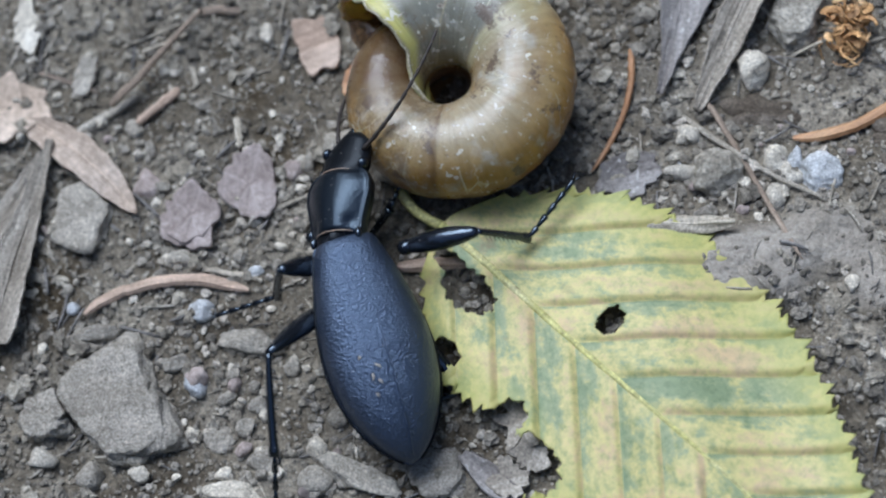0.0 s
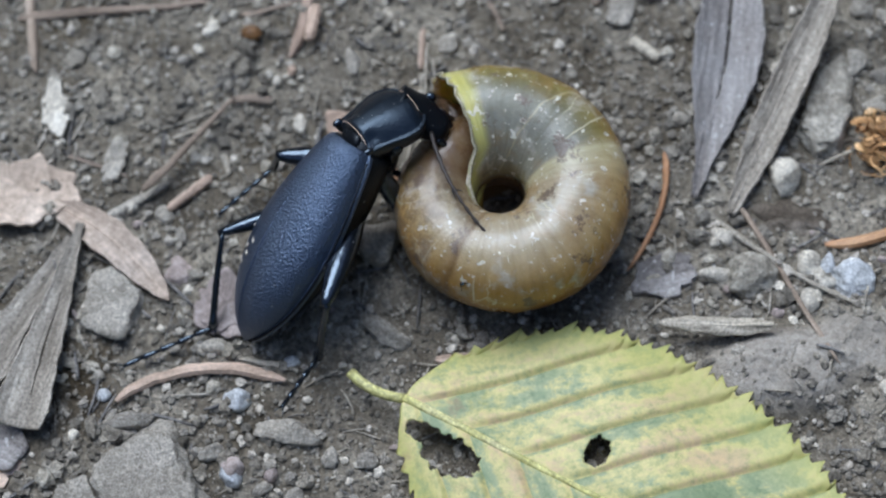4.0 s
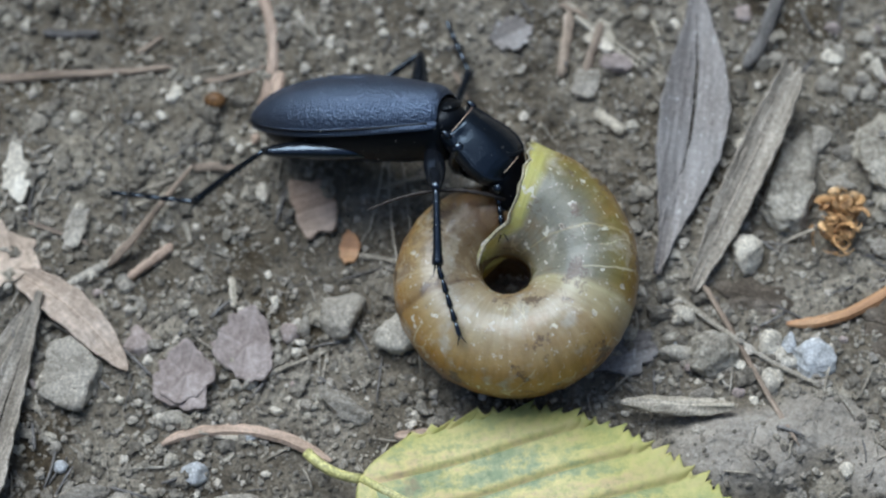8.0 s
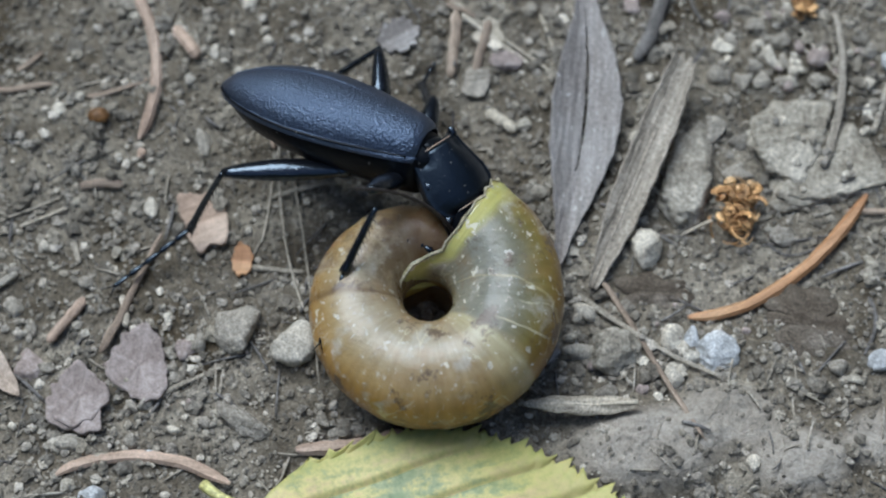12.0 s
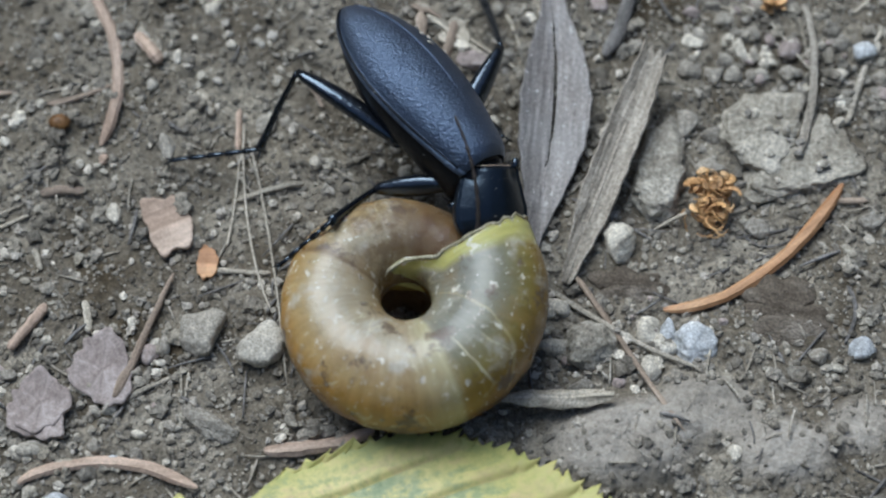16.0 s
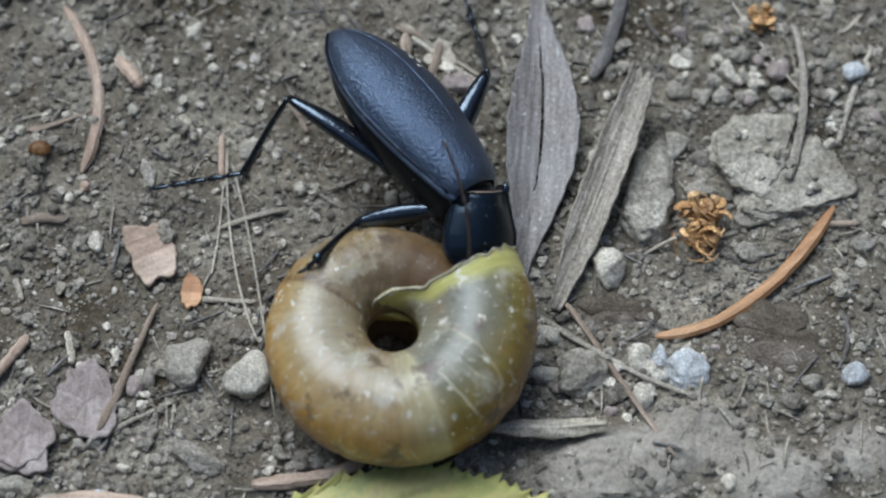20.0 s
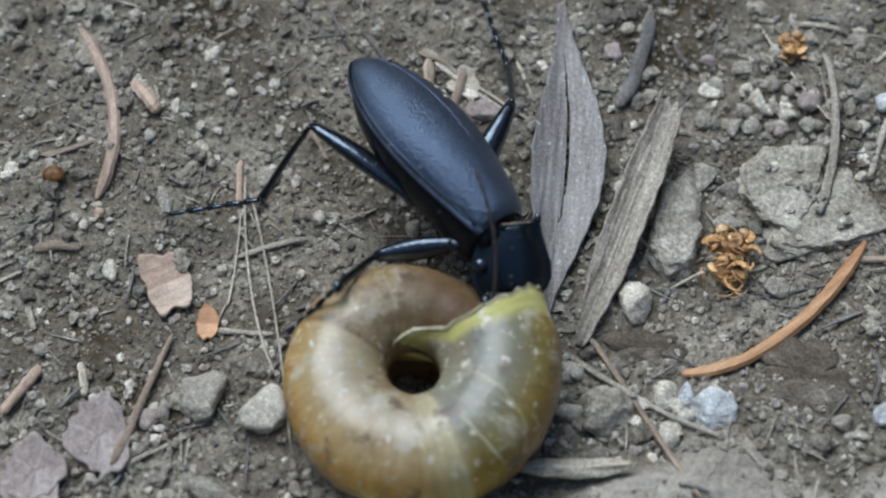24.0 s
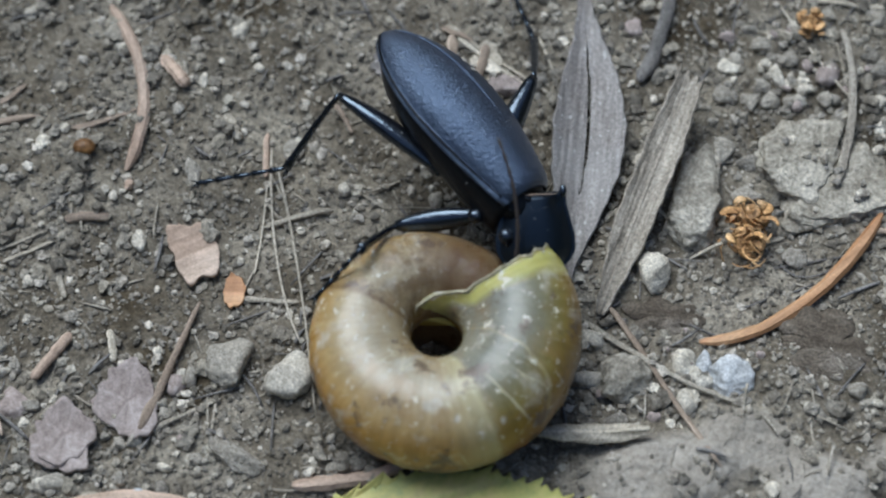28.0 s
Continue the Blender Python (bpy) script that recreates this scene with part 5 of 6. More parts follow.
stick((-7.27, -40.68), (-4.85, -42.74), (-2.43, -44.79), 0.45, 0.30, GREY_TWIG, 'grey-brown twig by the leaf', 'twig', 'twig')
# stones
stone(22.65, 6.99, 8.75, 8.75, 3.40, 0, 93, SLAB, 'grey rough-edged stone leaning under the leaf strip', sink=0.25, slab=True, sides=[(-72, 4.81), (-22, 2.42), (0, 2.33), (15, 2.95), (125, 4.67), (165, 2.64), (-143, 4.6)])
stone(37.13, 7.91, 10.76, 10.76, 2.20, 0, 94, SLAB, 'broad flat grey-beige slab pointed at one end', sink=0.3, slab=True, sides=[(-76, 2.88), (-39, 5.12), (32, 5.31), (58, 5.83), (133, 3.2), (170, 5.91), (-96, 4.16)])
stone(32.62, 11.62, 8.57, 8.57, 3.40, 0, 95, SLAB, 'flat pale beige slab with a cracked edge', sink=0.42, slab=True, sides=[(-147, 3.86), (-117, 4.71), (-24, 3.82), (-8, 4.25), (94, 4.41), (132, 4.02), (178, 3.91)])
stone(-41.91, -37.37, 13.23, 13.23, 4.00, 0, 96, STONE, 'large grey angular stone with flat top', sink=0.25, slab=True, sides=[(-136, 4.32), (-73, 6.22), (-37, 7.27), (30, 4.26), (99, 6.34), (135, 5.94), (-170, 5.35)])
stone(-49.05, -39.21, 4.77, 4.77, 3.40, 0, 97, STONE, 'grey angular stone on the soil', sink=0.25, slab=True, sides=[(-138, 2.25), (-74, 2.29), (-21, 2.55), (29, 2.23), (115, 2.62), (172, 2.44)])
g = np.random.default_rng(77)
for k in range(22):  # crumbs of soil lying on the slabs
    x, y = [(33.4, 12.0), (37.6, 7.6), (36.4, 10.2), (22.9, 6.4)][k % 4] + g.normal(size=2) * (1.7, 1.5)
    h = g.uniform(0.35, 0.9)
    stone(x, y, 1.5 * h, 1.2 * h, h, g.uniform(0, 360), 900 + k, (CLOD, STONE, PALE)[k % 3], "crumb of soil lying on the flat slab", "soil crumb", "soil_crumb", sink=-1.05 / h, group="crumbs on the slabs")
gravel(25.4, 38.1, 15.8, 26.8, 46, 0.9, 2.4, 3, "pebble in the loose gravel")
gravel(39.2, 45.6, 12.0, 23.0, 22, 0.8, 2.0, 4, "pebble in the loose gravel")
gravel(-40.0, -17.7, -45.0, -30.2, 60, 0.9, 2.6, 5, "pebble among other small stones")
gravel(11.4, 29.0, -16.4, -6.5, 34, 0.7, 1.8, 6, "pebble beside the white quartz")
gravel(-39.5, -21.7, -23.6, -13.5, 26, 0.7, 1.9, 7, "pebble among bark plates")
gravel(-60.1, -37.7, -32.8, -4.7, 40, 0.8, 2.2, 8, "pebble among dry leaves")
stone(-21.87, -10.22, 4.90, 5.40, 4.20, 0, 104, STONE, 'grey rounded stone with worn corners', sink=0.35)
stone(-16.42, -11.95, 4.88, 4.72, 4.00, 0, 105, PALE, 'pale yellowish stone with rough faces', sink=0.35)
stone(-31.57, 2.57, 1.97, 2.62, 1.80, 0, 106, PALE, 'small whitish pebble on the soil', group='pebbles on the soil')
stone(-22.82, 25.52, 1.72, 2.63, 1.60, 0, 107, PALE, 'small whitish pebble on the soil', group='pebbles on the soil')
stone(-37.90, 13.12, 1.90, 1.67, 1.40, 0, 108, STONE, 'small grey pebble on the soil', group='pebbles on the soil')
stone(-27.15, -12.16, 2.12, 2.67, 1.80, 0, 109, CLAY, 'small brown stone on the soil', group='pebbles on the soil')
stone(-25.86, -11.74, 1.38, 2.95, 1.50, 0, 110, STONE, 'small grey stone on the soil', group='pebbles on the soil')
stone(-21.04, -19.41, 6.26, 2.70, 2.20, -30, 111, STONE, 'elongated grey stone half sunk in the soil')
stone(25.19, 12.58, 3.25, 3.69, 2.20, 0, 112, STONE, 'small blue-grey stone on the soil')
stone(17.31, 11.10, 2.34, 2.60, 2.00, 0, 113, PALE, 'small cream stone beside the leaf strip', group='pebbles on the soil')
stone(17.86, -0.79, 3.59, 4.17, 3.40, 0, 114, PALE, 'pale greenish-yellow stone on the soil', depth=0.4)
stone(43.64, 20.54, 2.62, 2.22, 2.00, 0, 115, QUARTZ, 'white shiny pebble on the soil', group='pebbles on the soil')
stone(40.69, -12.15, 3.09, 2.48, 2.20, 0, 116, QUARTZ, 'white shiny pebble on the soil', group='pebbles on the soil')
stone(24.58, -11.84, 4.89, 4.41, 3.20, 0, 117, QUARTZ, 'bluish-white quartz stone with sharp faces', depth=0.45)
stone(22.36, -10.29, 2.35, 2.81, 2.40, 0, 118, QUARTZ, 'bluish-white quartz stone on the soil', depth=0.45, group='pebbles on the soil')
stone(20.33, -10.39, 3.31, 3.13, 2.40, 0, 119, PALE, 'pale grey stone on the soil')
stone(14.82, -11.79, 5.42, 4.73, 3.60, 0, 120, SLAB, 'pale grey-beige rough stone on the soil', depth=0.35)
stone(13.95, -16.09, 2.53, 2.21, 1.80, 0, 121, STONE, 'small grey stone on the soil', group='pebbles on the soil')
stone(20.68, -14.21, 2.54, 2.87, 2.00, 0, 122, PALE, 'small pale stone on the soil', group='pebbles on the soil')
stone(11.56, -10.45, 1.39, 1.29, 1.20, 0, 123, QUARTZ, 'small bluish-white pebble on the soil', group='pebbles on the soil')
stone(11.48, -7.84, 1.82, 2.40, 2.00, 0, 124, PALE, 'small pale stone on the soil', group='pebbles on the soil')
stone(36.65, -13.18, 2.34, 1.93, 1.60, 0, 125, STONE, 'small grey stone on the soil', group='pebbles on the soil')
stone(27.90, -23.18, 1.56, 2.05, 1.40, 0, 126, PALE, 'small pale pebble on the soil', group='pebbles on the soil')
stone(27.88, 11.51, 2.79, 2.02, 1.60, 0, 127, STONE, 'small grey stone on the soil', group='pebbles on the soil')
stone(25.79, 18.71, 2.49, 2.44, 1.80, 0, 128, STONE, 'small grey pebble on the soil', group='pebbles on the soil')
stone(26.56, 22.10, 2.63, 2.48, 1.80, 0, 129, PALE, 'small pale pebble on the soil', group='pebbles on the soil')
stone(29.68, 24.30, 2.18, 1.87, 1.50, 0, 130, STONE, 'small grey pebble on the soil', group='pebbles on the soil')
stone(31.06, 21.11, 1.37, 3.45, 1.60, 20, 131, PALE, 'small pale oblong pebble', group='pebbles on the soil')
stone(32.31, 22.63, 2.06, 1.86, 1.50, 0, 132, STONE, 'small grey pebble on the soil', group='pebbles on the soil')
stone(28.55, 26.33, 2.07, 1.51, 1.40, 0, 133, STONE, 'small grey pebble on the soil', group='pebbles on the soil')
stone(36.05, 20.90, 2.85, 2.71, 1.80, 0, 134, CLAY, 'small brown pebble on the soil', group='pebbles on the soil')
stone(33.12, 18.07, 1.93, 1.58, 1.40, 0, 135, PALE, 'small pale pebble on the soil', group='pebbles on the soil')
stone(30.40, 18.06, 2.27, 2.44, 1.60, 0, 136, STONE, 'small grey pebble on the soil', group='pebbles on the soil')
stone(41.06, 21.52, 2.28, 2.23, 1.80, 0, 137, STONE, 'small blue-grey pebble on the soil', group='pebbles on the soil')
stone(41.04, 17.97, 2.04, 1.95, 1.60, 0, 138, PALE, 'small pale pebble on the soil', group='pebbles on the soil')
stone(41.59, 27.48, 2.89, 2.28, 1.80, 0, 139, STONE, 'small grey stone on the soil', group='pebbles on the soil')
stone(41.10, 15.43, 1.69, 1.81, 1.40, 0, 140, PALE, 'small pale pebble on the soil', group='pebbles on the soil')
stone(42.85, 1.67, 2.74, 2.28, 1.80, 0, 141, STONE, 'small grey stone on the soil', group='pebbles on the soil')
stone(17.05, 26.46, 2.30, 2.14, 1.20, 0, 142, CLAY, 'small brown pebble on the soil', group='pebbles on the soil')
stone(27.66, 7.96, 3.33, 2.34, 1.60, 0, 143, STONE, 'blue-grey stone on the soil')
stone(31.88, 1.22, 3.28, 2.27, 1.40, 0, 144, STONE, 'small grey stone on the soil')
stone(-11.92, 7.87, 1.44, 1.40, 1.20, 0, 145, PALE, 'small pale pebble on the soil', group='pebbles on the soil')
stone(-3.07, 6.83, 1.55, 1.74, 1.40, 0, 146, PALE, 'small pale pebble on the soil', group='pebbles on the soil')
stone(-1.66, 17.16, 1.13, 0.97, 0.90, 0, 147, PALE, 'tiny pale pebble on the soil', group='pebbles on the soil')
stone(-17.85, 21.48, 1.48, 1.23, 1.10, 0, 148, PALE, 'small pale pebble on the soil', group='pebbles on the soil')
stone(-20.68, 21.24, 1.36, 1.11, 1.10, 0, 149, PALE, 'small pale pebble on the soil', group='pebbles on the soil')
stone(-21.01, 22.39, 1.02, 0.86, 0.90, 0, 150, PALE, 'tiny pale pebble on the soil', group='pebbles on the soil')
stone(-15.93, 17.60, 1.13, 1.09, 0.90, 0, 151, PALE, 'tiny pale pebble on the soil', group='pebbles on the soil')
stone(-14.91, 12.78, 1.23, 1.54, 1.10, 0, 152, STONE, 'small grey pebble on the soil', group='pebbles on the soil')
stone(-17.02, 12.45, 2.23, 2.73, 1.30, 0, 153, STONE, 'grey flat stone on the soil', group='pebbles on the soil')
stone(-26.11, 19.59, 1.36, 1.83, 1.10, 0, 154, PALE, 'small pale pebble on the soil', group='pebbles on the soil')
stone(-28.55, 16.52, 1.35, 1.57, 1.10, 0, 155, PALE, 'small pale pebble on the soil', group='pebbles on the soil')
stone(-35.23, 7.81, 0.99, 1.16, 0.90, 0, 156, PALE, 'tiny pale pebble on the soil', group='pebbles on the soil')
stone(-32.93, 8.25, 1.11, 1.28, 1.10, 0, 157, TAN, 'tiny brown seed on the soil', group='pebbles on the soil')
stone(-13.46, 2.00, 1.09, 1.02, 0.90, 0, 158, PALE, 'tiny pale pebble on the soil', group='pebbles on the soil')
stone(-10.10, -20.27, 2.29, 1.45, 1.60, 0, 159, STONE, 'small grey stone by the shell', group='pebbles on the soil')
stone(-31.58, -21.86, 1.66, 1.54, 1.50, 0, 160, STONE, 'small grey stone on the soil', group='pebbles on the soil')
stone(-37.24, -22.20, 3.62, 2.05, 1.60, 0, 161, STONE, 'small grey stone on the soil')
stone(-27.91, -15.19, 1.37, 1.58, 1.30, 0, 162, PALE, 'small pale pebble on the soil', group='pebbles on the soil')
stone(-27.64, -22.82, 1.55, 2.04, 1.50, 0, 163, STONE, 'small grey stone on the soil', group='pebbles on the soil')
stone(-45.49, -30.63, 5.30, 2.31, 2.40, 18, 164, STONE, 'dark grey rod-like stone')
stone(-48.50, -17.89, 6.96, 8.03, 2.60, 20, 165, STONE, 'grey flat stone beside the dry leaf', depth=0.4, slab=True, cuts=5)
stone(-42.12, -14.41, 3.06, 3.46, 1.80, 30, 166, CLAY, 'dark slate chip with straight edges', depth=0.45, slab=True, cuts=4)
stone(-34.75, -27.92, 3.54, 2.85, 2.40, 0, 167, QUARTZ, 'blue-grey pebble on the soil')
stone(-37.00, -33.06, 3.29, 2.27, 2.20, 0, 168, STONE, 'grey pebble on the soil', group='pebbles on the soil')
stone(-34.48, -35.13, 2.59, 2.68, 2.20, 0, 169, QUARTZ, 'pale blue-grey pebble on the soil', group='pebbles on the soil')
stone(-29.66, -30.47, 8.46, 2.71, 2.00, -6, 170, STONE, 'elongated grey stone half sunk')
stone(-27.13, -42.32, 3.97, 3.22, 2.20, 0, 171, STONE, 'grey pebble on the soil')
stone(-31.83, -40.18, 3.45, 3.37, 2.00, 0, 172, STONE, 'grey pebble on the soil')
stone(-44.00, -44.54, 3.49, 3.25, 2.40, 0, 173, STONE, 'grey pebble on the soil')
stone(-49.15, -43.30, 3.52, 2.54, 2.00, 0, 174, PALE, 'pale pebble on the soil')
stone(-21.99, -40.78, 2.53, 2.50, 2.40, 0, 175, PALE, 'pale pebble on the soil', group='pebbles on the soil')
stone(-21.82, -44.08, 3.93, 3.09, 2.60, 0, 176, STONE, 'grey pebble on the soil')
stone(-17.51, -43.55, 8.15, 3.18, 2.60, -18, 177, STONE, 'grey angular stone on the soil', depth=0.4, slab=True, cuts=5)
stone(-10.01, -42.96, 5.91, 6.13, 2.20, 10, 178, STONE, 'grey-brown flat stone under the leaf', depth=0.4, slab=True, cuts=6)
stone(-29.63, -45.73, 6.06, 2.58, 2.20, 0, 179, PALE, 'pale stone on the soil')
stone(-34.57, -39.69, 1.57, 1.37, 1.30, 0, 180, PALE, 'small pale pebble on the soil', group='pebbles on the soil')
stone(-48.12, -27.88, 1.74, 1.33, 1.30, 0, 181, QUARTZ, 'small white pebble on the soil', group='pebbles on the soil')
stone(-29.91, -23.44, 1.71, 1.44, 1.20, 0, 182, QUARTZ, 'white chip on the soil', group='pebbles on the soil')
stone(-21.58, -32.98, 2.22, 2.13, 1.60, 0, 183, STONE, 'grey pebble on the soil', group='pebbles on the soil')
stone(-28.45, -36.65, 2.23, 1.91, 1.60, 0, 184, STONE, 'grey pebble on the soil', group='pebbles on the soil')
stone(-31.32, -36.18, 2.24, 1.60, 1.40, 0, 185, STONE, 'grey pebble on the soil', group='pebbles on the soil')
stone(11.91, -7.51, 2.64, 2.81, 2.40, 0, 186, PALE, 'pale grey pebble on the soil', group='pebbles on the soil')
stone(11.47, -11.60, 3.72, 1.78, 1.80, 0, 187, PALE, 'pale oblong pebble on the soil')
stone(-42.15, -1.44, 1.20, 1.32, 1.00, 0, 188, PALE, 'tiny pale pebble on the soil', group='pebbles on the soil')
stone(-37.45, -5.59, 1.78, 1.53, 1.20, 0, 189, STONE, 'small grey pebble on the soil', group='pebbles on the soil')
stone(-44.42, -8.16, 2.38, 2.59, 1.60, 0, 190, STONE, 'small grey pebble on the soil', group='pebbles on the soil')
stone(-26.57, -11.39, 1.27, 1.72, 1.20, 0, 191, PALE, 'small pale pebble on the soil', group='pebbles on the soil')
stone(-29.15, -8.98, 1.16, 1.16, 1.00, 0, 192, PALE, 'tiny pale pebble on the soil', group='pebbles on the soil')
stone(28.84, 4.28, 1.10, 1.73, 1.50, 0, 193, STONE, 'small grey pebble on the soil', group='pebbles on the soil')
stone(21.79, -11.46, 3.78, 3.31, 1.80, 0, 194, PALE, 'small pale stone on the soil')
stone(-41.79, 13.01, 1.54, 1.61, 1.20, 0, 195, PALE, 'small white pebble on the soil', group='pebbles on the soil')
stone(-26.66, 9.79, 1.64, 3.65, 1.60, 15, 196, STONE, 'grey oblong pebble on the soil')
stone(3.70, 19.92, 4.15, 3.12, 1.60, 0, 197, CLAY, 'brown stone on the soil')
stone(0.83, 17.76, 3.54, 4.35, 1.50, 0, 198, STONE, 'grey stone on the soil')
SEEDS = [(-37.45, 11.95, 1.15)]
for x, y, r in SEEDS:
    v, f = ball((0, 0, 0), (r, 0.75 * r, 0.6 * r), 9, 14)
    seed_grain = tagged(part("seed", v, f, HUSK), "small glossy brown seed on the soil", "seed")
    seed_grain.location = (x * MM, y * MM, (footing(x, y) + 0.5 * r) * MM)
tangle(26.99, 3.14, footing(26.99, 3.14), 5.0, 7.6, 4.0, PETAL, 4, 'crumpled rust-orange dried flower head')
tangle(34.60, 26.21, footing(34.60, 26.21), 2.4, 3.2, 1.6, PETAL, 9, 'small crumpled brown dried flower head')
# grit and fibres beyond counting
AREA = (-77, 55, -56, 39)
scattered("soil_crumbs", "crumbs of dry grey-brown soil", "soil crumbs", CRUMB, 46000, 0.18, 0.9, 21, AREA)
scattered("soil_crumb_heaps", "coarse crumbs of dry soil in loose heaps", "soil crumbs", CRUMB, 4600, 0.7, 1.9, 22, AREA, base=unit_sphere(2), keep=0.1)
scattered("grit", "pale grit strewn over the soil", "grit", PALE_GRIT, 3400, 0.22, 1.1, 23, AREA, base=unit_sphere(2), squash=0.85)
fibres("dry_fibres", "short dry plant fibres strewn on the soil", "plant fibres", STRAW, 420, 31, AREA)
fibres("rootlets", "short dark rootlets strewn on the soil", "plant fibres", GREY_TWIG, 260, 32, AREA, (1.0, 5.0), (0.06, 0.22))


# ---- what moves ----
def frame_of(origin, ahead, up):
    """A pose at origin (millimetres) with x along ahead and z near up."""
    x = Vector(ahead).normalized()
    y = Vector(up).cross(x).normalized()
    z = x.cross(y)
    m = Matrix((x, y, z)).transposed().to_4x4()
    m.translation = Vector(origin) * MM
    return m


def eased(rows, t):
    """Values of a table at a time, along straight lines between its rows."""
    if t <= rows[0][0]:
        return np.array(rows[0][1:], float)
    for a, b in zip(rows, rows[1:]):
        if t <= b[0]:
            w = (t - a[0]) / (b[0] - a[0])
            return np.array(a[1:], float) * (1 - w) + np.array(b[1:], float) * w
    return np.array(rows[-1][1:], float)


# Seconds, waist, rear end (millimetres), lean to the left (degrees)
BODY = [
    (0, -19.53, -23.21, 8.00, -11.95, -42.92, 3.96, -16.80),
    (1, -21.68, -21.00, 8.00, -14.48, -41.09, 5.44, -13.87),
    (2, -21.81, -18.55, 8.00, -19.59, -37.79, -1.34, 9.83),
    (2.5, -25.40, -14.64, 9.00, -25.47, -33.87, -0.85, 18.23),
    (3, -23.47, -9.75, 10.00, -29.75, -28.02, 0.56, 29.64),
    (3.5, -24.85, -6.79, 11.00, -32.32, -25.24, 2.02, 33.87),
    (5.5, -22.22, -2.16, 12.00, -39.58, -9.39, 0.71, 42.79),
    (6, -21.90, 0.65, 12.00, -39.83, -6.55, 2.57, 45.02),
    (7, -16.06, 4.50, 12.50, -36.09, 2.52, 4.95, 46.21),
    (8, -13.13, 6.59, 12.50, -32.95, 8.71, 4.45, 47.08),
    (9, -6.54, 5.83, 12.50, -26.53, 10.82, 6.35, 41.61),
    (10, -5.90, 4.72, 12.50, -26.31, 10.18, 8.53, 42.28),
    (11, -5.88, 4.31, 12.50, -26.13, 10.39, 8.66, 46.15),
    (11.5, -5.95, 4.30, 12.50, -26.17, 10.33, 8.75, 44.54),
    (13.5, 4.49, 2.75, 11.00, -9.55, 19.12, 10.89, 39.08),
    (14, 4.42, 2.75, 11.00, -9.59, 19.06, 10.98, 37.46),
    (17, 4.35, 1.62, 11.00, -8.39, 18.94, 11.36, 39.56),
    (20, 4.49, 2.09, 11.00, -8.41, 19.29, 10.92, 39.88),
    (23, 4.67, 2.05, 11.00, -8.33, 19.17, 10.87, 42.07),
    (25, 4.80, 2.03, 11.00, -8.28, 19.09, 10.84, 43.52),
    (27, 5.03, 1.87, 11.00, -8.00, 18.96, 11.24, 43.52),
    (28, 5.15, 1.79, 11.00, -7.87, 18.89, 11.45, 43.52),
]
# Seconds, base and neck of the collar shield (millimetres), its lean to the left (degrees), tip of the head
FORE = [
    (0, -20.26, -22.65, 8.74, -20.73, -16.18, 8.38, 26.44, -18.45, -10.01, 8.50),
    (1, -21.89, -19.98, 8.64, -21.60, -13.51, 8.05, 11.45, -16.79, -9.21, 9.50),
    (2, -21.75, -17.78, 8.93, -19.48, -11.69, 8.93, -1.63, -15.11, -7.53, 10.50),
    (2.5, -25.47, -13.73, 9.93, -22.08, -8.15, 9.49, 4.55, -16.20, -6.13, 10.00),
    (3, -23.69, -8.70, 10.92, -19.68, -3.71, 9.78, 13.74, -15.95, -2.39, 7.50),
    (3.5, -24.93, -5.80, 11.88, -20.60, -1.19, 10.86, 16.95, -15.36, -2.53, 8.00),
    (5.5, -21.80, -1.40, 12.69, -15.61, -0.07, 12.14, 21.76, -10.57, -2.32, 8.00),
    (6, -21.36, 1.35, 12.64, -14.89, 0.93, 12.21, 22.97, -11.36, -0.51, 8.00),
    (7, -14.95, 5.06, 13.15, -9.34, 2.50, 11.11, 21.81, -7.78, -0.05, 8.20),
    (8, -11.47, 6.02, 12.86, -6.30, 2.56, 10.97, 24.70, -5.33, -0.95, 8.20),
    (9, -5.08, 5.51, 12.99, -0.35, 1.62, 10.83, 13.51, -1.07, -2.38, 8.20),
    (10, -4.86, 4.81, 12.97, -0.40, 0.82, 10.43, 14.69, -1.23, -2.19, 8.20),
    (11, -4.68, 4.59, 13.05, -0.65, -0.09, 11.02, 14.13, -0.59, -4.44, 8.20),
    (11.5, -4.83, 4.50, 13.05, -0.66, 0.10, 10.80, 14.76, -0.59, -4.44, 8.20),
    (13.5, 5.31, 2.60, 11.51, 5.40, -3.74, 9.38, 18.25, 5.06, -6.57, 8.50),
    (14, 5.16, 2.51, 11.50, 5.40, -3.55, 9.16, 18.88, 5.06, -6.57, 8.50),
    (17, 5.37, 1.49, 11.64, 5.50, -4.42, 8.94, 23.18, 5.14, -7.10, 8.50),
    (20, 5.44, 1.92, 11.60, 5.49, -3.84, 8.60, 24.15, 5.22, -7.62, 8.50),
    (23, 5.72, 2.04, 11.66, 6.00, -3.68, 8.59, 10.86, 5.28, -7.59, 8.50),
    (25, 5.92, 2.12, 11.70, 6.33, -3.57, 8.59, 2.01, 5.32, -7.56, 8.50),
    (27, 6.15, 1.96, 11.70, 6.43, -3.75, 8.59, 2.01, 5.36, -7.54, 8.50),
    (28, 6.27, 1.88, 11.70, 6.48, -3.84, 8.60, 2.01, 5.38, -7.53, 8.50),
]
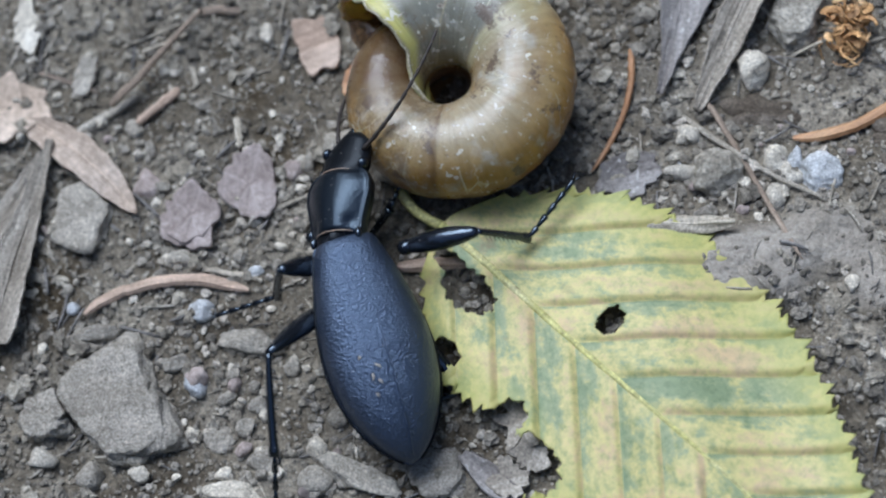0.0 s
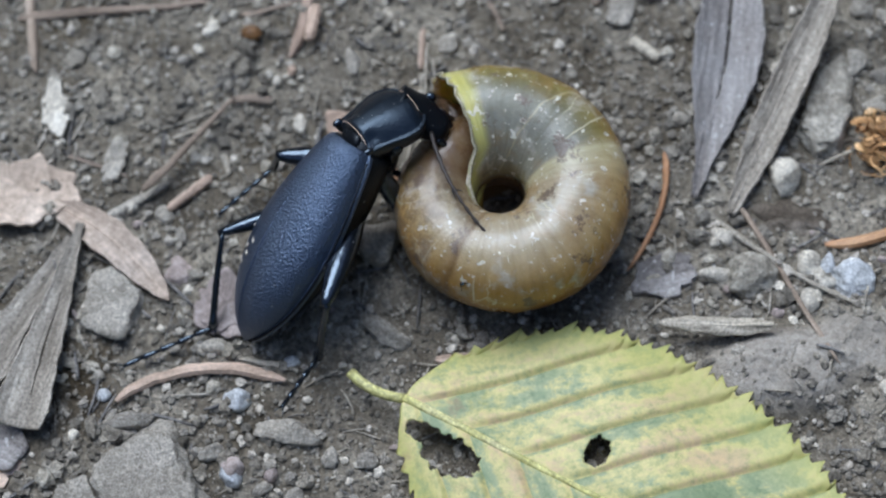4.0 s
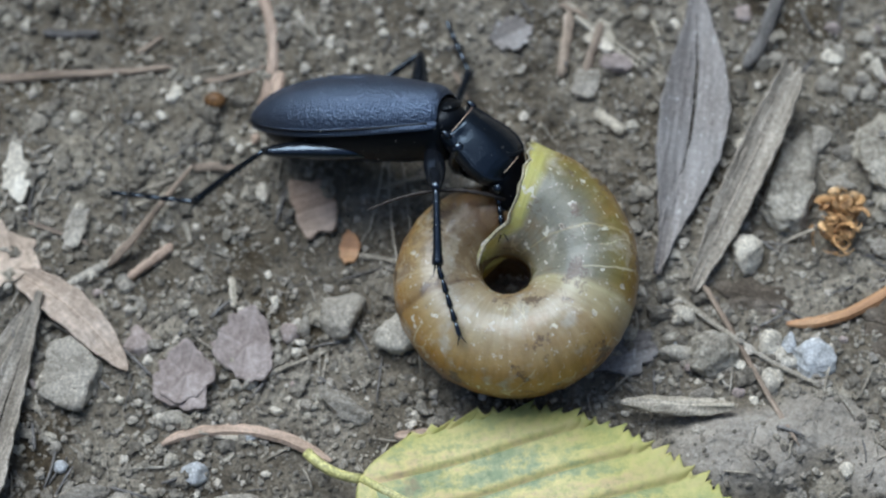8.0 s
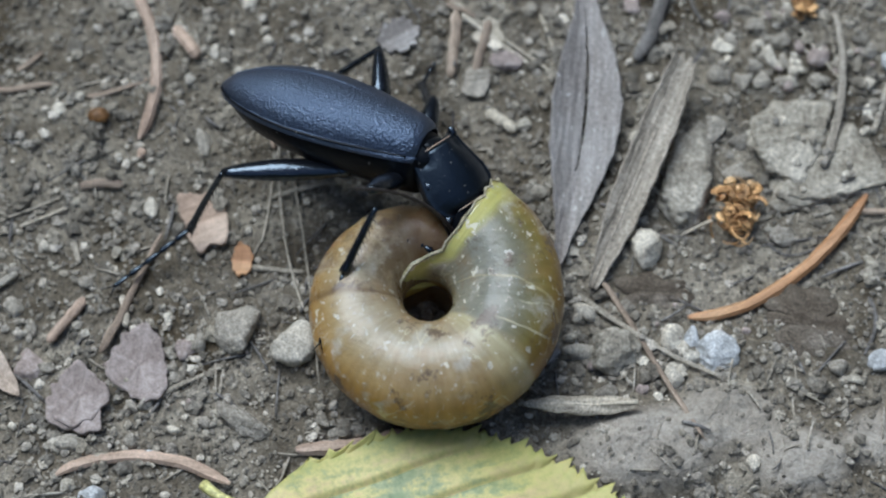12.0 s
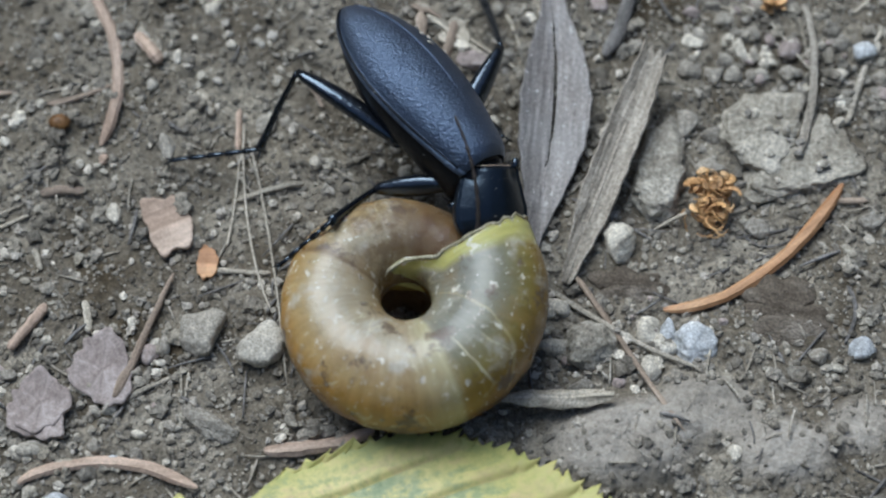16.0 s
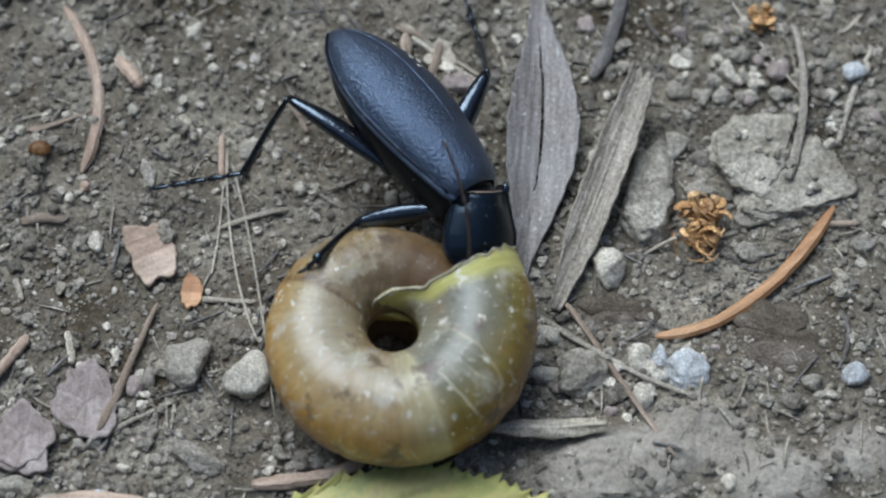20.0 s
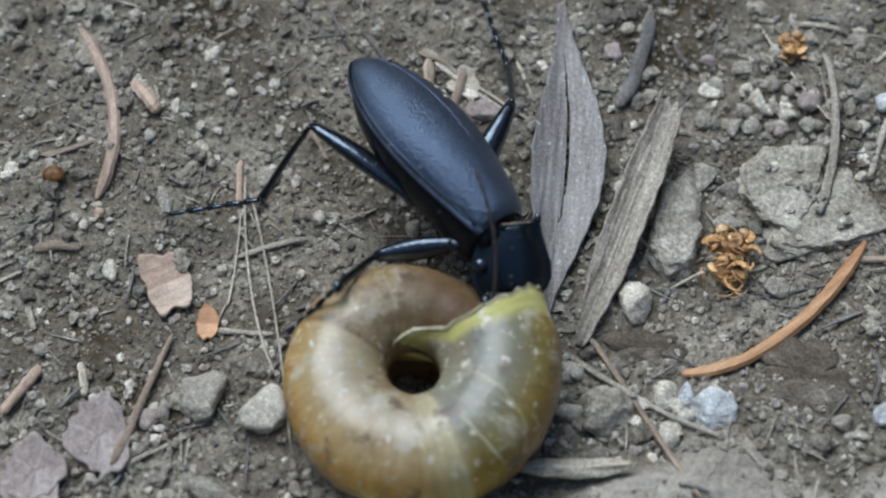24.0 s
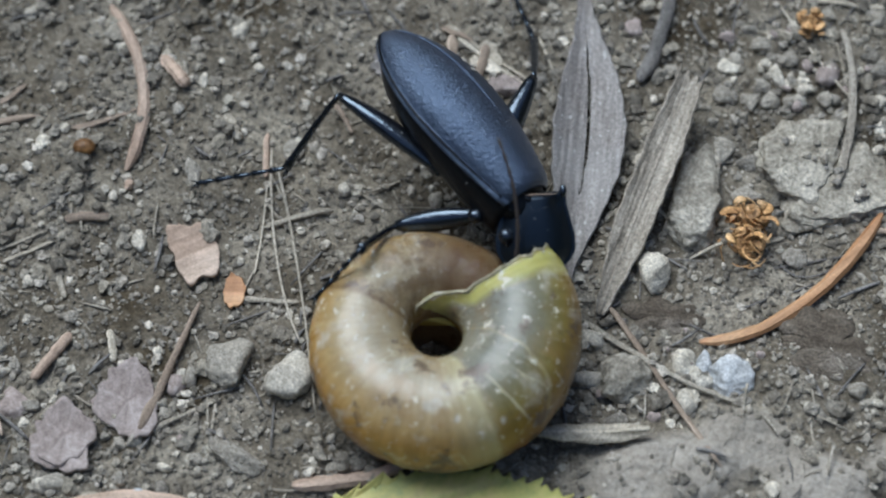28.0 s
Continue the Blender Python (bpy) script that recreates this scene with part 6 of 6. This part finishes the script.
# Seconds, place in millimetres, tilts and turn in degrees
SNAIL = [
    (0, -10.94, -5.84, 0.30, 0.00, 0.00, 150.54),
    (1, -10.29, -5.94, 0.30, 0.00, 0.00, 155.02),
    (2, -10.48, -6.80, 0.30, 0.00, 0.00, 148.26),
    (2.5, -11.72, -6.73, 0.30, 0.00, 0.00, 145.87),
    (3, -9.53, -6.96, 0.30, 0.00, 0.00, 143.58),
    (3.5, -10.44, -7.19, 0.30, 0.00, 0.00, 130.22),
    (5.5, -7.48, -7.46, 0.30, 0.00, 0.00, 124.51),
    (6, -8.62, -6.98, 0.30, 0.00, 0.00, 119.85),
    (7, -6.76, -7.63, 0.30, 0.00, 0.00, 99.66),
    (8, -5.86, -7.49, 0.30, 0.00, 0.00, 89.54),
    (9, -3.87, -8.33, 0.30, 0.00, 0.00, 71.70),
    (10, -3.82, -9.19, 0.30, 0.00, 0.00, 73.22),
    (11, -3.68, -9.58, 0.30, 0.00, 0.00, 72.55),
    (11.5, -3.67, -9.52, 0.30, 0.00, 0.00, 72.40),
    (13.5, -2.58, -9.63, 0.30, 0.00, 0.00, 39.40),
    (14, -2.57, -9.57, 0.30, 0.00, 0.00, 39.25),
    (17, -2.78, -10.20, 0.30, 0.00, 0.00, 40.03),
    (20, -2.92, -10.17, 0.30, 0.00, 0.00, 38.54),
    (25, -2.86, -10.70, 0.30, 0.00, 0.00, 39.12),
    (28, -2.78, -10.43, 0.30, 0.00, 0.00, 41.52),
]
# Seconds, stalk end in millimetres, turn in degrees
LEAFWAY = [
    (0, -15.92, -15.00, 0.00, -40.0),
    (1, -15.82, -14.90, 0.00, -40.0),
    (2, -16.52, -16.10, 0.00, -38.0),
    (2.5, -18.10, -16.30, 0.00, -38.5),
    (3, -18.90, -18.50, 0.00, -35.5),
    (3.5, -23.70, -24.30, 0.00, -25.7),
    (5.5, -23.80, -25.10, 0.00, -23.5),
    (8, -24.00, -25.20, 0.00, -23.5),
    (11, -24.30, -26.30, 0.00, -23.5),
    (11.5, -24.30, -26.30, 0.00, -23.5),
    (13.5, -23.40, -27.55, 0.00, -23.0),
    (14, -23.40, -27.55, 0.00, -23.0),
    (28, -23.40, -27.55, 0.00, -23.0),
]
# Litter that the hind foot drags along: seconds, one end (millimetres), turn in degrees
NEEDLE_WAY = [
    (0, -38.59, 5.03, -124.72),
    (7.8, -38.59, 5.03, -124.72),
    (8.6, -40.88, 4.93, -91.90),
    (9, -32.03, 1.42, -110.35),
    (11.5, -32.03, 1.42, -110.35),
    (13, -25.29, -3.99, -109.16),
    (28, -25.29, -3.99, -109.16),
]
CHIP_WAY = [
    (0, -40.19, -3.70, -136.20),
    (8, -40.19, -3.70, -136.20),
    (8.8, -37.47, -7.31, -124.57),
    (28, -37.47, -7.31, -124.57),
]
TWIG_WAY = [
    (0, -46.62, -28.56, 11.3),
    (6.2, -46.62, -28.56, 11.3),
    (6.9, -38.3, -24.5, -1.0),
    (9, -38.5, -25.4, -1.0),
    (28, -38.3, -25.6, -1.0),
]
PIECE_WAY = [
    (0, -31.0, 15.7, -94.0),
    (8.5, -31.0, 15.7, -94.0),
    (8.9, -30.45, 22.3, -53.8),
    (28, -30.45, 22.3, -53.8),
]
# Antennae: seconds, where the tip is held (millimetres)
FEEL = {
    1: [
        (0, -20.13, -3.01, 0.50),
        (1, -22.12, -6.61, -3.00),
        (2, -26.86, -2.78, 3.50),
        (3, -15.91, -0.96, -4.00),
        (6, -11.77, -2.71, -3.00),
        (8, -7.90, 0.82, -4.00),
        (9, -1.64, 11.80, 12.50),
        (10, -2.63, 10.55, 14.00),
        (11, -3.27, 10.06, 14.00),
        (14, 7.30, -1.32, -3.50),
        (17, 7.07, -2.64, -3.50),
        (20, 6.79, -2.28, -4.00),
        (25, 6.80, -2.51, -4.00),
        (28, 6.80, -2.51, -4.00),
    ],
    -1: [
        (0, -10.66, -1.77, 14.00),
        (1, -11.66, -11.42, 19.50),
        (2, -8.19, -15.38, 17.00),
        (3, -7.86, -15.65, 5.50),
        (6, -11.49, -11.44, 16.00),
        (7, -20.37, -4.28, 10.50),
        (8, -20.96, -3.74, 11.50),
        (9, -15.24, -3.72, 11.00),
        (10, -8.14, -7.21, 18.50),
        (11, -10.70, -8.11, 16.00),
        (14, 1.51, 5.62, 17.00),
        (17, 1.97, 4.93, 17.50),
        (20, 1.92, 4.80, 17.00),
        (25, 2.88, 5.06, 16.50),
        (28, 2.88, 5.06, 16.50),
    ],
}
# Legs: seconds, knee, ankle, end of the foot (millimetres)
FEET = {
    ('mid', 'left'): [
        (0, -24.83, -26.70, 11.00, -26.53, -27.10, 4.00, -33.11, -28.55, 1.50),
        (1, -26.28, -24.74, 11.00, -27.63, -27.11, 4.00, -33.60, -28.89, 1.00),
        (2, -27.56, -23.54, 7.50, -28.52, -26.13, 1.00, -33.56, -28.60, 0.50),
        (2.5, -34.24, -19.09, 5.00, -34.24, -26.10, 2.00, -40.35, -28.83, 0.50),
        (3, -30.32, -9.89, 8.50, -32.44, -10.61, 1.50, -34.66, -13.39, 6.50),
        (3.5, -32.63, -8.52, 8.50, -33.94, -6.44, 1.50, -38.65, -12.15, 0.50),
        (5.5, -23.39, 4.55, 6.50, -26.46, 9.62, 2.00, -27.01, 8.28, 8.00),
        (6, -23.42, 4.26, 9.00, -25.70, 9.13, 4.00, -26.94, 11.93, 1.00),
        (8, -12.64, 10.61, 4.00, -11.40, 17.00, 1.00, -13.55, 21.75, 0.50),
        (9, -7.31, 9.66, 3.50, -7.09, 16.41, 1.50, -8.54, 21.45, 0.50),
        (10, -6.51, 9.66, 4.00, -6.80, 16.28, 1.50, -7.34, 21.68, 0.50),
        (11, -4.48, 11.20, 8.00, -6.36, 16.52, 3.00, -7.22, 23.07, 0.50),
        (11.5, -4.55, 11.35, 7.50, -6.33, 16.56, 3.00, -7.22, 23.07, 0.50),
        (13.5, 3.03, 11.11, 8.00, 6.63, 11.30, 1.50, 6.72, 7.99, 6.50),
        (14, 3.06, 11.03, 8.00, 6.62, 11.32, 1.50, 6.67, 8.13, 6.50),
        (20, 2.97, 9.40, 7.00, 6.09, 9.69, 0.50, 6.28, 6.50, 6.00),
        (28, 3.24, 9.03, 7.00, 6.38, 9.63, 0.50, 6.61, 6.31, 6.00),
    ],
    ('hind', 'left'): [
        (0, -25.06, -34.74, 11.00, -24.25, -45.04, 6.50, -24.87, -50.20, 0.50),
        (1, -26.29, -33.92, 10.50, -24.20, -45.20, 6.00, -24.94, -49.80, 0.50),
        (2, -27.64, -32.62, 4.50, -24.87, -42.05, 1.50, -22.50, -48.00, 7.00),
        (2.5, -32.93, -24.19, 10.00, -31.49, -26.82, 1.00, -44.48, -30.08, 2.00),
        (3, -35.24, -18.20, 6.50, -35.20, -25.48, 0.50, -43.71, -29.84, 0.50),
        (3.5, -36.19, -17.21, 6.00, -35.55, -24.88, 0.50, -42.84, -29.67, 0.50),
        (5.5, -32.64, 3.76, 9.00, -38.88, 0.99, 2.00, -46.00, 0.59, 0.50),
        (6, -32.83, 5.82, 6.00, -40.37, 1.73, 1.50, -49.40, 2.87, 0.50),
        (6.5, -34.29, 2.65, 6.00, -41.72, 2.13, 1.50, -49.91, 2.87, 0.50),
        (7, -33.60, 2.56, 6.00, -41.97, 1.96, 1.50, -49.07, 2.56, 0.50),
        (7.5, -32.61, 4.27, 6.00, -41.06, 1.37, 1.50, -48.86, 2.79, 0.50),
        (8, -16.30, 16.93, 5.00, -23.83, 11.42, 2.00, -25.90, 8.25, 9.00),
        (9, -10.82, 17.41, 6.50, -18.06, 11.24, 3.00, -20.59, 8.35, 10.00),
        (10, -12.01, 16.50, 7.50, -19.19, 11.09, 3.00, -21.67, 7.91, 10.00),
        (11, -11.45, 16.29, 8.50, -18.38, 10.89, 3.50, -20.04, 7.68, 10.50),
        (11.5, -11.59, 16.37, 8.00, -18.40, 11.18, 3.00, -19.93, 8.19, 10.00),
        (13.5, 6.45, 16.90, 8.00, 4.62, 25.15, 3.50, 3.83, 32.48, 0.50),
        (14, 6.51, 16.74, 8.00, 4.60, 25.21, 3.50, 3.83, 32.48, 0.50),
        (20, 6.40, 15.78, 9.00, 6.01, 22.63, 2.50, 4.73, 29.16, 0.50),
        (28, 6.47, 15.88, 8.50, 6.72, 23.55, 2.50, 4.55, 30.76, 0.50),
    ],
    ('mid', 'right'): [
        (0, -6.87, -21.67, 9.00, -3.67, -20.53, 4.60, 0.38, -16.09, 4.40),
        (1, -8.80, -20.83, 9.00, -5.05, -19.76, 4.60, -0.48, -16.78, 4.40),
        (2, -9.63, -19.88, 9.00, -6.01, -18.91, 4.60, -0.73, -16.57, 4.40),
        (2.5, -12.23, -19.14, 9.00, -9.56, -18.84, 4.60, -2.98, -17.87, 4.40),
        (3, -14.77, -17.43, 9.00, -10.33, -20.04, 4.60, -4.85, -20.20, 4.40),
        (3.5, -19.51, -9.92, 3.50, -14.39, -16.07, 1.50, -12.90, -19.23, 7.00),
        (5.5, -20.19, -8.43, 4.00, -16.17, -14.30, 3.00, -14.94, -17.01, 8.50),
        (6, -20.02, -9.63, 10.00, -17.83, -12.30, 3.50, -16.34, -15.77, 8.50),
        (7, -16.41, -0.68, 12.00, -18.13, -5.05, 7.00, -17.79, -8.83, 3.00),
        (8, -12.93, -2.75, 16.00, -12.22, -10.21, 14.00, -9.70, -15.88, 11.50),
        (9, -9.10, -3.01, 16.50, -11.79, -7.37, 12.00, -13.15, -16.18, 9.50),
        (10, -7.81, -3.46, 17.00, -9.73, -6.21, 11.00, -9.74, -16.49, 8.00),
        (11, -8.68, -3.69, 17.00, -12.48, -7.66, 12.50, -13.90, -16.55, 9.00),
        (11.5, -8.60, -3.57, 17.00, -12.48, -7.67, 12.50, -13.86, -16.71, 9.50),
        (13.5, -5.32, 1.41, 7.50, -9.13, -3.52, 11.00, -13.94, -6.33, 7.50),
        (14, -5.31, 1.40, 7.50, -9.12, -3.53, 11.00, -13.93, -6.36, 7.50),
        (20, -6.09, 0.33, 8.00, -9.51, -5.01, 11.50, -13.87, -6.90, 7.00),
        (28, -6.47, 0.18, 8.00, -9.29, -4.27, 12.50, -13.55, -7.01, 8.00),
    ],
    ('hind', 'right'): [
        (0, -8.05, -34.94, 1.50, -17.00, -38.38, 0.50, -16.42, -34.75, 7.50),
        (1, -9.92, -33.58, 2.00, -18.45, -37.09, 0.50, -17.84, -34.33, 8.00),
        (2, -11.82, -32.11, 3.00, -19.99, -35.59, 0.50, -19.29, -32.86, 8.00),
        (2.5, -18.60, -30.32, 3.00, -14.85, -39.72, 1.00, -13.54, -45.48, 7.00),
        (3, -21.74, -27.56, 1.50, -17.63, -35.94, 3.00, -16.32, -41.66, 8.50),
        (3.5, -23.24, -22.24, 10.50, -25.00, -23.57, 1.00, -24.49, -29.14, 7.50),
        (5.5, -34.88, -14.95, 8.00, -37.51, -20.06, 0.50, -44.65, -25.42, 0.50),
        (6, -34.93, -12.44, 8.00, -36.86, -19.33, 1.50, -42.49, -24.90, 0.50),
        (7, -31.22, -6.45, 8.00, -31.37, -14.13, 2.00, -33.17, -22.17, 3.00),
        (8, -30.71, 3.09, 9.00, -38.00, -0.66, 3.50, -47.26, 1.00, 1.00),
        (9, -25.26, 0.62, 10.00, -28.83, -1.94, 1.50, -30.22, -7.72, 7.00),
        (10, -24.42, 0.67, 9.00, -29.93, -4.07, 2.50, -32.46, -10.79, 6.50),
        (11, -24.62, -0.37, 10.50, -28.80, -2.28, 2.00, -36.37, -9.86, 0.50),
        (11.5, -24.51, -0.19, 10.50, -28.79, -2.26, 2.00, -36.37, -9.86, 0.50),
        (13.5, -13.26, 11.61, 11.50, -17.12, 7.12, 3.50, -26.51, 7.40, 1.50),
        (14, -13.29, 11.70, 11.50, -17.14, 7.17, 3.50, -26.59, 7.67, 1.00),
        (20, -12.40, 11.77, 11.50, -17.14, 7.48, 4.00, -26.38, 7.30, 1.50),
        (28, -11.88, 12.08, 11.50, -17.27, 7.84, 4.50, -26.29, 7.81, 1.50),
    ],
    ('fore', 'left'): [
        (0, -23.99, -15.33, -5.00, -23.99, -15.33, 3.00, -22.39, -10.11, 2.00),
        (1, -24.77, -13.67, -5.00, -24.77, -13.67, 3.00, -23.20, -9.06, 2.00),
        (3, -26.10, -0.25, -5.00, -26.10, -0.25, 3.00, -21.40, 0.34, 5.00),
        (5.5, -19.16, 7.06, -3.00, -19.16, 7.06, 5.00, -14.97, 5.28, 8.00),
        (8, -4.77, 3.40, 0.00, -4.77, 3.40, 8.00, -4.32, 0.71, 8.00),
        (11, 0.24, 3.74, 0.00, 0.24, 3.74, 8.00, 0.60, 1.04, 8.00),
        (11.5, 0.24, 3.74, 0.00, 0.24, 3.74, 8.00, 0.60, 1.04, 8.00),
        (13.5, 7.52, 2.45, -3.00, 7.52, 2.45, 5.00, 6.99, 0.19, 4.00),
        (14, 7.52, 2.45, -3.00, 7.52, 2.45, 5.00, 6.99, 0.19, 4.00),
        (28, 7.51, 1.99, -3.00, 7.51, 1.99, 5.00, 6.98, -0.19, 4.00),
    ],
    ('fore', 'right'): [
        (0, -16.48, -17.49, -5.00, -16.48, -17.49, 3.00, -14.97, -13.71, 4.00),
        (1, -17.31, -15.83, -5.00, -17.31, -15.83, 3.00, -15.16, -13.25, 4.00),
        (3, -19.44, -9.45, -3.00, -19.44, -9.45, 5.00, -17.07, -9.37, 8.00),
        (5.5, -15.45, -3.21, 0.00, -15.45, -3.21, 8.00, -12.91, -7.41, 10.00),
        (8, -7.37, 0.53, 2.00, -7.37, 0.53, 10.00, -6.49, -4.34, 9.00),
        (11, -6.29, -4.17, 1.00, -6.29, -4.17, 9.00, -3.55, -5.21, 9.00),
        (11.5, -6.29, -4.17, 1.00, -6.29, -4.17, 9.00, -3.55, -5.21, 9.00),
        (13.5, 1.96, -1.00, 1.00, 1.96, -1.00, 9.00, 3.06, -4.05, 8.00),
        (14, 1.96, -1.00, 1.00, 1.96, -1.00, 9.00, 3.06, -4.05, 8.00),
        (28, 2.92, -1.42, 1.00, 2.92, -1.42, 9.00, 3.96, -4.38, 8.00),
    ],
}
def body_pose(t):
    v = eased(BODY, t)
    waist, rear, roll = Vector(v[:3]), Vector(v[3:6]), v[6]
    return frame_of(waist, waist - rear, (0, 0, 1)) @ pose(0, 0, 0, -roll)


def fore_pose(t):
    v = eased(FORE, t)
    base, neck = Vector(v[:3]), Vector(v[3:6])
    return frame_of(base, neck - base, (0, 0, 1)) @ pose(0, 0, 0, -v[6])


def head_pose(t):
    v = eased(FORE, t)
    m = fore_pose(t)
    neck = m @ Vector((6.5 * MM, 0, -0.2 * MM))
    return frame_of(neck / MM, Vector(v[7:10]) - neck / MM, m.to_3x3() @ Vector((0, 0, 1)))


def feeler_pose(t, side):
    """An antenna in the head's space, its tip towards where it is held."""
    root = Vector((3.0, side * 1.6, 0.3))
    m = head_pose(t).inverted()
    aim = m @ (Vector(eased(FEEL[side], t)) * MM) / MM - root
    chord = frame_of((0, 0, 0), (13.0, side * 3.0, -1.2), (0, 0, 1))
    return frame_of(root, aim, m.to_3x3() @ Vector((0, 0, 1))) @ chord.inverted()


def leg_poses(t, key):
    """Femur, tibia and tarsus at a time, in the body's space (the tarsus in the tibia's), from where the foot stands."""
    femur, tibia, tarsus, hip, fem, tib, side = LEG[key]
    v = eased(FEET[key], t)
    m = body_pose(t)
    inv = m.inverted()
    hip = Vector(hip)
    ankle = inv @ (Vector(v[3:6]) * MM) / MM
    toe = inv @ (Vector(v[6:9]) * MM) / MM
    d = ankle - hip
    reach = min(max(d.length, abs(fem - tib) + 0.6), fem + tib - 0.15)
    ankle = hip + d.normalized() * reach
    d = ankle - hip
    a = (fem * fem - tib * tib + reach * reach) / (2 * reach)
    h = math.sqrt(max(0.0, fem * fem - a * a))
    pole = inv @ (Vector(v[:3]) * MM) / MM - hip
    side_way = pole - d.normalized() * pole.dot(d.normalized())
    knee = hip + d.normalized() * a + side_way.normalized() * h
    if key[0] != "fore":  # the knee is where it shows; the femur slides in its socket under the body
        knee = inv @ (Vector(v[:3]) * MM) / MM
        hip = knee - (knee - hip).normalized() * fem
        ankle = inv @ (Vector(v[3:6]) * MM) / MM
        ankle = knee + (ankle - knee).normalized() * tib
    mf = frame_of(hip, knee - hip, side_way)
    mt = frame_of(knee, ankle - knee, side_way)
    way = toe - ankle
    ms = frame_of(ankle, way, inv.to_3x3() @ Vector((0, 0, 1)))
    return mf, mt, mt.inverted() @ ms


def motions():
    walk(shell, [(t, pose(x * MM, y * MM, z * MM, tx, ty, az)) for t, x, y, z, tx, ty, az in SNAIL])
    walk(leaf, [(t, pose(x * MM, y * MM, z * MM, 0, 0, az)) for t, x, y, z, az in LEAFWAY])
    for drawn, rows in ((drawn_needle, NEEDLE_WAY), (drawn_chip, CHIP_WAY), (drawn_twig, TWIG_WAY), (drawn_piece, PIECE_WAY)):
        walk(drawn, [(t, pose(x * MM, y * MM, (footing(x, y, 1.5) + 0.7) * MM, 0, 0, az)) for t, x, y, az in rows])
    times = sorted({r[0] for r in BODY} | {r[0] for r in FORE})
    walk(bug, [(t, body_pose(t)) for t in times])
    walk(fore, [(t, body_pose(t).inverted() @ fore_pose(t)) for t in times])
    walk(head, [(t, body_pose(t).inverted() @ head_pose(t)) for t in times])
    for fe, side in zip(feelers, (1, -1)):
        walk(fe, [(t, feeler_pose(t, side)) for t in sorted(set(times) | {r[0] for r in FEEL[side]} | {0.5, 1.5, 2.7, 4.5, 12.2, 12.8})])
    for key in FEET:
        femur, tibia, tarsus = LEG[key][:3]
        rows = [(t, *leg_poses(t, key)) for t in sorted(set(times) | {r[0] for r in FEET[key]})]
        walk(femur, [(t, a) for t, a, b, c in rows])
        walk(tibia, [(t, b) for t, a, b, c in rows])
        walk(tarsus, [(t, c) for t, a, b, c in rows])


motions()
